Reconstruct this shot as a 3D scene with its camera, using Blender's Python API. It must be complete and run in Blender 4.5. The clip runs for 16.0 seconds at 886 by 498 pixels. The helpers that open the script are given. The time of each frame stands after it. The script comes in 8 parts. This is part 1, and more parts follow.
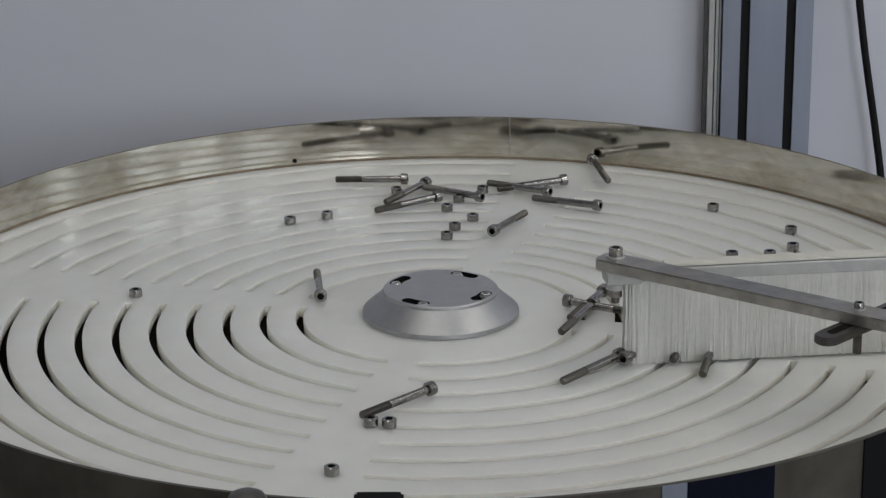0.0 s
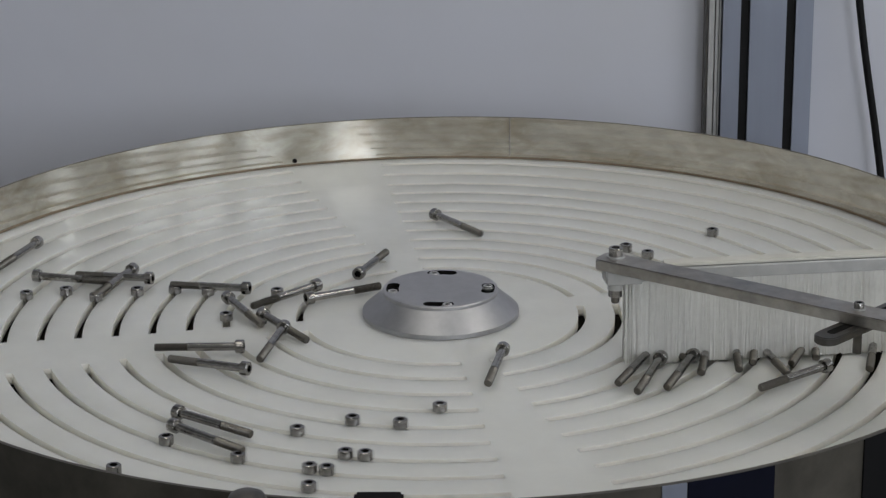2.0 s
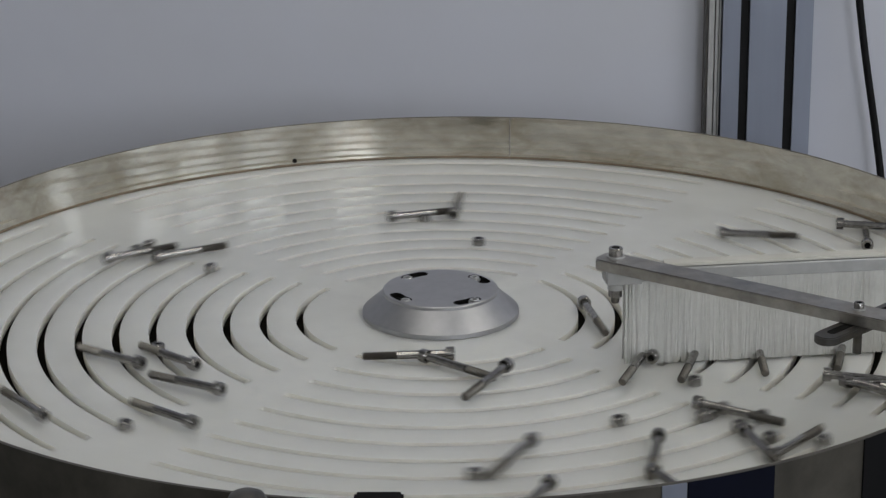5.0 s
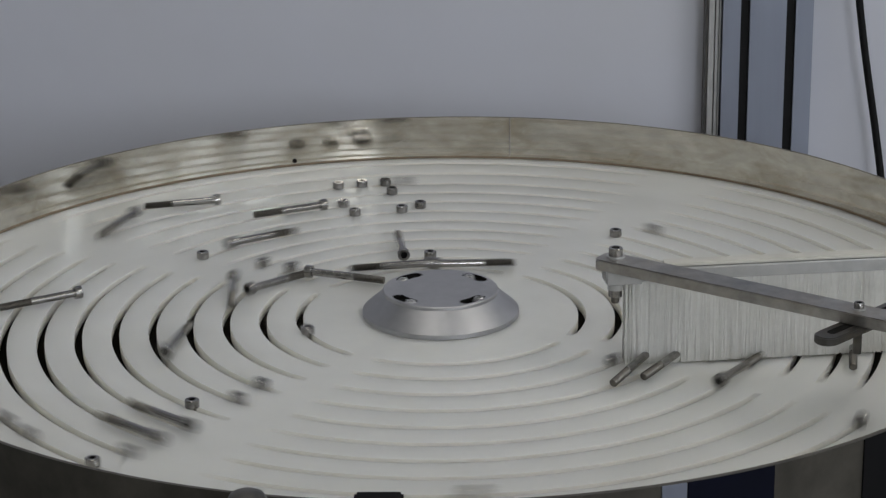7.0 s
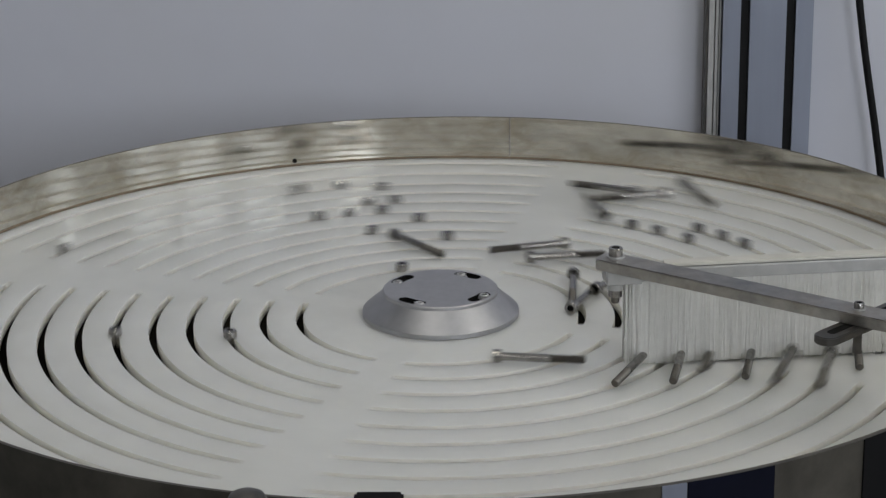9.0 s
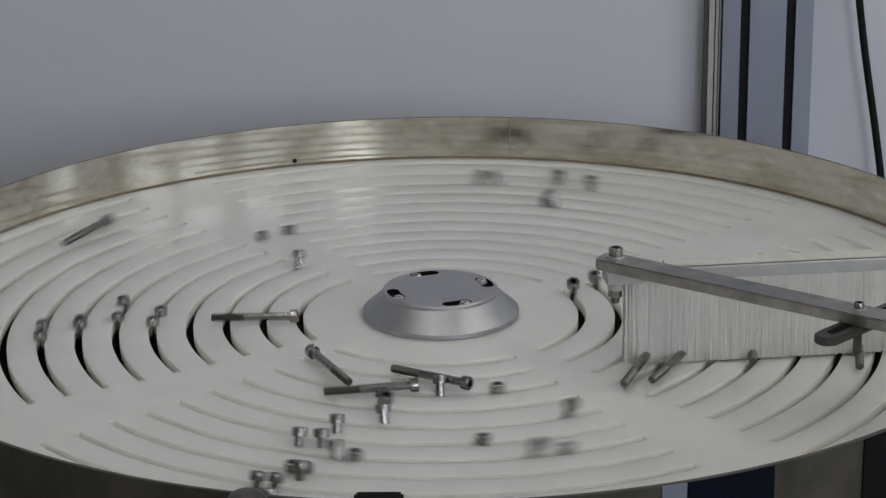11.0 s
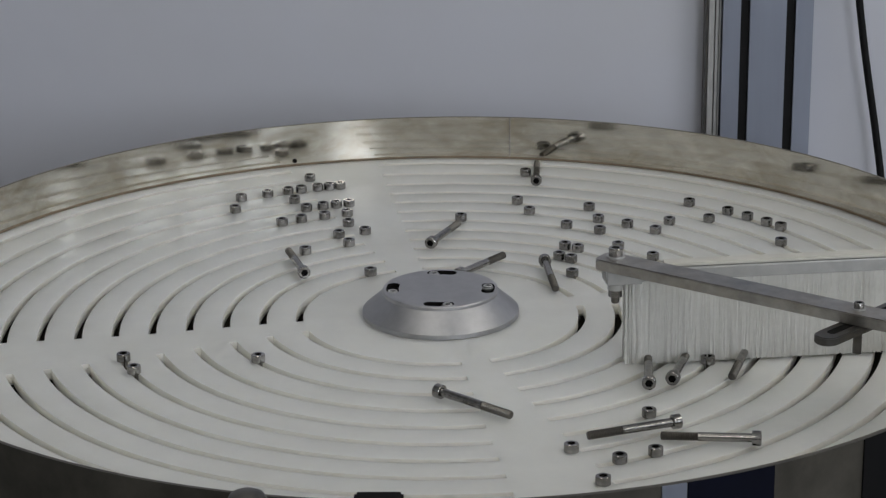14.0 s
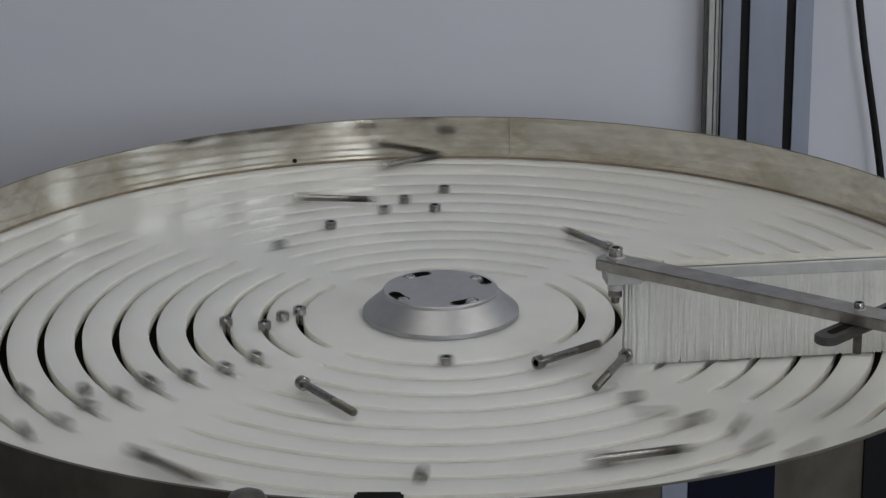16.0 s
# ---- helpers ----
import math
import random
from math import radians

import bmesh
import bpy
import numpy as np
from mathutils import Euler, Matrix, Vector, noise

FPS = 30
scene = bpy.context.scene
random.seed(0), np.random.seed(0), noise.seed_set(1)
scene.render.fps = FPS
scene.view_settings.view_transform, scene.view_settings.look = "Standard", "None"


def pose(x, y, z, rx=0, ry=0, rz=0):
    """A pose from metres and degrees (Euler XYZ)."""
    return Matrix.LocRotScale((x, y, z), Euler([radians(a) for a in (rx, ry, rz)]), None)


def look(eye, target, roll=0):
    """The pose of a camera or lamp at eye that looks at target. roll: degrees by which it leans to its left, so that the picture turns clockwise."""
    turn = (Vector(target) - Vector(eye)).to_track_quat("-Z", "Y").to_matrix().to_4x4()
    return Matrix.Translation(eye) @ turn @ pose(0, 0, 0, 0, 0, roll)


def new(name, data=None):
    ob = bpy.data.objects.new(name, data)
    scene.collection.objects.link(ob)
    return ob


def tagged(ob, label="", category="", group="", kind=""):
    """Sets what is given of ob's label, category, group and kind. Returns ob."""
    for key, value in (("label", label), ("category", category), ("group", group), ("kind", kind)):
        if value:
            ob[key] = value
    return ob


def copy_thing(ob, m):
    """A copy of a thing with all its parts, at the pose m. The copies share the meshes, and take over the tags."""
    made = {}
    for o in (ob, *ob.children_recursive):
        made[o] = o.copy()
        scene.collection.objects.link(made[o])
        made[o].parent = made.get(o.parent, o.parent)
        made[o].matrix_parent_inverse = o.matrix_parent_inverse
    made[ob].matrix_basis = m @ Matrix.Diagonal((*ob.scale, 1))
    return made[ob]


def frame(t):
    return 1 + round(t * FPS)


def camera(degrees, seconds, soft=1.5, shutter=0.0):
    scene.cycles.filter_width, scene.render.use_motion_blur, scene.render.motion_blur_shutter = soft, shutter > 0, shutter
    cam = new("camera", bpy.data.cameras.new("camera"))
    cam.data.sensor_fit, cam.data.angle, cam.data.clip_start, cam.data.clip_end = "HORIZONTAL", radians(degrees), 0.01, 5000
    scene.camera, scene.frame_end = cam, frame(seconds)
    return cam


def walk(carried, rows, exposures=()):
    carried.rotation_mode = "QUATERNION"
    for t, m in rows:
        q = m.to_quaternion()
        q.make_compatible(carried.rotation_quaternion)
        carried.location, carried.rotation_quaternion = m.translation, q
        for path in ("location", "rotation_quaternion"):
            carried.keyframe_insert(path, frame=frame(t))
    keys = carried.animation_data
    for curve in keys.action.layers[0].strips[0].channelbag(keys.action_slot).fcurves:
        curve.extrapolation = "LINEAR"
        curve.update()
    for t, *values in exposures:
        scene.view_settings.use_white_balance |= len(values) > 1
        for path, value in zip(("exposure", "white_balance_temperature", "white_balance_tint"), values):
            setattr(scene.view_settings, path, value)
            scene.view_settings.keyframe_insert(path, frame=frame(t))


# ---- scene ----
cam = camera(21.51, 16.0, soft=1.35, shutter=0.45)
EYE = Vector((0.0251, -1.6599, 0.5988))
AIM = EYE + Vector((-0.01307, 0.94955, -0.31325))
walk(cam, [(0.0, look(EYE, AIM, -0.623)), (16.0, look(EYE, AIM, -0.623))],
     exposures=[(0.0, -1.92), (3.5, -1.96), (6.5, -2.00), (7.5, -1.99), (8.0, -1.93), (9.2, -1.93), (11.5, -2.02), (16.0, -2.00)])

# ---- light ----
world = bpy.data.worlds.new("world")
scene.world = world
world.use_nodes = True
sky = world.node_tree.nodes.new("ShaderNodeTexSky")
sky.sky_type = "NISHITA"
sky.sun_disc = False
sky.sun_elevation, sky.sun_rotation = radians(40), radians(60)
world.node_tree.nodes["Background"].inputs["Strength"].default_value = 0.08
world.node_tree.links.new(sky.outputs["Color"], world.node_tree.nodes["Background"].inputs["Color"])


def area(name, x, y, z, target, w, h, power, colour):
    data = bpy.data.lights.new(name, "AREA")
    data.shape, data.size, data.size_y, data.energy, data.color = "RECTANGLE", w, h, power, colour
    ob = new(name, data)
    ob.matrix_basis = look((x, y, z), target)
    return ob


# daylight in the openings of two walls
WINDOWS = ((-3.3, 1.1), (-1.85, 0.7), (-0.98, 0.5), (0.28, 0.25))
for wy, ww in WINDOWS:
    area("window_light", 2.96, wy, 1.0, (0, wy, 1.0), ww, 1.1, (36 if wy > -1.5 else 48) * ww, (0.855, 0.92, 1.0))
area("window_light", 1.6, -4.16, 1.0, (1.6, 0, 1.0), 0.8, 1.1, 120, (0.90, 0.945, 1.0))
# tubes on the ceiling
for lx, ly in ((-0.3, -0.35), (1.4, -0.35), (-0.3, -2.2), (1.4, -2.2)):
    area("tube_light", lx, ly, 1.84, (lx, ly, 0), 0.3, 1.2, 35 if lx > 1 else 18, (0.985, 0.95, 0.87))


# ---- materials ----
def material(name, base, rough=0.5, metal=0.0, grain=0.06, scale=60.0, stain=0.0, stain_scale=6.0, stain_colour=(0.2, 0.16, 0.1),
             bump=0.0, bump_scale=400.0, rough_var=0.1, stretch=(1, 1, 1), gloss=None, per_object=0.0, soak=0.0):
    m = bpy.data.materials.new(name)
    m.use_nodes = True
    nt = m.node_tree
    bsdf = nt.nodes["Principled BSDF"]
    bsdf.inputs["Metallic"].default_value = metal

    def node(kind, **inputs):
        n = nt.nodes.new(kind)
        for k, v in inputs.items():
            n.inputs[k.replace("_", " ")].default_value = v
        return n

    def mix(kind, a, b, fac):
        n = nt.nodes.new("ShaderNodeMix")
        n.data_type, n.blend_type = "RGBA", kind
        for sock, val in ((6, a), (7, b), (0, fac)):
            if hasattr(val, "links"):
                nt.links.new(val, n.inputs[sock])
            else:
                n.inputs[sock].default_value = val
        return n.outputs[2]

    def ramp(src, lo, hi):
        n = nt.nodes.new("ShaderNodeMapRange")
        nt.links.new(src, n.inputs[0])
        n.inputs[1].default_value, n.inputs[2].default_value = lo, hi
        n.clamp = True
        return n.outputs[0]

    coord = nt.nodes.new("ShaderNodeTexCoord")
    mapping = nt.nodes.new("ShaderNodeMapping")
    mapping.inputs["Scale"].default_value = stretch
    nt.links.new(coord.outputs["Object"], mapping.inputs[0])
    fine = node("ShaderNodeTexNoise", Scale=scale, Detail=6.0, Roughness=0.6)
    nt.links.new(mapping.outputs[0], fine.inputs["Vector"])
    dark = tuple(c * (1 - 3 * grain) for c in base) + (1,)
    light = tuple(min(1, c * (1 + 2 * grain)) for c in base) + (1,)
    colour = mix("MIX", dark, light, ramp(fine.outputs[0], 0.3, 0.7))
    rough_out = None
    if stain:
        big = node("ShaderNodeTexNoise", Scale=stain_scale, Detail=5.0, Roughness=0.65, Distortion=0.6)
        nt.links.new(mapping.outputs[0], big.inputs["Vector"])
        mask = nt.nodes.new("ShaderNodeMath")
        mask.operation = "MULTIPLY"
        nt.links.new(ramp(big.outputs[0], 0.45, 0.75), mask.inputs[0])
        mask.inputs[1].default_value = stain
        colour = mix("MIX", colour, stain_colour + (1,), mask.outputs[0])
    if per_object:
        info = nt.nodes.new("ShaderNodeObjectInfo")
        shade = nt.nodes.new("ShaderNodeMapRange")
        nt.links.new(info.outputs["Random"], shade.inputs[0])
        shade.inputs[3].default_value, shade.inputs[4].default_value = 1 - per_object, 1 + per_object
        hsv = nt.nodes.new("ShaderNodeHueSaturation")
        nt.links.new(shade.outputs[0], hsv.inputs["Value"])
        nt.links.new(colour, hsv.inputs["Color"])
        colour = hsv.outputs[0]
    nt.links.new(colour, bsdf.inputs["Base Color"])
    rr = nt.nodes.new("ShaderNodeMapRange")
    drive = fine.outputs[0]
    if stain and metal > 0.95:
        both = nt.nodes.new("ShaderNodeMath")
        both.operation = "MULTIPLY_ADD"
        nt.links.new(mask.outputs[0], both.inputs[0])
        both.inputs[1].default_value = 0.5
        nt.links.new(fine.outputs[0], both.inputs[2])
        drive = both.outputs[0]
        rr.clamp = False
    nt.links.new(drive, rr.inputs[0])
    rr.inputs[3].default_value, rr.inputs[4].default_value = max(0.02, rough - rough_var), min(1, rough + rough_var)
    nt.links.new(rr.outputs[0], bsdf.inputs["Roughness"])
    if bump:
        tex = node("ShaderNodeTexNoise", Scale=bump_scale, Detail=3.0)
        nt.links.new(mapping.outputs[0], tex.inputs["Vector"])
        b = node("ShaderNodeBump", Strength=bump, Distance=0.0005)
        nt.links.new(tex.outputs[0], b.inputs["Height"])
        nt.links.new(b.outputs[0], bsdf.inputs["Normal"])
    if soak:
        bsdf.inputs["Subsurface Weight"].default_value = soak
        bsdf.inputs["Subsurface Radius"].default_value = (1.0, 0.98, 0.9)
        bsdf.inputs["Subsurface Scale"].default_value = 0.03
    if gloss is not None:
        bsdf.inputs["Specular IOR Level"].default_value = gloss
    return m


PLASTIC = material("white_plastic", (0.79, 0.793, 0.734), 0.22, soak=1.0, grain=0.012, scale=25, stain=0.16, stain_scale=9, stain_colour=(0.6, 0.57, 0.5), bump=0.08, bump_scale=160, rough_var=0.07, gloss=0.4)
GRIMY = material("grimy_white_plastic", (0.80, 0.78, 0.70), 0.45, soak=1.0, grain=0.02, scale=60, stain=0.4, stain_scale=40, stain_colour=(0.70, 0.655, 0.54))
STEEL = material("stained_stainless_steel", (0.66, 0.63, 0.565), 0.07, 1.0, grain=0.06, scale=40, stain=0.85, stain_scale=20, stain_colour=(0.36, 0.31, 0.235), bump=0.02, bump_scale=60, rough_var=0.06, stretch=(1, 1, 2.2))
RIM_DIRT = material("brown_grime", (0.2, 0.15, 0.1), 0.7, grain=0.12, scale=90)
ALU = material("turned_aluminium", (0.47, 0.47, 0.49), 0.48, 1.0, grain=0.03, scale=120, stain=0.1, stain_scale=30, stain_colour=(0.5, 0.5, 0.5), bump=0.1, bump_scale=500)
ANODISED = material("anodised_aluminium", (0.29, 0.315, 0.39), 0.45, 0.85, grain=0.02, scale=80, stretch=(1, 1, 0.05))
BAR = material("dull_steel_bar", (0.42, 0.405, 0.385), 0.36, 1.0, grain=0.1, scale=70, stain=0.5, stain_scale=40, stain_colour=(0.33, 0.28, 0.22), rough_var=0.12)
DARK_STEEL = material("dark_oiled_steel", (0.13, 0.125, 0.12), 0.38, 0.9, grain=0.1, scale=90, stain=0.3, stain_scale=50)
SCREW = material("worn_screw_steel", (0.33, 0.32, 0.31), 0.2, 1.0, grain=0.12, scale=300, stain=0.3, stain_scale=120, stain_colour=(0.16, 0.14, 0.12), rough_var=0.12, per_object=0.18)
THREAD = material("oily_thread_steel", (0.155, 0.145, 0.13), 0.36, 1.0, rough_var=0.04, grain=0.05, scale=500, per_object=0.2)
# black that stands in for the shade inside holes, slots and sockets
RECESS_SHADE = material("recess_shade_black", (0.008, 0.0075, 0.007), 0.85, 0.0, grain=0.1, scale=300, gloss=0.12)
BRISTLE = material("white_nylon_bristle", (0.9, 0.895, 0.88), 0.55, grain=0.02, scale=200)
nt_ = BRISTLE.node_tree
glow = nt_.nodes.new("ShaderNodeBsdfTranslucent")
glow.inputs["Color"].default_value = (0.94, 0.935, 0.92, 1)
half_ = nt_.nodes.new("ShaderNodeMixShader")
half_.inputs[0].default_value = 0.35
nt_.links.new(nt_.nodes["Principled BSDF"].outputs[0], half_.inputs[1])
nt_.links.new(glow.outputs[0], half_.inputs[2])
nt_.links.new(half_.outputs[0], nt_.nodes["Material Output"].inputs["Surface"])
CORE = material("packed_bristle_white", (0.88, 0.875, 0.86), 0.7, grain=0.02, scale=250, stretch=(1, 1, 0.05))
HOLDER = material("pale_aluminium_strip", (0.47, 0.47, 0.47), 0.5, 0.6, grain=0.04, scale=90, stain=0.2, stain_scale=40, stain_colour=(0.4, 0.38, 0.34))
CREAM = material("cream_plastic_strip", (0.6, 0.585, 0.53), 0.5, grain=0.03, scale=60)
PANEL = material("white_wall_panel", (0.59, 0.603, 0.682), 0.55, grain=0.008, scale=5, stain=0.35, stain_scale=1.3, stain_colour=(0.58, 0.575, 0.57), bump=0.03, bump_scale=300)
WALL = material("white_wall_paint", (0.75, 0.75, 0.74), 0.7, grain=0.02, scale=8, stain=0.1, stain_scale=1.5, stain_colour=(0.6, 0.6, 0.58))
FLOOR = material("grey_workshop_floor", (0.1, 0.1, 0.095), 0.5, grain=0.06, scale=12, stain=0.3, stain_scale=2.5, stain_colour=(0.12, 0.12, 0.12))
BOLT = material("bright_bolt_steel", (0.72, 0.72, 0.72), 0.3, 0.9, grain=0.06, scale=300)
RUBBER = material("black_rubber", (0.012, 0.012, 0.013), 0.5, grain=0.05, scale=50, gloss=0.12)
EDGE = material("dull_sawn_steel_edge", (0.22, 0.205, 0.18), 0.8, 0.5, grain=0.12, scale=80)
# plastic of the clamp block, and a black reflection on the skirt
BLACK = material("black_plastic_and_reflection", (0.008, 0.008, 0.009), 0.9, grain=0.05, scale=60, gloss=0.12)
# colour of a dark blue reflection on the skirt
NAVY = material("dark_blue_reflection", (0.004, 0.005, 0.013), 0.9, grain=0.05, scale=30, gloss=0.12)
# worn steel, its darkness put in for the room mirrored in the rim
SKIRT = material("worn_skirt_steel_dark_reflection", (0.085, 0.078, 0.066), 0.45, 0.4, grain=0.12, scale=30, stain=0.4, stain_scale=14, stain_colour=(0.03, 0.028, 0.025))
# near black puts the shade below the disc into the colour
SHADOWY = material("cavity_shade_black", (0.014, 0.011, 0.008), 0.7, grain=0.1, scale=30, gloss=0.12)


# ---- mesh helpers ----
def link(name, bm, mat, parent=None, label="", smooth=30):
    bmesh.ops.recalc_face_normals(bm, faces=bm.faces)
    me = bpy.data.meshes.new(name)
    if smooth:
        for f in bm.faces:
            f.smooth = True
        for e in bm.edges:
            if len(e.link_faces) == 2 and e.calc_face_angle(0) > radians(smooth):
                e.smooth = False
    bm.to_mesh(me)
    bm.free()
    me.materials.append(mat)
    ob = new(name, me)
    if parent is not None:
        ob.parent = parent
    if label:
        ob["label"] = label
    return ob


def part(name, bm, mat, parent, label="", smooth=30):
    return link(name, bm, mat, parent, label, smooth)


def lathe(profile, steps=48, bm=None, at=(0, 0, 0), turn=None):
    """Turns a closed or open outline of (r, z) round the z axis."""
    bm = bm or bmesh.new()
    m = Matrix.Translation(at) @ (turn or Matrix.Identity(4))
    rings = []
    for r, z in profile:
        if r < 1e-7:
            rings.append([bm.verts.new(m @ Vector((0, 0, z)))])
        else:
            rings.append([bm.verts.new(m @ Vector((r * math.sin(2 * math.pi * k / steps), r * math.cos(2 * math.pi * k / steps), z))) for k in range(steps)])
    for a, b in zip(rings, rings[1:]):
        for k in range(steps):
            j = (k + 1) % steps
            vs = [a[k % len(a)], a[j % len(a)], b[j % len(b)], b[k % len(b)]]
            vs = list(dict.fromkeys(vs))
            if len(vs) > 2:
                bm.faces.new(vs)
    return bm


def slab(corners, z0, z1, bevel=0.0, bm=None):
    """An upright prism over a plan outline, with bevelled edges."""
    own = bmesh.new()
    low = [own.verts.new((x, y, z0)) for x, y in corners]
    high = [own.verts.new((x, y, z1)) for x, y in corners]
    own.faces.new(low[::-1])
    own.faces.new(high)
    for k in range(len(corners)):
        j = (k + 1) % len(corners)
        own.faces.new((low[k], low[j], high[j], high[k]))
    if bevel:
        bmesh.ops.bevel(own, geom=own.edges[:], offset=bevel, segments=2, affect="EDGES")
    if bm is None:
        return own
    me = bpy.data.meshes.new("joined")
    own.to_mesh(me)
    own.free()
    bm.from_mesh(me)
    bpy.data.meshes.remove(me)
    return bm


def box(x0, x1, y0, y1, z0, z1, bevel=0.0, bm=None):
    return slab([(x0, y0), (x1, y0), (x1, y1), (x0, y1)], z0, z1, bevel, bm)


def hexagon(r, z0, z1, at=(0, 0), bm=None):
    return slab([(at[0] + r * math.cos(k * math.pi / 3), at[1] + r * math.sin(k * math.pi / 3)) for k in range(6)], z0, z1, 0.0003, bm)


def plan(phi, r):
    """A place on the plan from a clockwise bearing in degrees and a radius."""
    return Vector((r * math.sin(radians(phi)), r * math.cos(radians(phi)), 0))


# ---- the room round the machine ----
def room():
    z0, z1 = -0.95, 1.9
    x0, x1, y0, y1 = -3.0, 3.0, -4.2, 1.6
    tagged(link("floor", box(x0 - .1, x1 + .1, y0 - .1, y1 + .1, z0 - .1, z0), FLOOR), "grey concrete workshop floor, slightly stained", "floor", kind="structure")
    tagged(link("ceiling", box(x0 - .1, x1 + .1, y0 - .1, y1 + .1, z1, z1 + .1), WALL), "plain white ceiling over the machine", "ceiling", kind="structure")
    for name, b in (("wall_north", (x0 - .1, x1 + .1, y1, y1 + .1)), ("wall_west", (x0 - .1, x0, y0, y1))):
        tagged(link(name, box(*b, z0, z1), WALL), "plain white painted workshop wall", "wall", kind="structure")
    bm = bmesh.new()
    box(x0 - .1, 1.2, y0 - .1, y0, z0, z1, bm=bm)
    box(2.0, x1 + .1, y0 - .1, y0, z0, z1, bm=bm)
    box(1.2, 2.0, y0 - .1, y0, z0, 0.4, bm=bm)
    box(1.2, 2.0, y0 - .1, y0, 1.6, z1, bm=bm)
    tagged(link("wall_south", bm, WALL), "white workshop wall with one window opening", "wall", kind="structure")
    bm = bmesh.new()
    box(x1, x1 + .1, y0, y1, z0, 0.4, bm=bm)
    box(x1, x1 + .1, y0, y1, 1.6, z1, bm=bm)
    edges = [y0] + [v for wy, ww in WINDOWS for v in (wy - ww / 2, wy + ww / 2)] + [y1]
    for a, b in zip(edges[::2], edges[1::2]):
        box(x1, x1 + .1, a, b, 0.4, 1.6, bm=bm)
    tagged(link("wall_east", bm, WALL), "white workshop wall with four window openings", "wall", kind="structure")


room()


def back_panel():
    for name, x0, x1 in (("back_panel_1", -1.4, 0.2585), ("back_panel_2", 0.3625, 1.4)):
        ob = link(name, box(x0, x1, 0.629, 0.641, -0.95, 1.3, 0.002), PANEL)
        tagged(ob, "smooth white enclosure panel behind the machine", "wall panel", kind="structure")


back_panel()


def profile_post():
    """Slotted aluminium profile, 90 by 45 mm."""
    post = tagged(new("aluminium_profile"), "tall silver slotted aluminium profile before the white panel", "machine frame")
    post.location = (0.3175, 0.6225, -0.95)
    w, d, s, g = 0.0445, 0.0225, 0.0046, 0.012
    pts = []
    # outline with two slots in the broad faces and one in each narrow face
    def run(seq):
        pts.extend(seq)
    run([(-w, -d), (-0.0225 - s, -d), (-0.0225 - s, -d + g), (-0.0225 + s, -d + g), (-0.0225 + s, -d)])
    run([(0.0225 - s, -d), (0.0225 - s, -d + g), (0.0225 + s, -d + g), (0.0225 + s, -d), (w, -d)])
    run([(w, -s), (w - g, -s), (w - g, s), (w, s), (w, d)])
    run([(0.0225 + s, d), (0.0225 + s, d - 0.006), (0.0225 - s, d - 0.006), (0.0225 - s, d), (-0.0225 + s, d), (-0.0225 + s, d - 0.006), (-0.0225 - s, d - 0.006), (-0.0225 - s, d), (-w, d)])
    run([(-w, s), (-w + g, s), (-w + g, -s), (-w, -s)])
    part("extrusion", slab(pts, 0, 2.2), ANODISED, post)
    for x in (-0.0225, 0.0225):
        part("slot_strip", box(x - s + .0003, x + s - .0003, -d + 0.004, -d + g - .0005, 0, 2.2), RUBBER, post, "black slot cover strip")


profile_post()


def panel_trim():
    """Ribbed clamping strip that holds the panel's edge."""
    trim = tagged(new("panel_trim"), "thin ribbed grey aluminium strip at the panel's edge", "trim strip")
    part("back_strip", box(0.2590, 0.2722, 0.630, 0.642, -0.95, 1.25), DARK_STEEL, trim)
    # the first rib is coloured dark to stand in for the edge's shadow
    for a, b in ((0.2568, 0.2588), (0.2596, 0.2653), (0.2664, 0.2694), (0.2702, 0.2716)):
        part("rib", box(a, b, 0.606, 0.6302, -0.95, 1.25, 0.0003), DARK_STEEL if a < 0.259 else HOLDER, trim)


panel_trim()


def cable():
    cu = bpy.data.curves.new("black_cable", "CURVE")
    cu.dimensions, cu.bevel_depth, cu.bevel_resolution = "3D", 0.0038, 4
    sp = cu.splines.new("NURBS")
    pts = [(0.385, 0.6, 0.55), (0.393, 0.6, 0.3), (0.4035, 0.6, 0.131), (0.4062, 0.6, 0.1087), (0.4112, 0.6, 0.0746), (0.4178, 0.6, 0.0343), (0.4253, 0.6, -0.0064), (0.4322, 0.6, -0.0475), (0.4361, 0.6, -0.0712), (0.445, 0.6, -0.15), (0.44, 0.58, -0.4), (0.42, 0.57, -0.95)]
    sp.points.add(len(pts) - 1)
    for p_, c in zip(sp.points, pts):
        p_.co = (*c, 1)
    sp.use_endpoint_u, sp.order_u = True, 3
    cu.materials.append(RUBBER)
    tmp = bpy.data.objects.new("tmp", cu)
    scene.collection.objects.link(tmp)
    me = bpy.data.meshes.new_from_object(tmp.evaluated_get(bpy.context.evaluated_depsgraph_get()))
    bpy.data.objects.remove(tmp)
    me.name = "black_cable"
    tagged(new("black_cable", me), "black round cable hanging before the white panel", "cable")


cable()

# ---- the feeder bowl ----
RIM_R, RIM_H = 0.4268, 0.0388
SLOT_R0, PITCH, SLOT_W, SLOTS = 0.1068, 0.0275, 0.0059, 12
PLATE_T, BRIDGE = 0.0085, 11.5


def rim_lean(a):
    """The band stands a little higher on one side."""
    return 0.0006 * math.sin(radians(a)) + 0.0003


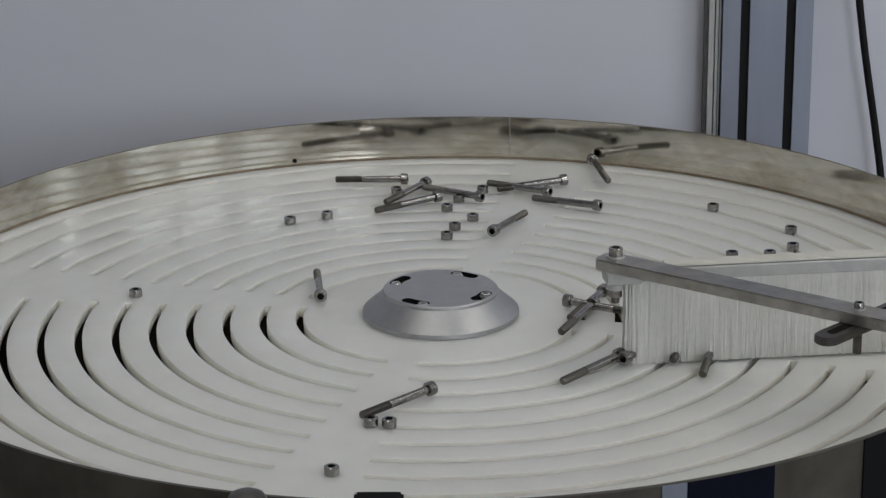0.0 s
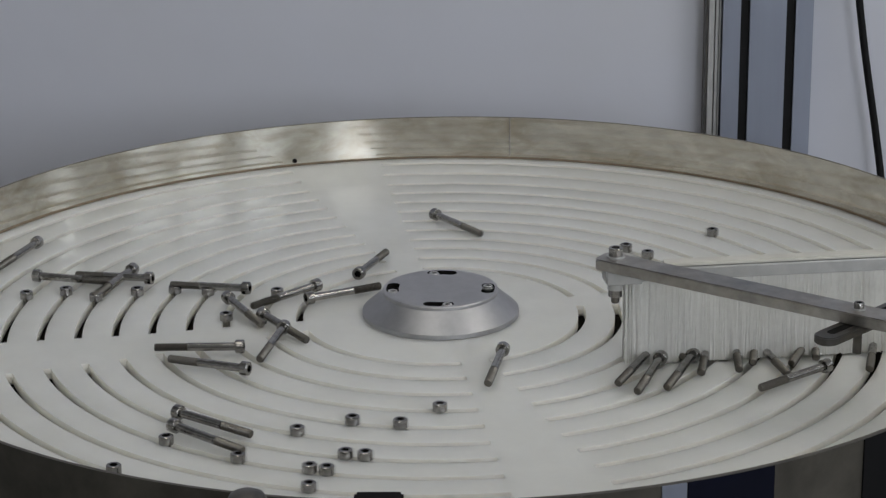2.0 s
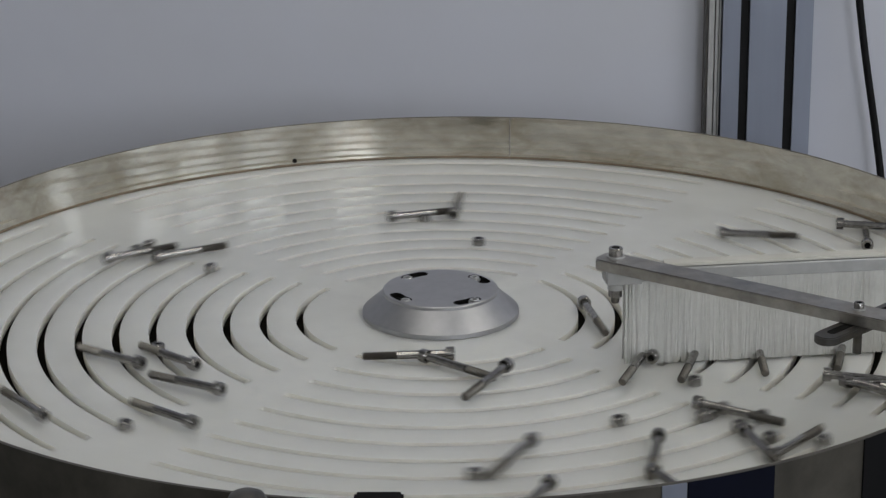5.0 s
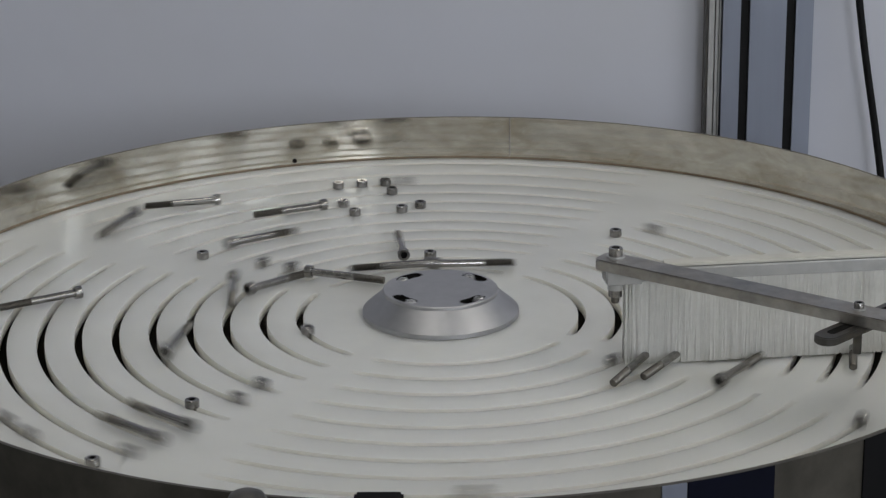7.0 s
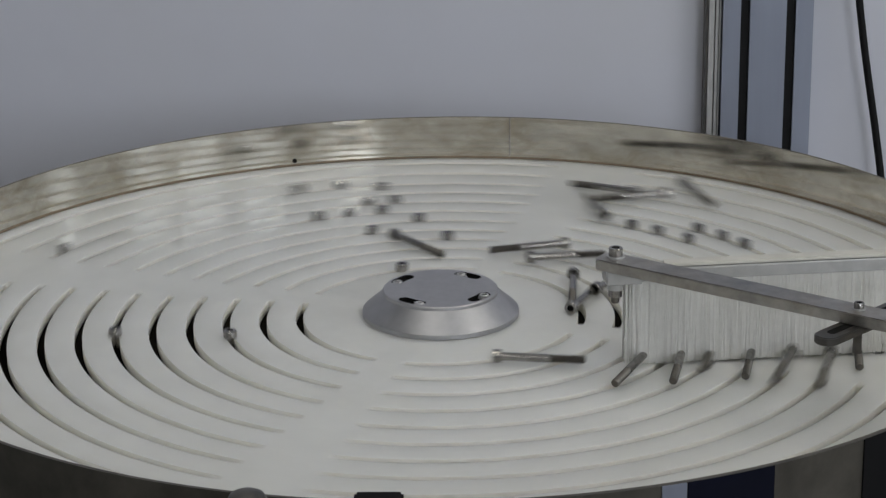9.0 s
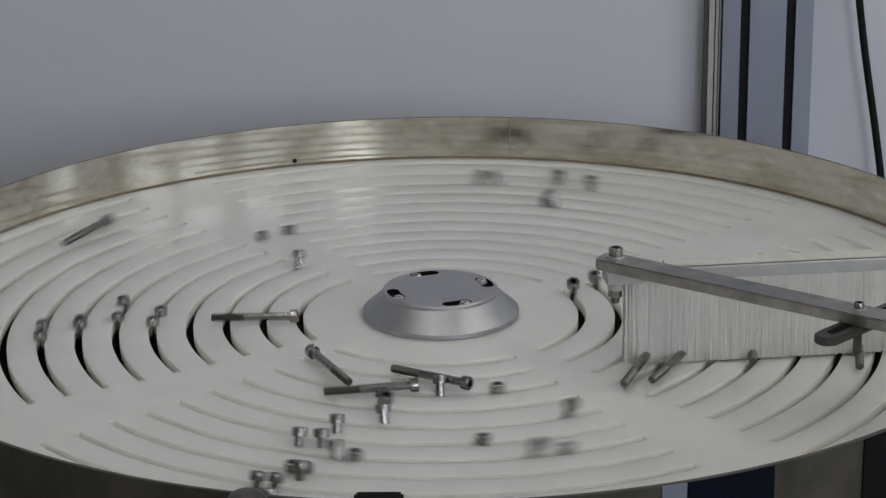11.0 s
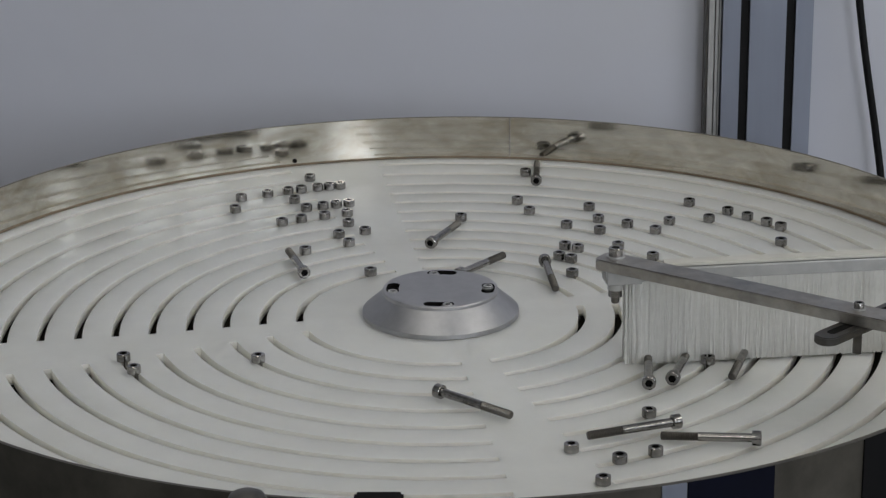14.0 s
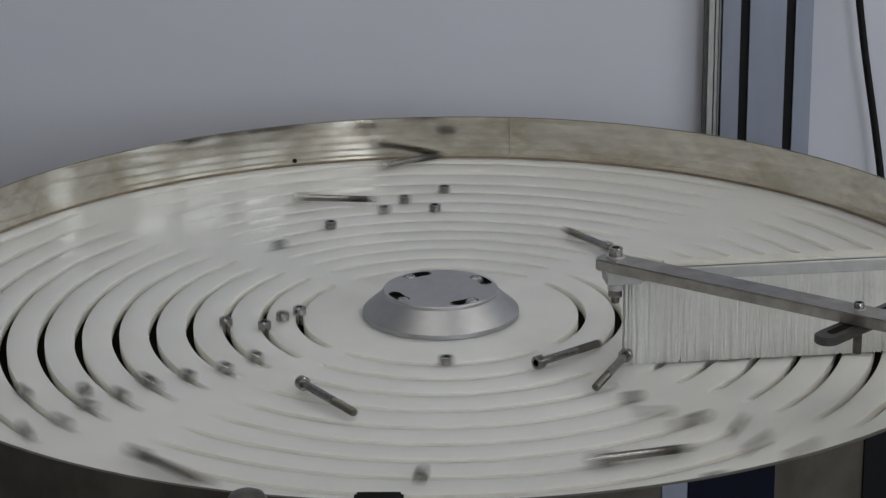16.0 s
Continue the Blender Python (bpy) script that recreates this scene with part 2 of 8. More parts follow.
def bowl():
    global bowl_ob
    bowl_ob = tagged(new("feeder_bowl"), "round stainless steel feeder bowl with a stained upright rim", "feeder bowl")
    # rim: a rolled band with a butt seam, open at the seam by a hair
    bm = bmesh.new()
    n = 220
    t = 0.0018
    seam = 8.0
    cols, lip, edge_bm = [], [], bmesh.new()
    for k in range(n + 1):
        a = seam + 0.02 + (360 - 0.04) * k / n
        wob = rim_lean(a) + 0.0003 * math.sin(radians(a * 3))
        cols.append([bm.verts.new(plan(a, r) + Vector((0, 0, z))) for r, z in
                     ((RIM_R, -0.03), (RIM_R, RIM_H - .0005 + wob), (RIM_R + t, RIM_H - .0005 + wob), (RIM_R + t, -0.12))])
        lip.append([edge_bm.verts.new(plan(a, r) + Vector((0, 0, z))) for r, z in
                    ((RIM_R, RIM_H - .0005 + wob), (RIM_R + .0003, RIM_H + wob), (RIM_R + t - .0003, RIM_H + wob), (RIM_R + t, RIM_H - .0005 + wob))])
    for a, b in zip(cols, cols[1:]):
        for i in range(3):
            bm.faces.new((a[i], a[i + 1], b[i + 1], b[i]))
    for a, b in zip(lip, lip[1:]):
        for i in range(3):
            edge_bm.faces.new((a[i], a[i + 1], b[i + 1], b[i]))
    part("rim_edge", edge_bm, EDGE, bowl_ob, "dull sawn upper edge")
    part("rim", bm, STEEL, bowl_ob, "stained and scratched stainless steel band")
    # weld seam and the little drilled hole
    bm = bmesh.new()
    for k in range(9):
        z = -0.002 + k * 0.0045
        corners = [plan(seam + da, RIM_R - dr) for da, dr in ((-0.09, -0.0001), (-0.03, 0.0003), (0.03, 0.0003), (0.09, -0.0001))]
        slab([(q.x, q.y) for q in corners], z, z + 0.0044, 0, bm)
    part("weld_seam", bm, BAR, bowl_ob, "ground welded butt seam")
    q = plan(341.0, RIM_R - 0.0004)
    turn = pose(0, 0, 0, 90, 0, 19.0)
    # no opening is cut: a black spot paints the hole's shade
    part("rivet_hole", lathe([(0, 0.0001), (0.0013, 0.0001), (0.0017, 0.0006), (0.0021, 0.0004), (0.0021, -0.0006)], 16, at=q + Vector((0, 0, 0.0045)), turn=turn), RECESS_SHADE, bowl_ob, "small black spot for the shade in a drilled hole")
    # grime where band and floor of the bowl meet
    part("grime_line", lathe([(RIM_R - 0.0012, -0.004), (RIM_R - 0.0009, 0.0008), (RIM_R - 0.0002, 0.0016), (RIM_R - 0.0001, -0.004)], 180), RIM_DIRT, bowl_ob, "brown line of grime")
    # closed pan whose near-black colour stands in for the shade under the slots
    part("cavity", lathe([(0, -0.085), (RIM_R - 0.002, -0.085), (RIM_R - 0.002, -0.03)], 120), SHADOWY, bowl_ob, "pan under the disc, coloured near black as shade")
    # table
    tagged(link("machine_table", box(-0.62, 0.62, -0.60, 0.60, -0.95, -0.12, 0.004), DARK_STEEL), "dark steel machine stand below the bowl", "machine stand")


bowl()


def dish(r):
    """Height of the disc's upper face at a radius: it sags by a few millimetres between hub and edge."""
    a, b = min(1, max(0, (r - 0.1) / 0.15)), min(1, max(0, (r - 0.35) / 0.075))
    return -0.0035 * a * a * (3 - 2 * a) * (1 - b * b * (3 - 2 * b))


def disc_mesh():
    bm = bmesh.new()
    step = 360 / 240
    half = BRIDGE / 2
    marks = sorted({round(k * step, 4) for k in range(240)} | {round((90 * q + s) % 360, 4) for q in range(4) for s in (-half, half)})
    # drop marks that crowd a bridge edge
    edge = [(90 * q + s) % 360 for q in range(4) for s in (-half, half)]
    marks = [m for m in marks if any(abs(m - e) < 1e-3 for e in edge) or all(abs(m - e) > 0.5 for e in edge)]
    n = len(marks)
    c = 0.0003
    rim = RIM_R - 0.0016

    def bridged(k):
        mid = (marks[k] + ((marks[(k + 1) % n] - marks[k]) % 360) / 2) % 90
        return mid < half or mid > 90 - half

    cache = {}
    arc = [(c * (1 - math.sin(b)), c * (1 - math.cos(b))) for b in (math.pi / 2 * q / 4 for q in range(5))]

    def gain(k):
        near = min(abs((marks[k % n] - e + 180) % 360 - 180) for e in edge)
        w = min(1, near / 4)
        return w * w * (3 - 2 * w)

    gains = [gain(k) for k in range(n)]

    def v(k, r, z, soft=False):
        key = (k % n, round(r, 6), round(z, 6))
        if key not in cache:
            cache[key] = bm.verts.new(plan(marks[k % n], r) + Vector((0, 0, dish(r) + (z * gains[k % n] if soft else z))))
        return cache[key]

    def quad(k, p0, p1):
        vs = list(dict.fromkeys((v(k, *p0), v(k, *p1), v(k + 1, *p1), v(k + 1, *p0))))
        if len(vs) > 2:
            bm.faces.new(vs)

    slots = [(SLOT_R0 + PITCH * i - SLOT_W / 2, SLOT_R0 + PITCH * i + SLOT_W / 2) for i in range(SLOTS)]
    slots = [s for s in slots if s[1] < rim - 0.006]
    for k in range(n):
        r = 0.03
        for s0, s1 in slots:
            quad(k, (r, 0), (s0 - c, 0))
            inner = [(s0 - d_, -z_, True) if z_ else (s0 - d_, 0) for d_, z_ in arc]
            outer = [(s1 + d_, -z_, True) if z_ else (s1 + d_, 0) for d_, z_ in arc]
            if bridged(k):
                whole = inner + outer[::-1]
                for p0, p1 in zip(whole, whole[1:]):
                    quad(k, (p0[0], 0), (p1[0], 0))
            else:
                for line in (inner, outer):
                    for p0, p1 in zip(line, line[1:]):
                        quad(k, p0, p1)
                quad(k, inner[-1], (s0, -PLATE_T))
                quad(k, (s1, -PLATE_T), outer[-1])
                for kk in ([k] if bridged(k - 1) else []) + ([k + 1] if bridged(k + 1) else []):
                    bm.faces.new([v(kk, s0, 0), v(kk, s1, 0), v(kk, s1, -PLATE_T), v(kk, s0, -PLATE_T)])
            quad(k, (0.03, -PLATE_T) if r < 0.031 else (r - c, -PLATE_T), (s0, -PLATE_T))
            if bridged(k):
                quad(k, (s0, -PLATE_T), (s1, -PLATE_T))
            r = s1 + c
        quad(k, (r, 0), (rim, 0))
        quad(k, (rim, 0), (rim, -PLATE_T))
        quad(k, (rim, -PLATE_T), (r - c, -PLATE_T))
    bmesh.ops.remove_doubles(bm, verts=bm.verts[:], dist=1e-6)
    return bm


disc = tagged(new("rotating_disc"), "white plastic feeder disc with concentric slots and four bridges", "feeder disc")
plate = part("slotted_plate", disc_mesh(), PLASTIC, disc, "white plastic plate with grimy ring slots", smooth=35)
plate.matrix_basis = pose(0, 0, 0, 0, 0, 5.5)
plate.data.materials.append(GRIMY)
for face in plate.data.polygons:
    face.material_index = int(abs(face.normal.z) < 0.5)

HUB_TOP, HUB_R, HUB_BASE = 0.0203, 0.0436, 0.059
BOLT_R = 0.0362


def kidney(phi):
    """Outline of a kidney slot that runs clockwise from just before the bearing."""
    w = 0.0047
    pts = []
    a0, a1 = phi - 0.5, phi + 21.0
    for k in range(13):
        pts.append(plan(a0 + (a1 - a0) * k / 12, BOLT_R + w))
    end = plan(a1, BOLT_R)
    for k in range(1, 8):
        b = math.pi * k / 8
        pts.append(end + plan(a1, 1) * w * math.cos(b) + plan(a1 + 90, 1) * w * math.sin(b))
    for k in range(13):
        pts.append(plan(a1 - (a1 - a0) * k / 12, BOLT_R - w))
    end = plan(a0, BOLT_R)
    for k in range(1, 8):
        b = math.pi * k / 8
        pts.append(end - plan(a0, 1) * w * math.cos(b) - plan(a0 + 90, 1) * w * math.sin(b))
    return pts


def hub():
    bm = bmesh.new()
    n = 96
    ring = [bm.verts.new(plan(360 * k / n, HUB_R - 0.0008) + Vector((0, 0, HUB_TOP))) for k in range(n)]
    edges = [bm.edges.new((ring[k], ring[(k + 1) % n])) for k in range(n)]
    loops = []
    for q in range(4):
        vs = [bm.verts.new(p_ + Vector((0, 0, HUB_TOP))) for p_ in kidney(90 * q)]
        edges += [bm.edges.new((vs[k], vs[(k + 1) % len(vs)])) for k in range(len(vs))]
        loops.append(vs)
    bmesh.ops.triangle_fill(bm, use_beauty=True, use_dissolve=False, edges=edges)
    # keep only the metal: no triangle inside a slot
    for f in list(bm.faces):
        if all(any(vv in L for L in (set(lp),)) for lp in loops for vv in f.verts):
            bm.faces.remove(f)
    prof = [(HUB_R - 0.0008, HUB_TOP), (HUB_R, HUB_TOP - 0.0008), (HUB_R, HUB_TOP - 0.003), (HUB_BASE - 0.0006, 0.0045), (HUB_BASE, 0.0038), (HUB_BASE, 0.0006), (HUB_BASE - 0.0006, 0.0), (0.02, 0.0)]
    last = ring
    for r, z in prof[1:]:
        nxt = [bm.verts.new(plan(360 * k / n, r) + Vector((0, 0, z))) for k in range(n)]
        for k in range(n):
            j = (k + 1) % n
            bm.faces.new((last[k], last[j], nxt[j], nxt[k]))
        last = nxt
    body = part("hub", bm, ALU, disc, "brushed aluminium clamping hub", smooth=25)
    for q in range(4):
        # slot floor and walls are aluminium, coloured black for deep shade
        fl = bmesh.new()
        fl.faces.new([fl.verts.new(v_ + Vector((0, 0, HUB_TOP - 0.0034))) for v_ in kidney(90 * q)])
        part("slot_floor", fl, RECESS_SHADE, body, "floor of a kidney slot, blackened as shade")
        side = bmesh.new()
        rings = [[side.verts.new(v_ + Vector((0, 0, HUB_TOP - d_))) for v_ in kidney(90 * q)] for d_ in (0.0, 0.0034)]
        for k in range(len(rings[0])):
            j = (k + 1) % len(rings[0])
            side.faces.new((rings[0][k], rings[0][j], rings[1][j], rings[1][k]))
        part("slot_wall", side, RECESS_SHADE, body, "wall of a kidney slot, blackened as shade")
        p_ = plan(90 * q, BOLT_R)
        top = p_ + Vector((0, 0, HUB_TOP + 0.0002))
        b = lathe([(0.0023, -0.0018), (0.0023, -0.0002), (0.0026, 0.0), (0.0033, 0.0), (0.0037, -0.0005), (0.0037, -0.0035)], 24, at=top)
        part("hub_bolt", b, BOLT, body, "small bright socket head bolt")
        part("bolt_socket", lathe([(0, 0.0), (0.0023, 0.0)], 6, at=top - Vector((0, 0, 0.0015))), RECESS_SHADE, body, "hexagon socket floor, blackened as shade")
        w = lathe([(0.0037, 0.0), (0.0045, -0.0002), (0.0045, -0.0012), (0.0037, -0.0012)], 24, at=top - Vector((0, 0, 0.0016)))
        part("washer", w, BOLT, body)


hub()


# ---- brush and arm ----
BR_A, BR_B = Vector((0.130, -0.100, 0)), Vector((0.40, -0.066, 0))
BR_DIR = (BR_B - BR_A).normalized()
BR_N = Vector((-BR_DIR.y, BR_DIR.x, 0))


def along(s, off):
    q = BR_A + BR_DIR * s + BR_N * off
    return (q.x, q.y)


def brush():
    thing = tagged(new("strip_brush"), "white nylon strip brush in a pale aluminium holder", "brush")
    length = (BR_B - BR_A).length
    rng = random.Random(4)
    verts, faces = [], []
    count = 4200
    for i in range(count):
        s = 0.001 + (length - 0.002) * (i + rng.random()) / count
        if s < 0.012 and rng.random() > 0.2 + 0.8 * s / 0.012:
            continue
        off = rng.choice((-1, 1)) * rng.uniform(0.0049, 0.0052)
        w = rng.uniform(0.00022, 0.00042)
        lean = rng.gauss(0, 0.0007)
        push = abs(rng.gauss(0, 0.0004)) * (1 if off > 0 else -1)
        zb = -0.0022 + abs(rng.gauss(0, 0.0011)) + (0.006 * rng.random() if rng.random() < 0.05 else 0)
        top = Vector((*along(s, off), 0.0612))
        mid = Vector((*along(s + lean * 0.4, off + push * 0.3), 0.028))
        bot = Vector((*along(s + lean, off + push), zb))
        base = len(verts)
        for c in (top, mid, bot):
            for k in range(3):
                b = 2 * math.pi * k / 3 + i
                verts.append((c.x + w * math.cos(b), c.y + w * math.sin(b), c.z))
        for row in (0, 3):
            for k in range(3):
                j = (k + 1) % 3
                faces.append((base + row + k, base + row + j, base + row + 3 + j, base + row + 3 + k))
    me = bpy.data.meshes.new("bristles")
    me.from_pydata(verts, [], faces)
    me.materials.append(BRISTLE)
    ob = new("bristles", me)
    ob.parent = thing
    tagged(ob, "dense white nylon bristles with ragged tips", kind="stuff")
    part("bristle_core", slab([along(0.022, -0.005), along(length - 0.001, -0.005), along(length - 0.001, 0.005), along(0.022, 0.005)], 0.006, 0.0604, 0.0008), CORE, thing, "packed white bristle core")
    part("holder", slab([along(-0.012, -0.0065), along(length, -0.0065), along(length, 0.0065), along(-0.012, 0.0065)], 0.0604, 0.0695, 0.0006), HOLDER, thing, "pale aluminium channel")
    part("top_strip", slab([along(0.030, -0.0045), along(length, -0.0045), along(length, 0.0065), along(0.030, 0.0065)], 0.0699, 0.0724, 0.0005), CREAM, thing, "cream plastic strip")
    part("end_block", slab([along(-0.013, -0.0085), along(0.014, -0.0085), along(0.014, 0.0085), along(-0.013, 0.0085)], 0.0592, 0.0702, 0.0012), HOLDER, thing, "aluminium end block")


brush()

AR_A, AR_B = Vector((0.1235, -0.104, 0)), Vector((0.46, -0.345, 0))
AR_DIR = (AR_B - AR_A).normalized()
AR_N = Vector((-AR_DIR.y, AR_DIR.x, 0))


def arm_pt(s, off):
    q = AR_A + AR_DIR * s + AR_N * off
    return (q.x, q.y)


def cap_bolt(bm, x, y, z, r=0.005, h=0.006):
    lathe([(0, z + h - 0.003), (r * 0.5, z + h - 0.003), (r * 0.55, z + h), (r * 0.9, z + h), (r, z + h - 0.0006), (r, z), (0, z)], 24, bm=bm, at=(x, y, 0))
    return bm


def arm():
    thing = tagged(new("brush_arm"), "flat dull steel bar holding the brush over the disc", "arm")
    length = (AR_B - AR_A).length
    pts = [arm_pt(-0.008, -0.0105), arm_pt(length, -0.0105), arm_pt(length, 0.0105), arm_pt(-0.008, 0.0105), arm_pt(-0.011, 0.006), arm_pt(-0.011, -0.006)]
    part("bar", slab(pts, 0.0704, 0.0784, 0.0008), BAR, thing, "worn flat steel bar with brown edges")
    bx, by = arm_pt(0.0005, 0.002)
    part("clamp_bolt", cap_bolt(bmesh.new(), bx, by, 0.0795), SCREW, thing, "socket head clamp bolt")
    part("washer", lathe([(0, 0.0785), (0.0066, 0.0785), (0.0066, 0.0795), (0, 0.0795)], 24, at=(bx, by, 0)), HOLDER, thing, "bright washer")
    part("stud", lathe([(0, 0.0445), (0.0024, 0.0447), (0.003, 0.0455), (0.003, 0.0702), (0, 0.0702)], 16, at=(bx, by - 0.001, 0)), THREAD, thing)
    part("lock_nut", hexagon(0.0050, 0.0492, 0.0548, (bx, by - 0.001)), SCREW, thing, "zinc lock nut")
    part("collar", lathe([(0, 0.0549), (0.0056, 0.0549), (0.0056, 0.0591), (0, 0.0591)], 24, at=(bx, by - 0.001, 0)), HOLDER, thing)
    # slotted plate clamped below the bar
    px, py = arm_pt(0.190, 0.0)
    d = Vector((0.70, 0.714, 0))
    nn = Vector((-d.y, d.x, 0))
    out = []
    for side in (1, -1):
        c = Vector((px, py, 0)) + d * (0.075 if side > 0 else -0.034)
        for k in range(9):
            b = -math.pi / 2 + math.pi * k / 8
            q = c + d * side * 0.0085 * math.cos(b) + nn * side * 0.0085 * math.sin(b)
            out.append((q.x, q.y))
    part("slotted_plate", slab(out, 0.0645, 0.0702, 0.0008), DARK_STEEL, thing, "dark rounded clamp plate")
    # the slot is a flat black strip in place of its shade
    slot = []
    for side in (1, -1):
        c = Vector((px, py, 0)) + d * (0.066 if side > 0 else -0.029)
        for k in range(9):
            b = -math.pi / 2 + math.pi * k / 8
            q = c + d * side * 0.0032 * math.cos(b) + nn * side * 0.0032 * math.sin(b)
            slot.append((q.x, q.y))
    part("plate_slot", slab(slot, 0.0700, 0.0704), RECESS_SHADE, thing, "thin black strip for the shade in a long slot")
    part("plate_bolt", cap_bolt(bmesh.new(), px, py, 0.0795, 0.0034, 0.0038), SCREW, thing, "clamp bolt")
    part("washer", lathe([(0, 0.0785), (0.0046, 0.0785), (0.0046, 0.0795), (0, 0.0795)], 24, at=(px, py, 0)), HOLDER, thing)
    part("plate_stud", lathe([(0, 0.0475), (0.003, 0.048), (0.003, 0.0645), (0, 0.0645)], 16, at=(px, py, 0)), DARK_STEEL, thing)
    part("post", lathe([(0, -0.12), (0.012, -0.12), (0.012, 0.0704), (0, 0.0704)], 24, at=(*arm_pt(length - 0.015, 0), 0)), BAR, thing, "round steel post")


arm()


# ---- small parts and painted reflections on the rim's outside ----
def arc_band(phi0, phi1, r0, r1, z0, z1, steps=24):
    bm = bmesh.new()
    cols = []
    for k in range(steps + 1):
        a = phi0 + (phi1 - phi0) * k / steps
        top = z1 + rim_lean(a)
        cols.append([bm.verts.new(plan(a, r) + Vector((0, 0, z))) for r, z in ((r0, z0), (r0, top), (r1, top), (r1, z0))])
    for a, b in zip(cols, cols[1:]):
        for q in range(4):
            bm.faces.new((a[q], a[(q + 1) % 4], b[(q + 1) % 4], b[q]))
    bm.faces.new(cols[0])
    bm.faces.new(cols[-1][::-1])
    return bm


def rim_fittings():
    # added band over the rim, coloured dark like the room it would mirror
    part("skirt", arc_band(100, 260, RIM_R + 0.0021, RIM_R + 0.0045, -0.12, RIM_H + 0.0006, 160), SKIRT, bowl_ob, "worn steel skirt, darkened as a reflection of the dark room")
    # three added bands imitate reflections in the bowl's shiny outside
    t = tagged(new("blue_cover"), "very dark blue reflection painted as a band on the bowl's skirt", "cover")
    part("shell", arc_band(151.9, 159.7, RIM_R + 0.0046, RIM_R + 0.0056, -0.12, RIM_H + 0.0006), NAVY, t)
    t = tagged(new("joint_strip"), "bright reflection painted as a band on the bowl's skirt", "strip")
    part("strip", arc_band(159.8, 161.9, RIM_R + 0.0046, RIM_R + 0.0056, -0.12, RIM_H + 0.0006), ANODISED, t)
    t = tagged(new("black_cover"), "black reflection painted as a band on the bowl's skirt", "cover")
    part("shell", arc_band(128, 142.5, RIM_R + 0.0046, RIM_R + 0.0056, -0.12, RIM_H + 0.0006), BLACK, t)
    t = tagged(new("clamp_block"), "black plastic clamp block on the rim's outer side", "clamp")
    q = plan(184.3, RIM_R + 0.0145)
    part("block", box(q.x - 0.0112, q.x + 0.0172, q.y - 0.0085, q.y + 0.0085, -0.12, CLAMP_Z, 0.0015), BLACK, t)
    t = tagged(new("locking_knob"), "worn dark steel knob on the rim's outer side", "knob")
    q = plan(193.9, RIM_R + 0.016)
    part("knob", lathe([(0, KNOB_Z), (0.006, KNOB_Z), (0.010, KNOB_Z - 0.002), (0.0125, KNOB_Z - 0.0065), (0.0125, 0.02), (0.006, 0.018), (0.006, -0.12), (0, -0.12)], 32, at=q), DARK_STEEL, t)


CLAMP_Z, KNOB_Z = 0.0476, 0.0468
rim_fittings()


# ---- screws ----
def first_screw():
    """Socket head cap screw, its axis along x, the head's middle at the origin."""
    thing = tagged(new("cap_screw"), "steel socket head cap screw loose on the white disc", "screw", "screws on the disc")
    along_x = pose(0, 0, 0, 0, 90, 0)
    bm = bmesh.new()
    hx = [(0.0029 * math.cos(k * math.pi / 3), 0.0029 * math.sin(k * math.pi / 3)) for k in range(6)]
    n = 24
    ring = [bm.verts.new((-0.003, 0.0043 * math.sin(2 * math.pi * k / n), 0.0043 * math.cos(2 * math.pi * k / n))) for k in range(n)]
    hole = [bm.verts.new((-0.003, y, z)) for y, z in hx]
    deep = [bm.verts.new((0.0003, y, z)) for y, z in hx]
    edges = [bm.edges.new((ring[k], ring[(k + 1) % n])) for k in range(n)] + [bm.edges.new((hole[k], hole[(k + 1) % 6])) for k in range(6)]
    bmesh.ops.triangle_fill(bm, use_beauty=True, use_dissolve=False, edges=edges)
    inside = set(hole)
    for f in list(bm.faces):
        if all(v in inside for v in f.verts):
            bm.faces.remove(f)
    for k in range(6):
        j = (k + 1) % 6
        bm.faces.new((hole[k], hole[j], deep[j], deep[k]))
    last = ring
    for r, x in ((0.0049, -0.0026), (0.005, -0.0022), (0.005, 0.0027), (0.0047, 0.003), (0.0029, 0.003)):
        nxt = [bm.verts.new((x, r * math.sin(2 * math.pi * k / n), r * math.cos(2 * math.pi * k / n))) for k in range(n)]
        for k in range(n):
            j = (k + 1) % n
            bm.faces.new((last[k], last[j], nxt[j], nxt[k]))
        last = nxt
    head = part("head", bm, SCREW, thing, "knurled socket head")
    part("socket", lathe([(0, 0.0), (0.0029, 0.0)], 6, turn=along_x @ pose(0, 0, 0.0002, 0, 0, 90)), RECESS_SHADE, head, "hexagon socket floor, blackened as shade")
    part("shank", lathe([(0.0, 0.0029), (0.003, 0.0029), (0.003, 0.038), (0.0, 0.038)], 20, turn=along_x), SCREW, thing, "bright plain shank")
    prof = [(0.0, 0.0379)]
    for k in range(22):
        x = 0.0381 + k * 0.0011
        prof += [(0.0025, x), (0.003, x + 0.0004), (0.003, x + 0.0006)]
    prof += [(0.0024, 0.0626), (0.0, 0.063)]
    part("thread", lathe(prof, 14, turn=along_x), THREAD, thing, "dark oily thread")
    return thing


screws = [first_screw()]
for _ in range(71 - 1):
    screws.append(copy_thing(screws[0], Matrix.Identity(4)))


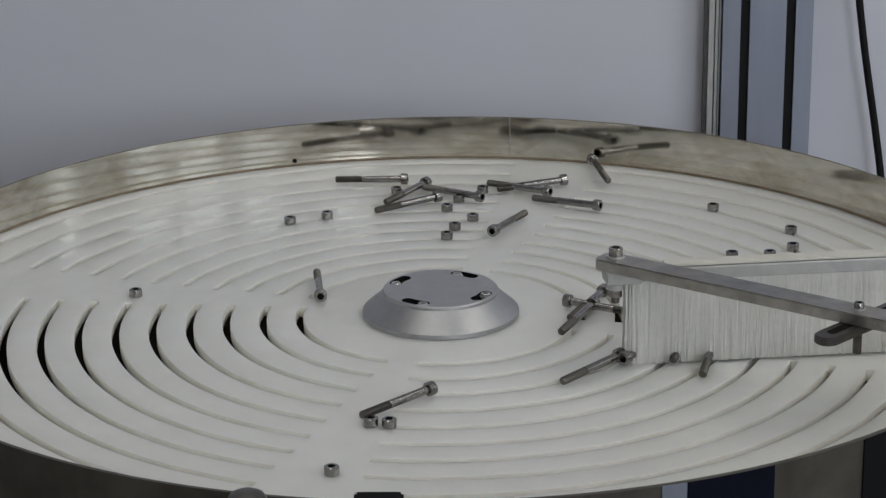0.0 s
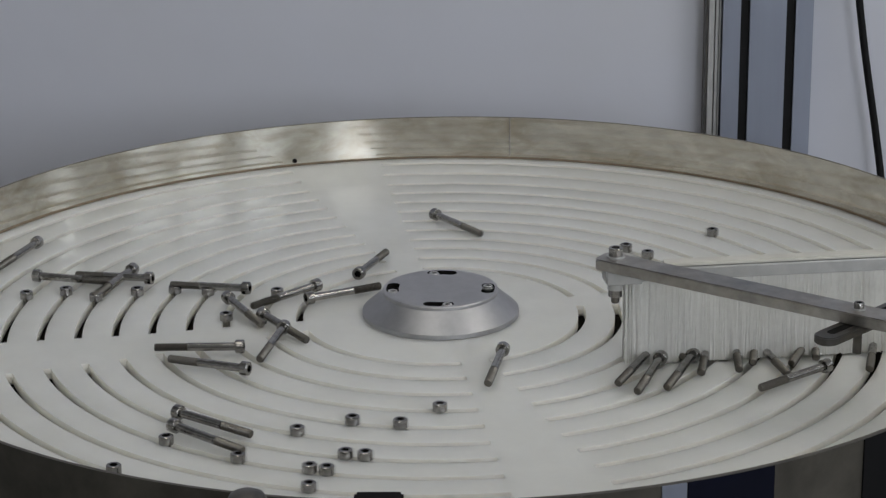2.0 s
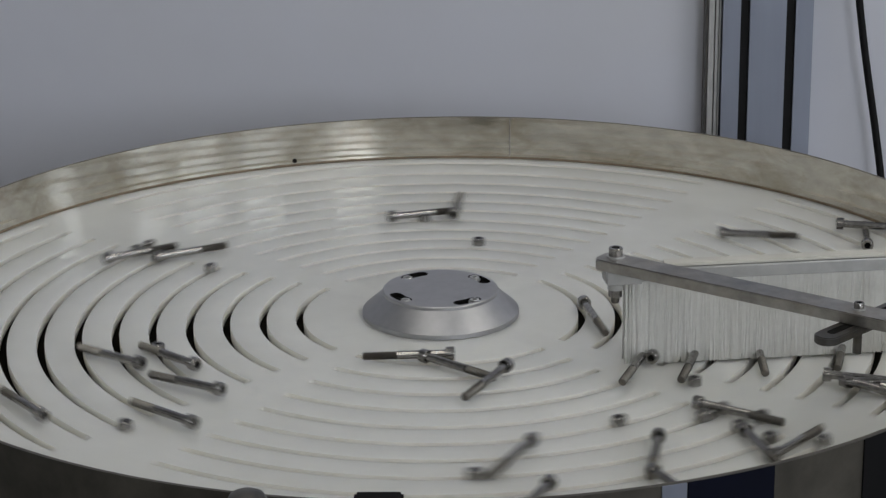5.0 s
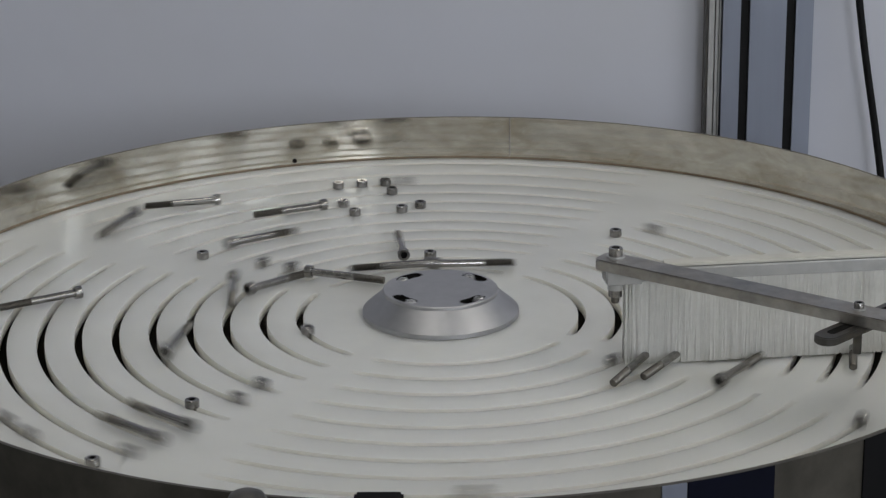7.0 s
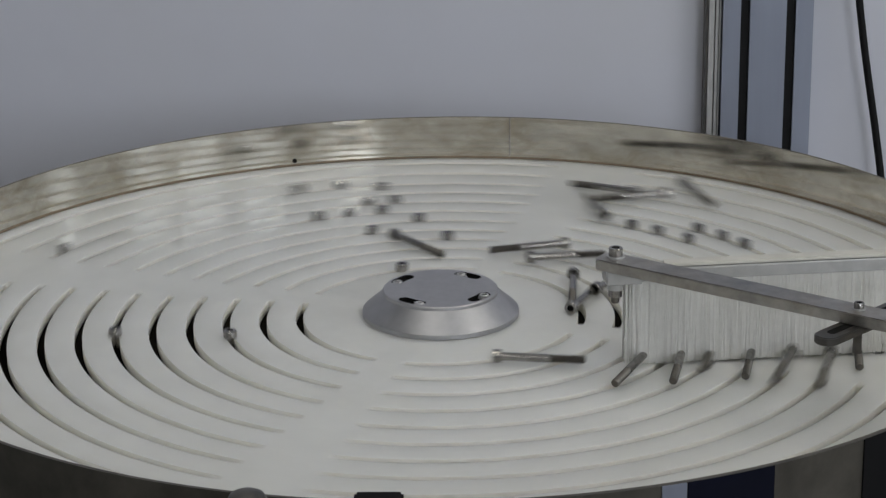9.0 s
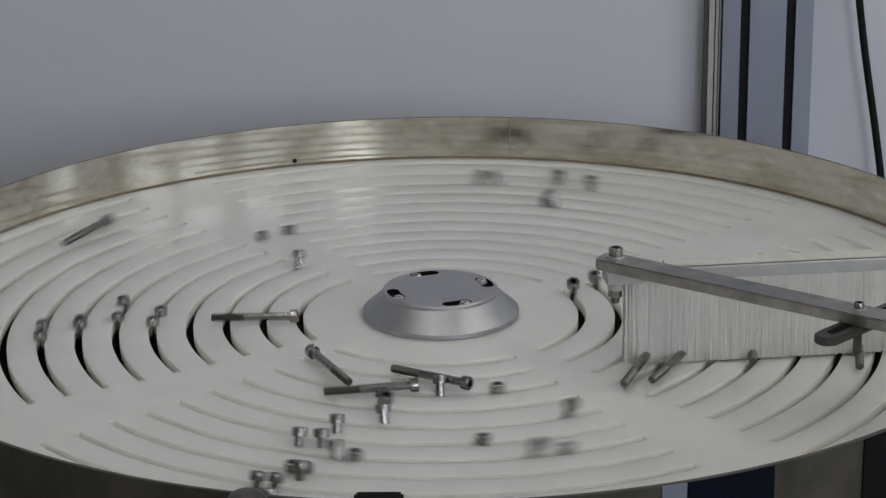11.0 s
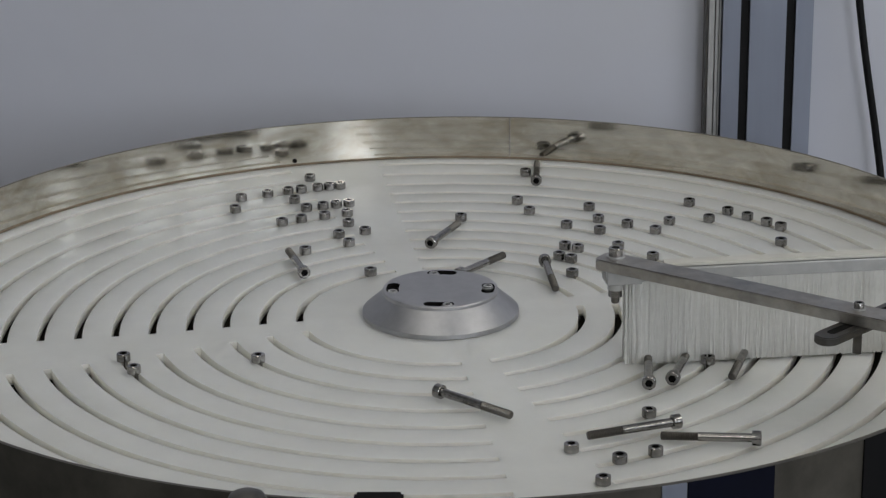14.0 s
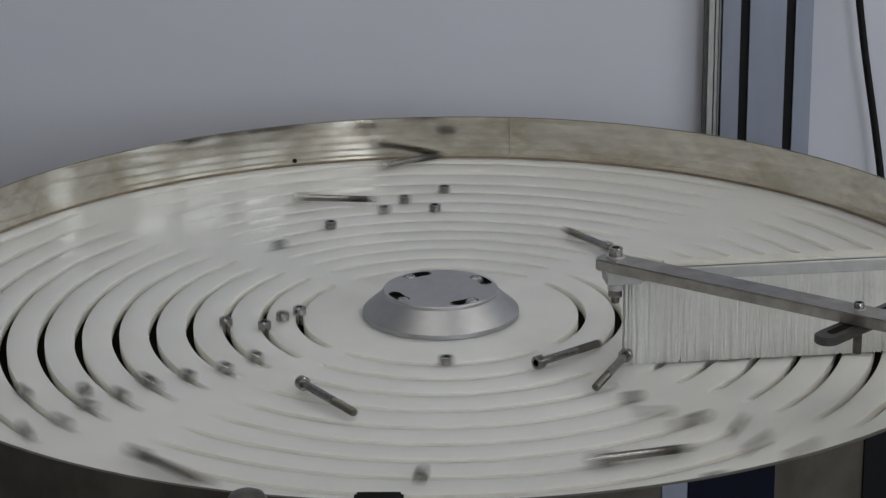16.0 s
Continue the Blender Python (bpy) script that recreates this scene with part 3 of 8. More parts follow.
def motions():
    # seconds and clockwise degrees of the disc
    turns = [(0, 20.2), (0.3, 19), (0.4, 36.6), (0.5, 54.7), (0.6, 67.3), (0.7, 78.8), (0.8, 94.3), (0.9, 110.9), (1, 128.4), (1.1, 143.4), (1.2, 158.4), (1.3, 172.5), (1.4, 188.5), (1.5, 200.5), (1.6, 201.9), (1.7, 203.3), (1.8, 233.7), (1.9, 258), (2, 261.4), (2.1, 237.6), (2.2, 235.8), (2.7, 235.6), (2.8, 258.8), (2.9, 270), (3, 284.2), (3.1, 298), (3.2, 318.7), (3.3, 333.5), (3.4, 345.3), (3.5, 358.1), (3.6, 374.2), (3.7, 390.3), (3.8, 407.5), (3.9, 413.6), (4, 413.7), (4.1, 425.7), (4.2, 445.6), (6.3, 664.8), (6.4, 675.8), (6.5, 690.7), (6.6, 702.2), (6.7, 706.6), (6.8, 711.1), (6.9, 725.5), (7, 757), (7.1, 776.1), (7.2, 759.3), (7.3, 737.5), (7.4, 740.6), (8.4, 740.8), (8.5, 759.9), (8.6, 778.5), (8.7, 794.2), (8.8, 809.8), (8.9, 822.5), (9, 835.2), (9.1, 855), (9.2, 871.9), (11.3, 1134), (11.4, 1147.9), (11.5, 1160.7), (11.6, 1176.9), (11.7, 1191.1), (11.8, 1208.2), (11.9, 1221.4), (12, 1235.6), (12.1, 1249.7), (12.2, 1263.8), (12.3, 1280.8), (12.4, 1298.9), (12.5, 1312), (12.6, 1317.3), (12.7, 1321.5), (12.8, 1340.8), (12.9, 1363.1), (13, 1373.3), (13.1, 1350.4), (13.2, 1341.4), (14.4, 1341.1), (14.5, 1360.8), (14.6, 1375.8), (14.7, 1392.8), (14.8, 1411.8), (14.9, 1423.9), (15, 1434.9), (15.1, 1448.1), (15.2, 1462.4), (15.3, 1481.6), (15.4, 1494.9), (15.5, 1509.1), (15.6, 1517.9), (15.8, 1516.5), (15.9, 1545.3), (16, 1579.1)]
    walk(disc, [(t, pose(0, 0, 0, 0, 0, -a)) for t, a in turns])

    def turned(t):
        return float(np.interp(t, [q[0] for q in turns], [q[1] for q in turns]))

    def ride(stops):
        """Rows of poses from stops of (seconds, radius in mm, clockwise bearing, heading from the radius, 1 where it hangs in a slot)."""
        rows, lift = [], 0.0002 * (len(stops[0]) + int(stops[0][1] * 10) % 7)
        for k in range(161):
            t = k / 10
            i = 0
            while i < len(stops) - 2 and t > stops[i + 1][0]:
                i += 1
            a, b = stops[i], stops[i + 1]
            u = min(1, max(0, (t - a[0]) / (b[0] - a[0])))
            span = turned(b[0]) - turned(a[0])
            if abs(span) > 20:
                u = 0.35 * u + 0.65 * min(1, max(0, (turned(t) - turned(a[0])) / span))
            r, phi, alpha = ((a[n] + (b[n] - a[n]) * u) for n in (1, 2, 3))
            if a[4] and b[4]:
                tilt = 90
            elif a[4] or b[4]:
                w = u if b[4] else 1 - u
                tilt = 1.9 + 88.1 * max(0, (w - 0.6) / 0.4)
            else:
                tilt = 1.9
            z = 0.005 + lift if tilt < 2 else 0.005 - 0.002 * (tilt - 1.9) / 88.1 + 0.008 * math.sin(math.pi * (tilt - 1.9) / 88.1)
            z += dish(r / 1000)
            rows.append((t, pose(r / 1000 * math.sin(radians(phi)), r / 1000 * math.cos(radians(phi)), z, 0, tilt, 90 - (phi + alpha))))
        return rows

    walk(screws[0], ride([(0, 271.8, 331.1, 0, 1), (0.3, 271.8, 331.1, 0, 1), (0.5, 271.8, 366.7, 0, 1), (0.6, 271.8, 379.3, 0, 1), (0.9, 256.6, 470.3, 38, 0), (1, 256.6, 487.8, 38, 0), (1.5, 247.4, 575.2, 48, 0), (2, 243.8, 648.8, -4, 0), (2.1, 243.8, 625.0, -4, 0), (2.3, 244.3, 670.6, -4, 1), (2.4, 244.3, 670.6, -4, 1), (2.7, 244.3, 670.6, -4, 1), (3, 244.3, 695.5, -4, 1), (3.5, 244.3, 769.3, -4, 1), (3.6, 244.3, 785.4, -4, 1), (3.9, 244.3, 972.5, -4, 1), (4, 244.3, 972.6, -4, 1), (6.5, 242.9, 1238.7, 15, 0), (6.6, 242.9, 1250.2, 15, 0), (7, 398.2, 1534.5, -8, 0), (7.3, 271.8, 1763.7, -8, 1), (7.5, 270.7, 1779.4, -8, 1), (7.8, 270.3, 1776.1, -8, 1), (8.4, 270.3, 1776.1, -8, 1), (8.5, 271.8, 1780.2, -8, 1), (9, 271.8, 1848.4, -8, 1), (11.3, 244.3, 2162.2, -8, 1), (11.5, 244.3, 2178.2, -8, 1), (12, 243.6, 2272.7, -106, 0), (12.5, 244.8, 2275.5, -107, 0), (13, 239.8, 2271.6, -248, 0), (13.4, 236.6, 2269.1, -272, 0), (14.4, 236.6, 2269.1, -272, 0), (14.5, 237.2, 2269.9, -272, 0), (15, 242.7, 2271.8, -270, 0), (15.5, 244.3, 2325.3, -270, 1), (15.9, 245.5, 2366.8, -270, 1), (16, 244.3, 2395.0, -270, 1)]))
    walk(screws[1], ride([(0, 271.8, 338.3, 0, 1), (0.3, 271.8, 338.3, 0, 1), (0.5, 271.8, 346.4, 0, 1), (1, 271.8, 414.4, 0, 1), (1.5, 272.9, 474.9, -155, 0), (2, 271.8, 549.8, -155, 1), (2.1, 271.8, 526.0, -155, 1), (2.3, 271.8, 581.6, -155, 1), (2.4, 271.8, 581.6, -155, 1), (2.7, 271.8, 581.6, -155, 1), (3, 271.8, 604.1, -155, 1), (3.1, 271.8, 617.9, -155, 1), (3.5, 357.8, 820.3, -15, 0), (3.9, 271.8, 1110.7, -15, 1), (4, 271.8, 1110.8, -15, 1), (6.5, 271.8, 1371.4, -15, 1), (7, 271.8, 1432.3, -15, 1), (7.5, 269.3, 1430.2, -15, 1), (7.8, 273.0, 1429.8, -15, 1), (8.4, 273.0, 1429.8, -15, 1), (8.5, 271.8, 1435.7, -15, 1), (8.6, 271.8, 1454.3, -15, 1), (8.9, 271.8, 1535.9, -15, 1), (9, 271.8, 1548.6, -15, 1), (9.1, 271.8, 1568.4, -15, 1), (11.2, 271.8, 2002.7, -15, 1), (11.3, 271.8, 2015.2, -15, 1), (11.5, 271.8, 2033.6, -15, 1), (12, 271.8, 2096.2, -15, 1), (12.5, 271.8, 2171.2, -15, 1), (13, 271.8, 2220.6, -15, 1), (13.5, 273.7, 2201.2, -15, 1), (13.9, 271.8, 2200.9, -15, 1), (14.4, 271.8, 2200.9, -15, 1), (14.5, 271.8, 2206.6, -15, 1), (14.6, 271.8, 2221.6, -15, 1), (15, 352.0, 2249.7, -25, 0), (16, 352.0, 2249.7, -25, 0)]))
    walk(screws[2], ride([(0, 326.8, 352.5, 0, 1), (0.3, 326.8, 352.5, 0, 1), (0.5, 326.8, 381.0, 0, 1), (0.6, 326.8, 393.6, 0, 1), (1, 386.3, 461.2, -25, 0), (1.5, 231.7, 466.0, 113, 0), (2, 223.4, 466.4, 76, 0), (2.4, 221.2, 465.6, 75, 0), (2.7, 221.2, 465.6, 75, 0), (3, 220.7, 465.9, 74, 0), (3.5, 222.7, 468.0, 77, 0), (4, 225.0, 469.9, 80, 0), (6.5, 216.8, 745.1, 80, 1), (6.6, 216.8, 756.6, 80, 1), (7, 352.6, 813.3, -20, 0), (7.3, 407.8, 1078.2, -109, 0), (7.4, 407.8, 1081.3, -109, 0), (7.8, 409.3, 1083.4, -102, 0), (8.4, 409.3, 1083.4, -102, 0), (8.5, 414.3, 1086.8, -99, 0), (8.6, 414.3, 1105.4, -99, 0), (9, 352.0, 1169.7, -23, 0), (11.5, 352.0, 1169.7, -23, 0), (12, 186.3, 1265.8, -7, 0), (12.5, 186.6, 1341.6, -3, 0), (13, 183.4, 1396.9, -2, 0), (13.1, 183.4, 1374.0, -2, 0), (13.3, 189.3, 1475.7, -2, 1), (13.4, 189.3, 1475.7, -2, 1), (14.4, 189.3, 1475.7, -2, 1), (14.5, 189.3, 1481.3, -2, 1), (14.6, 189.3, 1496.3, -2, 1), (15, 361.0, 1529.7, 12, 0), (16, 361.0, 1529.7, 12, 0)]))
    walk(screws[3], ride([(0, 271.8, 0.5, 0, 1), (0.3, 271.8, 0.5, 0, 1), (0.5, 271.8, 29.1, 0, 1), (1, 259.7, 123.2, 115, 0), (1.5, 231.2, 213.7, 115, 1), (1.6, 231.2, 215.1, 115, 1), (1.9, 241.3, 354.9, 143, 0), (2, 241.3, 358.3, 143, 0), (2.4, 221.3, 338.6, 213, 0), (2.7, 221.3, 338.6, 213, 0), (3, 218.2, 377.0, 234, 0), (3.1, 218.2, 390.8, 234, 0), (3.5, 366.6, 460.1, 332, 0), (3.9, 251.8, 760.3, 402, 0), (4, 251.8, 760.4, 402, 0), (6.5, 271.8, 1066.5, 402, 1), (7, 271.8, 1120.5, 402, 1), (7.1, 271.8, 1139.6, 402, 1), (7.3, 299.3, 1134.5, 402, 1), (7.5, 303.1, 1140.1, 402, 1), (7.8, 298.1, 1133.9, 402, 1), (8.4, 298.1, 1133.9, 402, 1), (8.5, 299.3, 1138.8, 402, 1), (9, 295.7, 1188.3, 447, 0), (11.3, 299.3, 1497.0, 447, 1), (11.5, 299.3, 1518.3, 447, 1), (12, 299.3, 1599.9, 447, 1), (12.5, 299.3, 1675.5, 447, 1), (13, 299.3, 1743.5, 447, 1), (13.1, 299.3, 1720.6, 447, 1), (13.3, 299.3, 1783.8, 447, 1), (13.4, 299.3, 1783.8, 447, 1), (14.4, 299.3, 1783.8, 447, 1), (14.5, 299.3, 1781.4, 447, 1), (15, 299.3, 1853.8, 447, 1), (15.1, 299.3, 1867.0, 447, 1), (15.4, 299.3, 1947.5, 447, 1), (15.5, 299.3, 1961.7, 447, 1), (15.9, 293.1, 2014.2, 447, 1), (16, 288.7, 2038.5, 447, 1)]))
    walk(screws[4], ride([(0, 299.3, 2.4, 0, 1), (0.3, 299.3, 2.4, 0, 1), (0.5, 299.3, 31.0, 0, 1), (1, 299.3, 130.9, 0, 1), (1.5, 299.3, 207.6, 0, 1), (2, 299.3, 281.3, 0, 1), (2.1, 299.3, 257.5, 0, 1), (2.3, 299.3, 310.4, 0, 1), (2.4, 299.3, 310.4, 0, 1), (2.7, 299.3, 310.4, 0, 1), (3, 299.3, 380.6, 0, 1), (3.5, 301.4, 461.1, 94, 0), (4, 298.5, 462.2, 92, 0), (6.5, 306.7, 461.1, 91, 0), (7, 307.8, 461.0, 88, 0), (7.4, 309.1, 461.0, 88, 0), (8.4, 309.1, 461.0, 88, 0), (8.5, 309.0, 461.0, 89, 0), (9, 310.0, 460.9, 86, 0), (11.3, 311.9, 460.6, 88, 0), (11.5, 309.9, 461.5, 88, 0), (12, 299.3, 521.8, 88, 1), (12.1, 299.3, 535.9, 88, 1), (12.5, 382.7, 818.0, -32, 0), (12.9, 354.3, 1016.7, -32, 1), (13, 354.3, 1026.9, -32, 1), (13.1, 354.3, 1004.0, -32, 1), (13.3, 354.3, 1056.8, -32, 1), (13.4, 354.3, 1056.8, -32, 1), (14.4, 354.3, 1056.8, -32, 1), (14.5, 354.3, 1065.2, -32, 1), (15, 354.3, 1112.3, -32, 1), (15.1, 354.3, 1125.5, -32, 1), (15.5, 356.0, 1178.6, 4, 0), (16, 356.0, 1178.6, 4, 0)]))
    walk(screws[5], ride([(0, 244.3, 5.8, 0, 1), (0.3, 244.3, 5.8, 0, 1), (0.5, 244.3, 20.2, 0, 1), (0.6, 244.3, 32.8, 0, 1), (0.9, 244.3, 113.1, 0, 1), (1, 244.3, 130.6, 0, 1), (1.5, 244.3, 206.0, 0, 1), (2, 244.3, 283.5, 0, 1), (2.1, 244.3, 259.7, 0, 1), (2.3, 244.3, 307.3, 0, 1), (2.4, 244.3, 307.3, 0, 1), (2.7, 244.3, 307.3, 0, 1), (3, 244.3, 339.8, 0, 1), (3.5, 254.6, 412.8, 0, 1), (3.6, 254.6, 428.9, 0, 1), (3.9, 262.7, 510.7, 116, 0), (4, 262.7, 510.8, 116, 0), (4.1, 262.7, 522.8, 116, 0), (6.4, 271.8, 860.8, 116, 1), (6.5, 271.8, 875.7, 116, 1), (6.6, 271.8, 887.2, 116, 1), (7, 361.6, 1173.2, 17, 0), (7.3, 161.8, 1443.2, 17, 1), (7.4, 161.8, 1446.3, 17, 1), (8.4, 161.8, 1446.3, 17, 1), (8.5, 161.8, 1455.3, 17, 1), (8.6, 161.8, 1473.9, 17, 1), (9, 361.0, 1529.7, 14, 0), (11.5, 361.0, 1529.7, 14, 0), (12, 273.9, 1601.5, 87, 0), (12.1, 273.9, 1615.6, 87, 0), (12.5, 391.6, 1897.8, 5, 0), (12.9, 354.3, 2098.7, 5, 1), (13, 354.3, 2108.9, 5, 1), (13.1, 354.3, 2086.0, 5, 1), (13.3, 354.3, 2133.8, 5, 1), (13.4, 354.3, 2133.7, 5, 1), (14.4, 354.3, 2133.7, 5, 1), (14.5, 354.3, 2141.5, 5, 1), (15, 354.3, 2197.6, 5, 1), (15.1, 354.3, 2210.8, 5, 1), (15.5, 364.9, 2258.4, -8, 0), (16, 364.9, 2258.4, -8, 0)]))
    walk(screws[6], ride([(0, 216.8, 2.5, 0, 1), (0.3, 216.8, 2.5, 0, 1), (0.5, 216.8, 13.5, 0, 1), (0.6, 216.8, 26.1, 0, 1), (0.9, 217.2, 116.1, 84, 0), (1, 217.2, 133.6, 84, 0), (1.5, 216.8, 208.9, 84, 1), (2, 216.8, 286.0, 84, 1), (2.1, 216.8, 262.2, 84, 1), (2.3, 216.8, 309.7, 84, 1), (2.4, 216.8, 309.7, 84, 1), (2.7, 216.8, 309.7, 84, 1), (3, 216.8, 339.0, 84, 1), (3.5, 216.8, 412.4, 84, 1), (3.6, 216.8, 428.5, 84, 1), (3.9, 216.8, 510.4, 84, 1), (4, 216.8, 510.5, 84, 1), (4.1, 216.8, 522.5, 84, 1), (6.4, 216.8, 741.5, 84, 1), (6.5, 216.8, 756.4, 84, 1), (6.6, 216.8, 767.9, 84, 1), (7, 370.5, 813.1, 4, 0), (7.3, 216.8, 1084.3, 4, 1), (7.4, 216.8, 1087.4, 4, 1), (8.4, 216.8, 1087.4, 4, 1), (8.5, 216.8, 1095.1, 4, 1), (9, 211.8, 1187.2, 87, 0), (11.2, 216.8, 1634.8, 87, 1), (11.3, 216.8, 1647.3, 87, 1), (11.5, 216.8, 1669.2, 87, 1), (12, 216.8, 1743.5, 87, 1), (12.5, 216.8, 1817.9, 87, 1), (13, 216.4, 1907.2, 91, 0), (13.3, 216.8, 1917.6, 91, 1), (13.4, 216.8, 1917.6, 91, 1), (14.4, 216.8, 1917.6, 91, 1), (14.5, 216.8, 1918.5, 91, 1), (15, 216.8, 1978.8, 91, 1), (15.5, 216.8, 2054.6, 91, 1), (15.9, 217.7, 2095.9, 91, 1), (16, 216.8, 2121.4, 91, 1)]))
    walk(screws[7], ride([(0, 189.3, 0.9, 0, 1), (0.3, 189.3, 0.9, 0, 1), (0.5, 189.3, 14.2, 0, 1), (1, 158.0, 116.5, 91, 0), (1.5, 160.6, 191.4, 81, 0), (2, 166.0, 240.4, 34, 0), (2.1, 166.0, 216.6, 34, 0), (2.3, 164.3, 257.0, 102, 0), (2.4, 164.3, 257.0, 102, 0), (2.7, 164.3, 257.0, 102, 0), (3, 159.0, 300.4, 107, 0), (3.5, 160.7, 378.1, 105, 0), (4, 138.3, 420.7, 108, 0), (4.1, 138.3, 432.7, 108, 0), (6.4, 128.7, 645.9, -38, 0), (6.5, 128.7, 660.8, -38, 0), (7, 127.3, 705.9, 8, 0), (7.4, 133.2, 689.4, 138, 0), (8.4, 133.2, 689.4, 138, 0), (8.5, 133.1, 696.6, 135, 0), (9, 125.7, 775.3, 128, 0), (9.1, 125.7, 795.1, 128, 0), (11.3, 366.6, 820.1, -30, 0), (11.5, 366.6, 820.1, -30, 0), (12, 271.8, 876.6, -30, 1), (12.1, 271.8, 890.7, -30, 1), (12.5, 400.5, 1177.6, -8, 0), (12.9, 299.3, 1378.9, -8, 1), (13, 299.3, 1389.1, -8, 1), (13.1, 299.3, 1366.2, -8, 1), (13.3, 299.3, 1416.4, -8, 1), (13.4, 299.3, 1416.4, -8, 1), (14.4, 299.3, 1416.4, -8, 1), (14.5, 299.3, 1423.2, -8, 1), (15, 299.3, 1487.9, -8, 1), (15.1, 299.3, 1501.1, -8, 1), (15.4, 299.3, 1589.6, -8, 1), (15.5, 299.3, 1603.8, -8, 1), (15.9, 270.9, 1650.6, -8, 1), (16, 299.3, 1673.2, -8, 1)]))
    walk(screws[8], ride([(0, 326.8, 5.9, 0, 1), (0.3, 326.8, 5.9, 0, 1), (0.5, 326.8, 34.5, 0, 1), (1, 326.8, 132.2, 0, 1), (1.5, 326.8, 206.8, 0, 1), (2, 326.8, 278.8, 0, 1), (2.1, 326.8, 255.0, 0, 1), (2.3, 326.8, 311.3, 0, 1), (2.4, 326.8, 311.3, 0, 1), (2.7, 326.8, 311.3, 0, 1), (3, 326.8, 328.7, 0, 1), (3.5, 326.8, 399.6, 0, 1), (3.6, 326.8, 415.7, 0, 1), (3.9, 326.8, 387.3, 0, 1), (4, 326.8, 387.4, 0, 1), (6.5, 326.8, 656.2, 0, 1), (7, 326.8, 711.8, 0, 1), (7.5, 325.6, 695.3, 0, 1), (7.8, 327.0, 683.3, 0, 1), (8.4, 327.0, 683.3, 0, 1), (8.5, 326.8, 685.8, 0, 1), (8.6, 326.8, 704.4, 0, 1), (9, 370.0, 809.7, 1, 0), (11.5, 370.0, 809.7, 1, 0), (12, 271.8, 880.8, 1, 1), (12.1, 271.8, 894.9, 1, 1), (12.5, 354.5, 1176.8, -20, 0), (12.9, 271.8, 1379.6, -20, 1), (13, 271.8, 1389.8, -20, 1), (13.1, 271.8, 1366.9, -20, 1), (13.3, 271.8, 1413.4, -20, 1), (13.4, 271.8, 1413.3, -20, 1), (14.4, 271.8, 1413.3, -20, 1), (14.5, 271.8, 1421.4, -20, 1), (15, 271.8, 1476.5, -20, 1), (15.1, 271.8, 1489.7, -20, 1), (15.5, 373.8, 1538.2, -21, 0), (16, 373.8, 1538.2, -21, 0)]))
    walk(screws[9], ride([(0, 354.3, 55.2, 0, 1), (0.3, 354.3, 55.2, 0, 1), (0.5, 354.3, 83.8, 0, 1), (1, 352.0, 127.8, 89, 0), (1.5, 299.3, 189.1, 89, 1), (1.6, 299.3, 190.5, 89, 1), (1.9, 299.3, 213.2, 89, 1), (2, 299.3, 216.6, 89, 1), (2.4, 299.3, 213.6, 89, 1), (2.7, 299.3, 213.6, 89, 1), (3, 299.3, 251.5, 89, 1), (3.5, 299.3, 326.1, 89, 1), (4, 299.3, 384.2, 89, 1), (6.5, 299.3, 660.7, 89, 1), (6.6, 299.3, 672.2, 89, 1), (7, 379.5, 813.0, -9, 0), (7.3, 244.3, 1085.8, -9, 1), (7.4, 244.3, 1088.9, -9, 1), (8.4, 244.3, 1088.9, -9, 1), (8.5, 244.3, 1094.3, -9, 1), (8.6, 244.3, 1112.9, -9, 1), (9, 379.0, 1169.7, -12, 0), (11.2, 354.3, 1489.7, -12, 1), (11.3, 354.3, 1502.2, -12, 1), (11.5, 354.3, 1523.5, -12, 1), (12, 326.8, 1601.1, -12, 1), (12.5, 326.8, 1677.5, -12, 1), (13, 326.8, 1746.5, -12, 1), (13.1, 326.8, 1723.6, -12, 1), (13.3, 326.8, 1766.3, -12, 1), (13.4, 326.8, 1766.3, -12, 1), (14.4, 326.8, 1766.3, -12, 1), (14.5, 326.8, 1770.7, -12, 1), (15, 326.8, 1838.9, -12, 1), (15.1, 326.8, 1852.1, -12, 1), (15.4, 326.8, 1945.6, -12, 1), (15.5, 326.8, 1959.8, -12, 1), (15.9, 325.7, 2003.8, -12, 1), (16, 326.8, 2030.7, -12, 1)]))
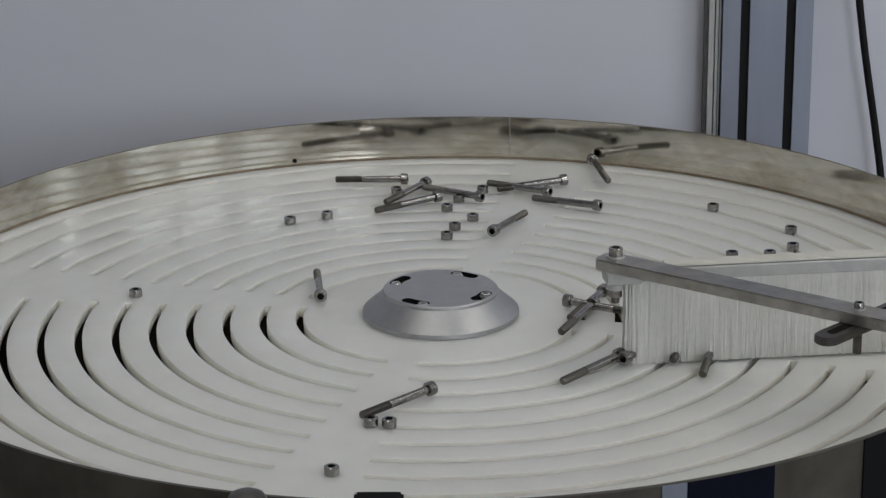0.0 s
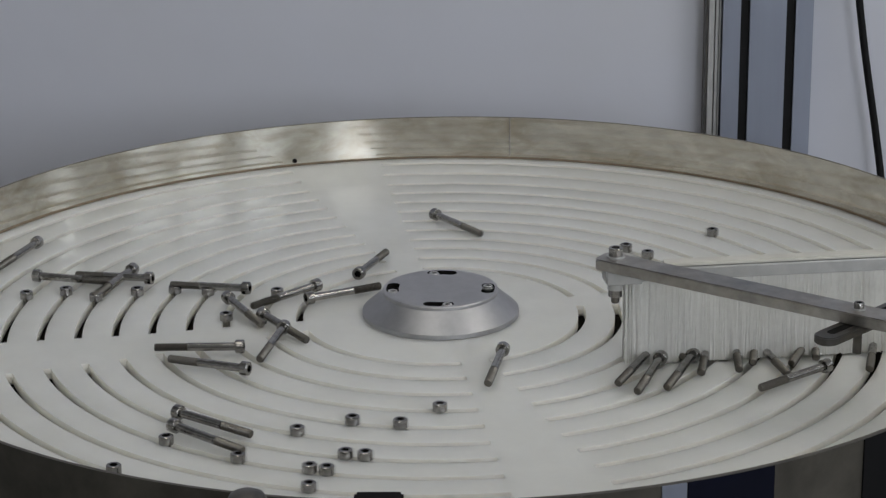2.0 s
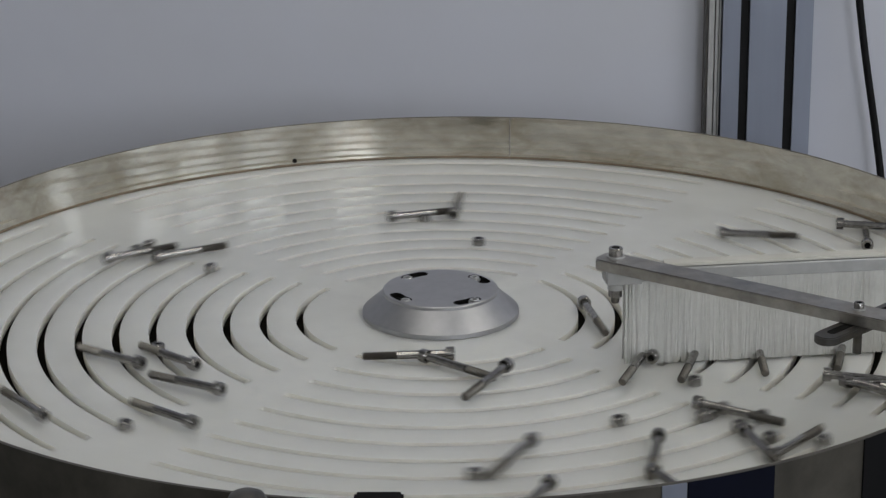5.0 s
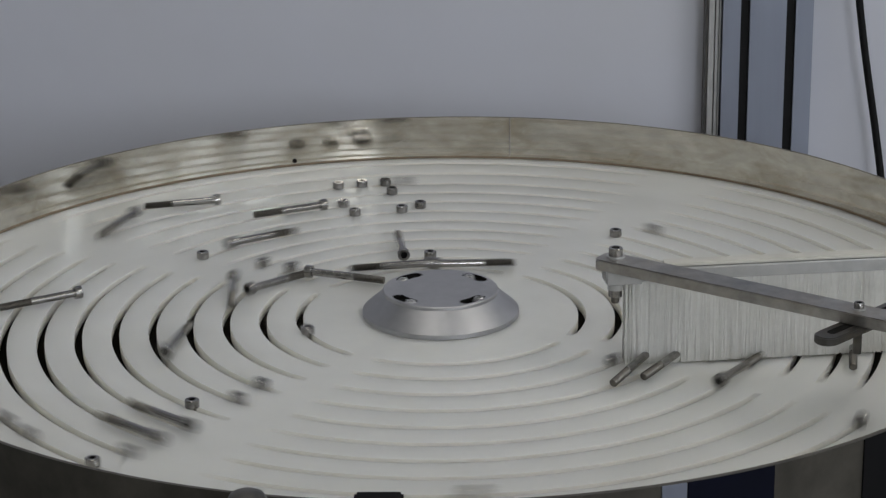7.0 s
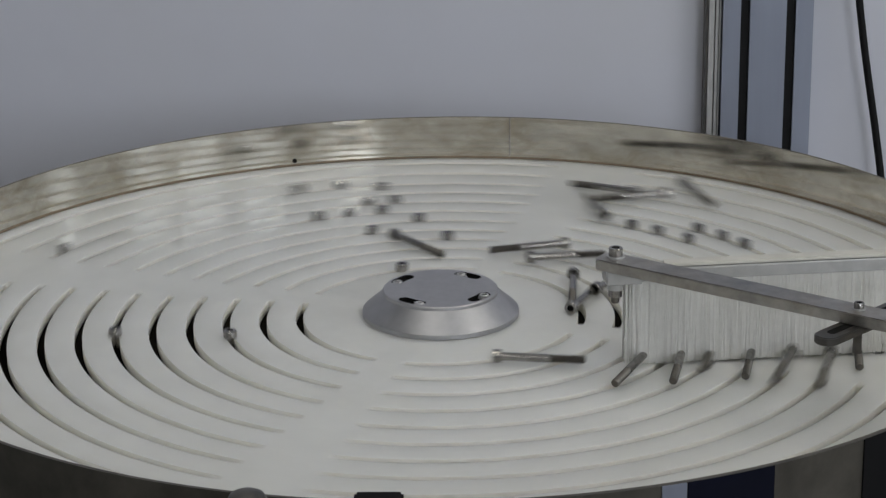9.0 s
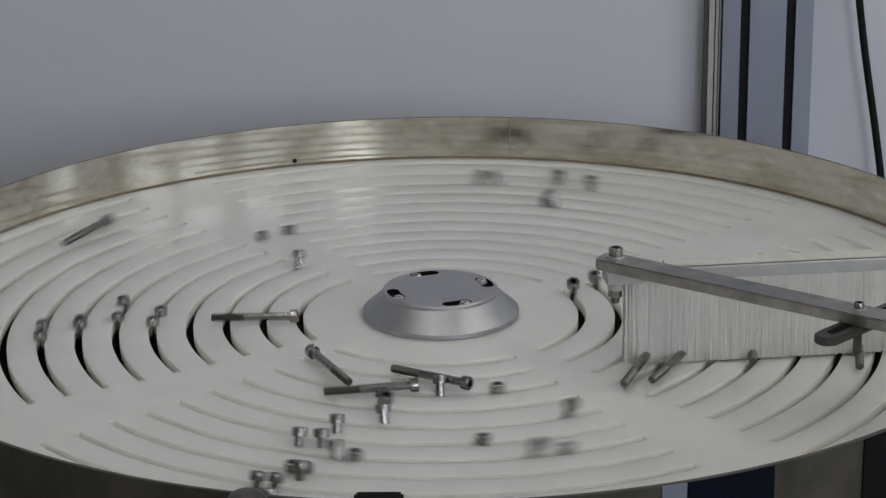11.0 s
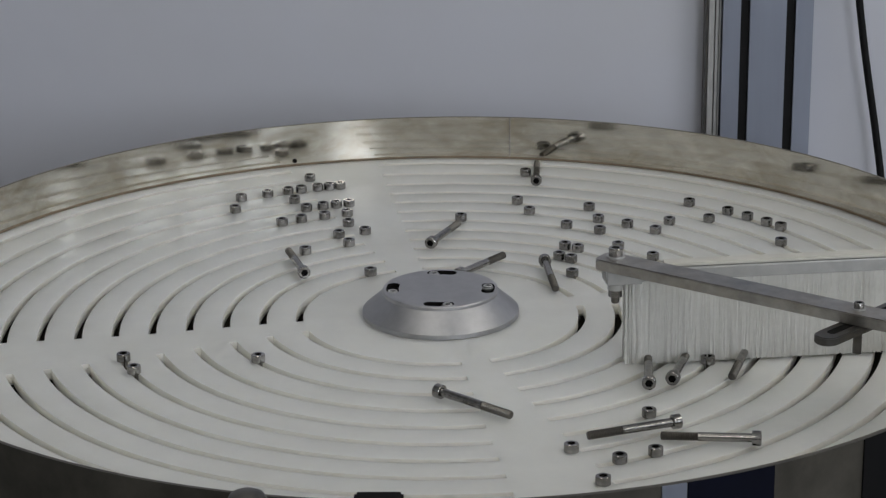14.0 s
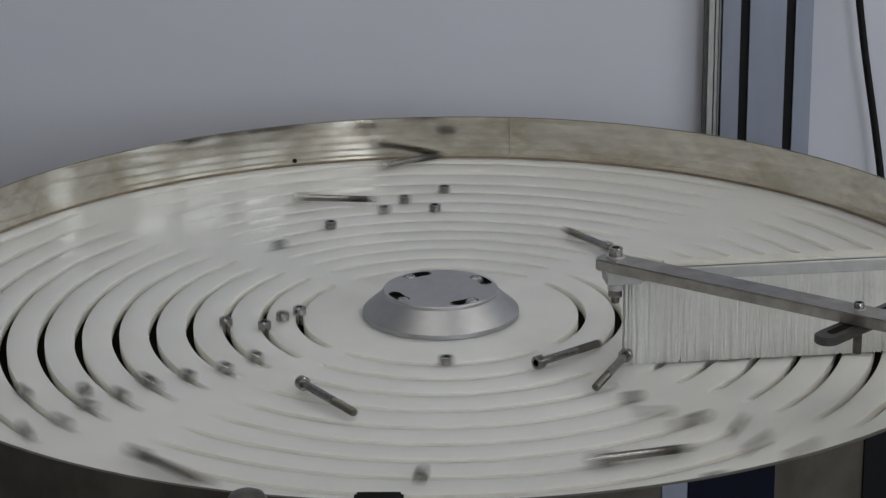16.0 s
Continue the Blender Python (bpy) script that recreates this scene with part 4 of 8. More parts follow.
    walk(screws[10], ride([(0, 326.8, 61.3, 0, 1), (0.3, 326.8, 61.3, 0, 1), (0.5, 326.8, 89.9, 0, 1), (0.6, 326.8, 102.5, 0, 1), (1, 395.2, 100.9, 12, 0), (1.5, 291.1, 108.1, 104, 0), (2, 299.3, 195.7, 104, 1), (2.1, 299.3, 171.9, 104, 1), (2.3, 299.3, 221.1, 104, 1), (2.4, 299.3, 221.0, 104, 1), (2.7, 299.3, 221.0, 104, 1), (3, 299.3, 242.3, 104, 1), (3.5, 354.3, 313.2, 104, 1), (4, 354.3, 348.5, 104, 1), (6.5, 354.3, 649.8, 104, 1), (7, 354.3, 713.9, 104, 1), (7.1, 354.3, 733.0, 104, 1), (7.3, 352.4, 772.4, 128, 0), (7.5, 353.6, 778.2, 128, 0), (7.8, 349.9, 775.7, 127, 0), (8.4, 349.9, 775.7, 127, 0), (8.5, 369.3, 775.7, 132, 0), (8.6, 369.3, 794.3, 132, 0), (9, 388.0, 809.7, -25, 0), (11.3, 354.3, 1138.2, -25, 1), (11.5, 354.3, 1159.5, -25, 1), (12, 326.8, 1236.2, -25, 1), (12.5, 326.8, 1312.5, -25, 1), (13, 299.3, 1385.0, -25, 1), (13.1, 299.3, 1362.1, -25, 1), (13.3, 299.3, 1421.7, -25, 1), (13.4, 299.3, 1421.6, -25, 1), (14.4, 299.3, 1421.6, -25, 1), (14.5, 299.3, 1428.4, -25, 1), (14.6, 299.3, 1443.4, -25, 1), (15, 370.0, 1529.7, -1, 0), (16, 370.0, 1529.7, -1, 0)]))
    walk(screws[11], ride([(0, 271.8, 59.7, 0, 1), (0.3, 271.8, 59.7, 0, 1), (0.5, 271.8, 88.2, 0, 1), (1, 271.8, 139.7, 0, 1), (1.5, 271.8, 219.0, 0, 1), (2, 271.8, 279.4, 0, 1), (2.1, 271.8, 255.6, 0, 1), (2.3, 271.8, 307.1, 0, 1), (2.4, 271.8, 307.0, 0, 1), (2.7, 271.8, 307.0, 0, 1), (3, 271.8, 342.8, 0, 1), (3.5, 271.8, 417.6, 0, 1), (3.6, 271.8, 433.7, 0, 1), (3.9, 271.8, 515.4, 0, 1), (4, 271.8, 515.5, 0, 1), (4.1, 271.8, 527.5, 0, 1), (6.4, 271.8, 858.2, 0, 1), (6.5, 271.8, 873.1, 0, 1), (7, 277.5, 936.5, 98, 0), (7.1, 277.5, 955.6, 98, 0), (7.3, 271.8, 996.3, 98, 1), (7.4, 271.8, 999.4, 98, 1), (8.4, 271.8, 999.4, 98, 1), (8.5, 271.8, 996.2, 98, 1), (9, 271.8, 1068.6, 98, 1), (11.3, 271.8, 1387.1, 98, 1), (11.5, 271.8, 1396.3, 98, 1), (12, 271.8, 1461.7, 98, 1), (12.1, 271.8, 1475.8, 98, 1), (12.4, 271.8, 1446.2, 98, 1), (12.5, 271.8, 1459.3, 98, 1), (12.6, 271.8, 1464.6, 98, 1), (13, 389.2, 1534.6, 2, 0), (13.3, 271.8, 1782.1, 2, 1), (13.4, 271.8, 1782.1, 2, 1), (14.4, 271.8, 1782.1, 2, 1), (14.5, 271.8, 1771.4, 2, 1), (15, 271.8, 1838.5, 2, 1), (15.1, 271.8, 1851.7, 2, 1), (15.4, 271.8, 1948.8, 2, 1), (15.5, 271.8, 1963.0, 2, 1), (15.9, 272.7, 2007.0, 2, 1), (16, 271.8, 2034.2, 2, 1)]))
    walk(screws[12], ride([(0, 299.3, 62.5, 0, 1), (0.3, 299.3, 62.5, 0, 1), (0.5, 299.3, 91.0, 0, 1), (0.6, 299.3, 103.6, 0, 1), (1, 404.0, 100.7, -1, 0), (1.5, 327.3, 110.2, 89, 0), (2, 323.0, 101.3, 91, 0), (2.4, 322.3, 100.2, 90, 0), (2.7, 322.3, 100.2, 90, 0), (3, 322.5, 100.2, 90, 0), (3.5, 320.2, 101.7, 88, 0), (4, 322.8, 100.3, 92, 0), (6.4, 354.3, 406.2, 92, 1), (6.5, 354.3, 421.1, 92, 1), (7, 354.3, 487.1, 92, 1), (7.1, 354.3, 506.2, 92, 1), (7.4, 397.1, 811.3, -11, 0), (9, 397.1, 811.3, -11, 0), (11.2, 244.3, 931.1, -11, 1), (11.3, 244.3, 943.5, -11, 1), (11.5, 244.3, 943.6, -11, 1), (12, 244.3, 1021.1, -11, 1), (12.5, 244.3, 1095.8, -11, 1), (12.6, 244.3, 1101.1, -11, 1), (12.9, 244.3, 1292.5, -11, 1), (13, 244.3, 1302.7, -11, 1), (13.1, 244.3, 1279.8, -11, 1), (13.3, 244.3, 1322.8, -11, 1), (13.4, 244.3, 1322.8, -11, 1), (14.4, 244.3, 1322.8, -11, 1), (14.5, 244.3, 1332.6, -11, 1), (15, 244.3, 1394.2, -11, 1), (15.5, 244.3, 1467.5, -11, 1), (15.6, 244.3, 1476.3, -11, 1), (15.9, 271.8, 1545.9, -11, 1), (16, 271.8, 1579.7, -11, 1)]))
    walk(screws[13], ride([(0, 244.3, 282.6, 0, 1), (0.3, 244.3, 282.6, 0, 1), (0.5, 244.3, 294.8, 0, 1), (1, 244.3, 367.7, 0, 1), (1.5, 248.4, 465.2, 97, 0), (2, 240.1, 467.2, 58, 0), (2.4, 240.2, 467.2, 57, 0), (3, 240.2, 467.2, 57, 0), (3.5, 238.9, 467.4, 78, 0), (4, 241.4, 468.2, 68, 0), (6.5, 236.9, 463.5, 83, 0), (7, 245.1, 486.8, -94, 0), (7.3, 244.3, 537.6, -94, 1), (7.5, 241.1, 542.0, -94, 1), (7.8, 241.0, 541.8, -94, 1), (8.4, 241.0, 541.8, -94, 1), (8.5, 244.3, 551.4, -94, 1), (9, 244.3, 621.7, -94, 1), (11.3, 244.3, 932.3, -94, 1), (11.5, 244.3, 953.3, -94, 1), (12, 244.3, 1015.5, -94, 1), (12.5, 244.3, 1090.5, -94, 1), (12.6, 244.3, 1095.8, -94, 1), (13, 398.2, 1174.5, -10, 0), (13.3, 216.8, 1422.3, -10, 1), (13.4, 216.8, 1422.3, -10, 1), (14.4, 216.8, 1422.3, -10, 1), (14.5, 216.8, 1428.6, -10, 1), (15, 216.8, 1484.9, -10, 1), (15.1, 216.8, 1498.1, -10, 1), (15.4, 244.3, 1588.8, -10, 1), (15.5, 244.3, 1603.0, -10, 1), (15.9, 240.8, 1649.7, -10, 1), (16, 244.3, 1677.6, -10, 1)]))
    walk(screws[14], ride([(0, 216.8, 191.8, 0, 1), (0.3, 216.8, 191.8, 0, 1), (0.5, 216.8, 205.8, 0, 1), (0.6, 216.8, 218.4, 0, 1), (1, 357.8, 460.3, -13, 0), (1.5, 272.1, 471.9, 89, 0), (2, 271.8, 552.6, 89, 1), (2.1, 271.8, 528.8, 89, 1), (2.3, 271.8, 570.3, 89, 1), (2.4, 271.8, 570.3, 89, 1), (2.7, 271.8, 570.3, 89, 1), (3, 271.8, 608.1, 89, 1), (3.5, 271.8, 682.1, 89, 1), (4, 271.8, 740.3, 89, 1), (6.5, 271.8, 1018.9, 89, 1), (7, 271.8, 1063.6, 89, 1), (7.5, 271.3, 1051.3, 89, 1), (7.8, 272.7, 1044.8, 89, 1), (8.4, 272.7, 1044.8, 89, 1), (8.5, 271.8, 1048.1, 89, 1), (9, 271.8, 1121.4, 89, 1), (11.3, 244.3, 1450.1, 89, 1), (11.5, 244.3, 1452.8, 89, 1), (11.6, 244.3, 1469.0, 89, 1), (11.9, 244.3, 1585.4, 89, 1), (12, 244.3, 1599.6, 89, 1), (12.5, 244.3, 1673.7, 89, 1), (13, 244.3, 1748.9, 89, 1), (13.1, 244.3, 1726.0, 89, 1), (13.3, 244.3, 1780.6, 89, 1), (13.4, 244.3, 1780.6, 89, 1), (14.4, 244.3, 1780.6, 89, 1), (14.5, 244.3, 1785.0, 89, 1), (15, 244.3, 1849.1, 89, 1), (15.1, 244.3, 1862.3, 89, 1), (15.4, 244.3, 1946.5, 89, 1), (15.5, 244.3, 1960.7, 89, 1), (15.6, 244.3, 1969.5, 89, 1), (16, 381.3, 2256.3, -10, 0)]))
    walk(screws[15], ride([(0, 216.8, 188.5, 0, 1), (0.3, 216.8, 188.5, 0, 1), (0.5, 216.8, 209.9, 0, 1), (1, 224.8, 289.7, -110, 0), (1.5, 216.8, 358.1, -110, 1), (2, 216.8, 403.9, -110, 1), (2.4, 216.8, 365.6, -110, 1), (2.7, 216.8, 365.6, -110, 1), (2.8, 216.8, 388.8, -110, 1), (3, 397.0, 449.7, 14, 0), (7, 397.0, 449.7, 14, 0), (7.3, 216.8, 766.2, 14, 1), (7.5, 225.9, 774.8, 14, 1), (7.8, 219.4, 766.6, 14, 1), (8.4, 219.4, 766.6, 14, 1), (8.5, 216.8, 772.0, 14, 1), (8.6, 216.8, 790.6, 14, 1), (9, 397.0, 809.7, 12, 0), (11.2, 107.0, 956.2, -79, 0), (11.3, 107.0, 968.7, -79, 0), (11.5, 107.6, 987.5, -77, 0), (12, 103.9, 1062.6, -77, 0), (12.5, 105.2, 1140.2, -79, 0), (12.6, 105.2, 1145.5, -79, 0), (12.9, 114.1, 1247.1, -60, 0), (13, 114.1, 1257.3, -60, 0), (13.1, 114.1, 1234.4, -60, 0), (13.4, 397.1, 1531.3, -13, 0), (14.5, 397.1, 1531.3, -13, 0), (14.9, 381.8, 1755.6, -13, 1), (15, 381.8, 1766.6, -13, 1), (15.5, 381.8, 1841.1, -13, 1), (16, 354.3, 1937.8, -13, 1)]))
    walk(screws[16], ride([(0, 299.3, 192.8, 0, 1), (0.3, 299.3, 192.8, 0, 1), (0.5, 299.3, 206.1, 0, 1), (1, 299.3, 278.2, 0, 1), (1.5, 299.3, 352.7, 0, 1), (2, 299.3, 408.8, 0, 1), (2.4, 299.3, 358.3, 0, 1), (2.7, 299.3, 358.3, 0, 1), (3, 299.3, 400.4, 0, 1), (3.1, 299.3, 414.2, 0, 1), (3.5, 375.5, 459.8, 9, 0), (4, 375.5, 459.8, 9, 0), (6.4, 370.7, 472.4, 153, 0), (6.5, 370.7, 487.3, 153, 0), (7, 354.3, 578.8, 153, 1), (7.4, 354.3, 573.1, 153, 1), (8.4, 354.3, 573.1, 153, 1), (8.5, 354.3, 579.1, 153, 1), (9, 354.3, 658.0, 153, 1), (11.3, 354.3, 944.7, 153, 1), (11.5, 354.3, 945.9, 153, 1), (12, 354.3, 1021.5, 153, 1), (12.5, 354.3, 1097.0, 153, 1), (12.6, 354.3, 1102.3, 153, 1), (13, 352.6, 1173.3, -22, 0), (13.3, 354.3, 1423.0, -22, 1), (13.4, 354.3, 1423.0, -22, 1), (14.4, 354.3, 1423.0, -22, 1), (14.5, 354.3, 1419.3, -22, 1), (15, 354.3, 1484.8, -22, 1), (15.1, 354.3, 1498.0, -22, 1), (15.5, 382.7, 1538.0, 16, 0), (16, 382.7, 1538.0, 16, 0)]))
    walk(screws[17], ride([(0, 354.3, 41.0, 0, 1), (0.3, 354.3, 41.0, 0, 1), (0.5, 354.3, 58.8, 0, 1), (1, 354.3, 140.0, 0, 1), (1.5, 354.3, 217.4, 0, 1), (2, 375.8, 296.8, -97, 0), (2.1, 375.8, 273.0, -97, 0), (2.3, 371.7, 308.5, -78, 0), (2.4, 371.7, 308.5, -78, 0), (2.7, 371.7, 308.5, -78, 0), (2.8, 371.7, 331.7, -78, 0), (3, 352.2, 447.9, 3, 0), (13, 352.2, 447.9, 3, 0), (13.3, 216.8, 761.6, 3, 1), (13.5, 219.4, 762.6, 3, 1), (13.9, 216.8, 761.6, 3, 1), (14.4, 216.8, 761.6, 3, 1), (14.5, 216.8, 770.6, 3, 1), (15, 212.5, 857.8, -133, 0), (15.1, 212.5, 871.0, -133, 0), (15.4, 189.3, 871.4, -133, 1), (15.5, 189.3, 885.6, -133, 1), (15.6, 189.3, 894.4, -133, 1), (16, 390.3, 1176.2, -23, 0)]))
    walk(screws[18], ride([(0, 347.7, 354.0, 283, 0), (0.3, 347.7, 354.0, 283, 0), (0.5, 346.9, 367.5, 265, 0), (1, 381.8, 425.0, 265, 1), (1.5, 354.3, 488.3, 265, 1), (2, 354.3, 575.6, 265, 1), (2.4, 354.3, 571.4, 265, 1), (2.7, 354.3, 571.4, 265, 1), (2.8, 354.3, 594.6, 265, 1), (3, 361.2, 807.9, 350, 0), (13, 361.2, 807.9, 350, 0), (13.3, 326.8, 1123.8, 350, 1), (13.5, 326.5, 1126.0, 350, 1), (13.9, 326.8, 1123.7, 350, 1), (14.4, 326.8, 1123.7, 350, 1), (14.5, 326.8, 1127.3, 350, 1), (15, 325.4, 1184.6, 446, 0), (15.5, 325.2, 1182.2, 450, 0), (15.9, 326.8, 1186.3, 450, 1), (16, 326.8, 1220.1, 450, 1)]))
    walk(screws[19], ride([(0, 337.5, 357.1, 216, 0), (0.3, 337.5, 357.1, 216, 0), (0.5, 336.9, 367.9, 216, 0), (0.6, 336.9, 380.5, 216, 0), (1, 366.6, 460.1, 334, 0), (1.4, 299.3, 462.1, 334, 1), (1.5, 299.3, 474.1, 334, 1), (2, 299.3, 553.5, 334, 1), (2.1, 299.3, 529.7, 334, 1), (2.3, 299.3, 584.1, 334, 1), (2.4, 299.3, 584.1, 334, 1), (2.7, 299.3, 584.1, 334, 1), (3, 299.3, 694.7, 334, 1), (3.5, 299.3, 767.7, 334, 1), (3.6, 299.3, 783.8, 334, 1), (3.9, 299.3, 874.8, 334, 1), (4, 299.3, 874.9, 334, 1), (4.1, 299.3, 886.9, 334, 1), (6.4, 299.3, 1221.4, 334, 1), (6.5, 299.3, 1236.3, 334, 1), (6.6, 299.3, 1247.8, 334, 1), (6.9, 326.8, 1224.2, 334, 1), (7, 326.8, 1255.7, 334, 1), (7.1, 326.8, 1274.8, 334, 1), (7.3, 326.8, 1362.1, 334, 1), (7.4, 326.8, 1365.2, 334, 1), (8.4, 326.8, 1365.2, 334, 1), (8.5, 326.8, 1364.1, 334, 1), (9, 341.8, 1430.4, 334, 1), (9.1, 341.8, 1450.2, 334, 1), (11.2, 354.3, 1648.1, 334, 1), (11.3, 354.3, 1660.6, 334, 1), (11.5, 354.3, 1672.7, 334, 1), (12, 354.3, 1746.3, 334, 1), (12.5, 354.3, 1821.1, 334, 1), (12.6, 354.3, 1826.4, 334, 1), (13, 361.6, 1893.2, 375, 0), (13.3, 354.3, 2144.6, 375, 1), (13.4, 354.3, 2144.6, 375, 1), (14.4, 354.3, 2144.6, 375, 1), (14.5, 354.3, 2133.1, 375, 1), (15, 354.3, 2205.3, 375, 1), (15.1, 354.3, 2218.5, 375, 1), (15.5, 391.6, 2257.8, 363, 0), (16, 391.6, 2257.8, 363, 0)]))
    walk(screws[20], ride([(0, 292.3, 358.8, 239, 0), (0.3, 292.3, 358.8, 239, 0), (0.5, 289.8, 373.7, 260, 0), (1, 288.4, 455.7, 94, 0), (1.5, 292.1, 463.2, 55, 0), (2, 279.3, 461.3, 101, 0), (2.4, 276.7, 461.2, 99, 0), (3, 276.7, 461.2, 99, 0), (3.5, 275.9, 460.5, 80, 0), (4, 275.1, 459.8, 96, 0), (6.5, 271.8, 744.4, 96, 1), (6.6, 271.8, 755.9, 96, 1), (7, 388.5, 813.0, -22, 0), (7.3, 216.8, 1087.4, -22, 1), (7.4, 216.8, 1090.5, -22, 1), (8.4, 216.8, 1090.5, -22, 1), (8.5, 216.8, 1091.3, -22, 1), (8.6, 216.8, 1109.9, -22, 1), (9, 352.2, 1167.9, 1, 0), (13, 352.2, 1167.9, 1, 0), (13.3, 354.3, 1483.6, 1, 1), (13.5, 351.8, 1484.6, 1, 1), (13.9, 354.3, 1483.5, 1, 1), (14.4, 354.3, 1483.5, 1, 1), (14.5, 354.3, 1489.8, 1, 1), (14.6, 354.3, 1504.8, 1, 1), (15, 379.0, 1529.7, -14, 0), (16, 379.0, 1529.7, -14, 0)]))
    walk(screws[21], ride([(0, 294.2, 6.0, 301, 0), (0.3, 294.2, 6.0, 301, 0), (0.5, 313.0, 29.5, 260, 0), (0.6, 313.0, 42.1, 260, 0), (1, 375.5, 99.8, 371, 0), (1.5, 182.0, 116.4, 449, 0), (2, 190.7, 124.2, 435, 0), (2.4, 191.6, 124.4, 423, 0), (2.7, 191.6, 124.4, 423, 0), (3, 191.8, 124.7, 450, 0), (3.5, 173.1, 122.3, 438, 0), (4, 174.5, 121.4, 438, 0), (6.5, 176.4, 121.6, 440, 0), (7, 178.6, 122.7, 445, 0), (7.4, 174.7, 122.1, 441, 0), (8.4, 174.7, 122.1, 441, 0), (8.5, 174.4, 121.0, 441, 0), (9, 176.9, 122.8, 442, 0), (11.3, 178.4, 122.1, 438, 0), (11.5, 176.6, 121.8, 438, 0), (12, 174.9, 123.1, 425, 0), (12.4, 155.6, 237.7, 415, 0), (12.5, 155.6, 250.8, 415, 0), (13, 157.2, 316.8, 403, 0), (13.1, 157.2, 293.9, 403, 0), (13.3, 157.2, 356.6, 384, 0), (13.5, 170.7, 349.5, 404, 0), (13.9, 157.2, 356.6, 384, 0), (14.4, 157.2, 356.6, 384, 0), (14.5, 165.1, 368.8, 346, 0), (14.6, 165.1, 383.8, 346, 0), (15, 388.0, 449.7, 383, 0), (16, 388.0, 449.7, 383, 0)]))
    walk(screws[22], ride([(0, 318.9, 16.5, 287, 0), (0.3, 318.9, 16.5, 287, 0), (0.5, 312.4, 48.5, 232, 0), (1, 330.3, 136.6, 219, 0), (1.5, 331.5, 213.4, 190, 0), (2, 332.0, 284.9, 175, 0), (2.1, 332.0, 261.1, 175, 0), (2.3, 354.3, 309.3, 175, 1), (2.4, 354.3, 309.3, 175, 1), (2.7, 354.3, 309.3, 175, 1), (3, 354.3, 335.9, 175, 1), (3.5, 354.3, 408.4, 175, 1), (3.6, 354.3, 424.5, 175, 1), (4, 363.4, 456.6, 329, 0), (6.5, 363.4, 456.6, 329, 0), (6.9, 366.2, 642.0, 246, 0), (7, 366.2, 673.5, 246, 0), (7.5, 350.8, 693.8, 246, 1), (7.8, 353.1, 686.3, 246, 1), (8.4, 353.1, 686.3, 246, 1), (8.5, 354.3, 688.7, 246, 1), (9, 387.3, 753.2, 128, 0), (9.1, 387.3, 773.0, 128, 0), (11.2, 354.3, 1120.2, 128, 1), (11.3, 354.3, 1132.7, 128, 1), (11.5, 354.3, 1154.1, 128, 1), (11.6, 354.3, 1170.3, 128, 1), (12, 393.2, 1179.4, -18, 0), (12.4, 161.8, 1212.6, -18, 1), (12.5, 161.8, 1225.7, -18, 1), (13, 161.8, 1312.0, -18, 1), (13.1, 161.8, 1289.1, -18, 1), (13.3, 161.8, 1313.5, -18, 1), (13.5, 163.4, 1314.7, -18, 1), (13.9, 161.8, 1313.4, -18, 1), (14.4, 161.8, 1313.4, -18, 1), (14.5, 161.8, 1320.5, -18, 1), (15, 161.8, 1390.5, -18, 1), (15.5, 161.8, 1465.8, -18, 1), (15.6, 161.8, 1474.6, -18, 1), (15.9, 169.1, 1569.8, 74, 0), (16, 169.0, 1568.0, 75, 0)]))
    walk(screws[23], ride([(0, 356.7, 17.3, 234, 0), (0.3, 356.7, 17.3, 234, 0), (0.5, 357.3, 28.5, 232, 0), (0.6, 357.3, 41.1, 232, 0), (0.9, 355.6, 122.5, 154, 0), (1, 355.6, 140.0, 154, 0), (1.1, 355.6, 155.0, 154, 0), (1.5, 400.5, 457.6, -4, 0), (2, 277.5, 458.1, 87, 0), (2.4, 281.0, 457.5, 92, 0), (2.7, 281.0, 457.5, 92, 0), (3, 267.0, 458.7, 70, 0), (3.5, 384.4, 459.6, -4, 0), (4, 384.4, 459.6, -4, 0), (6.4, 326.8, 498.8, -4, 1), (6.5, 326.8, 513.7, -4, 1), (7, 326.8, 577.8, -4, 1), (7.1, 326.8, 596.9, -4, 1), (7.3, 326.8, 639.0, -4, 1), (7.4, 326.8, 642.1, -4, 1), (8.4, 326.8, 642.1, -4, 1), (8.5, 326.8, 648.6, -4, 1), (8.6, 326.8, 667.2, -4, 1), (9, 361.2, 807.9, -12, 0), (13, 361.2, 807.9, -12, 0), (13.3, 354.3, 1127.0, -12, 1), (13.5, 353.4, 1127.1, -12, 1), (13.9, 354.3, 1127.0, -12, 1), (14.4, 354.3, 1127.0, -12, 1), (14.5, 354.3, 1135.4, -12, 1), (14.6, 354.3, 1150.4, -12, 1), (15, 397.0, 1169.7, 10, 0), (16, 397.0, 1169.7, 10, 0)]))
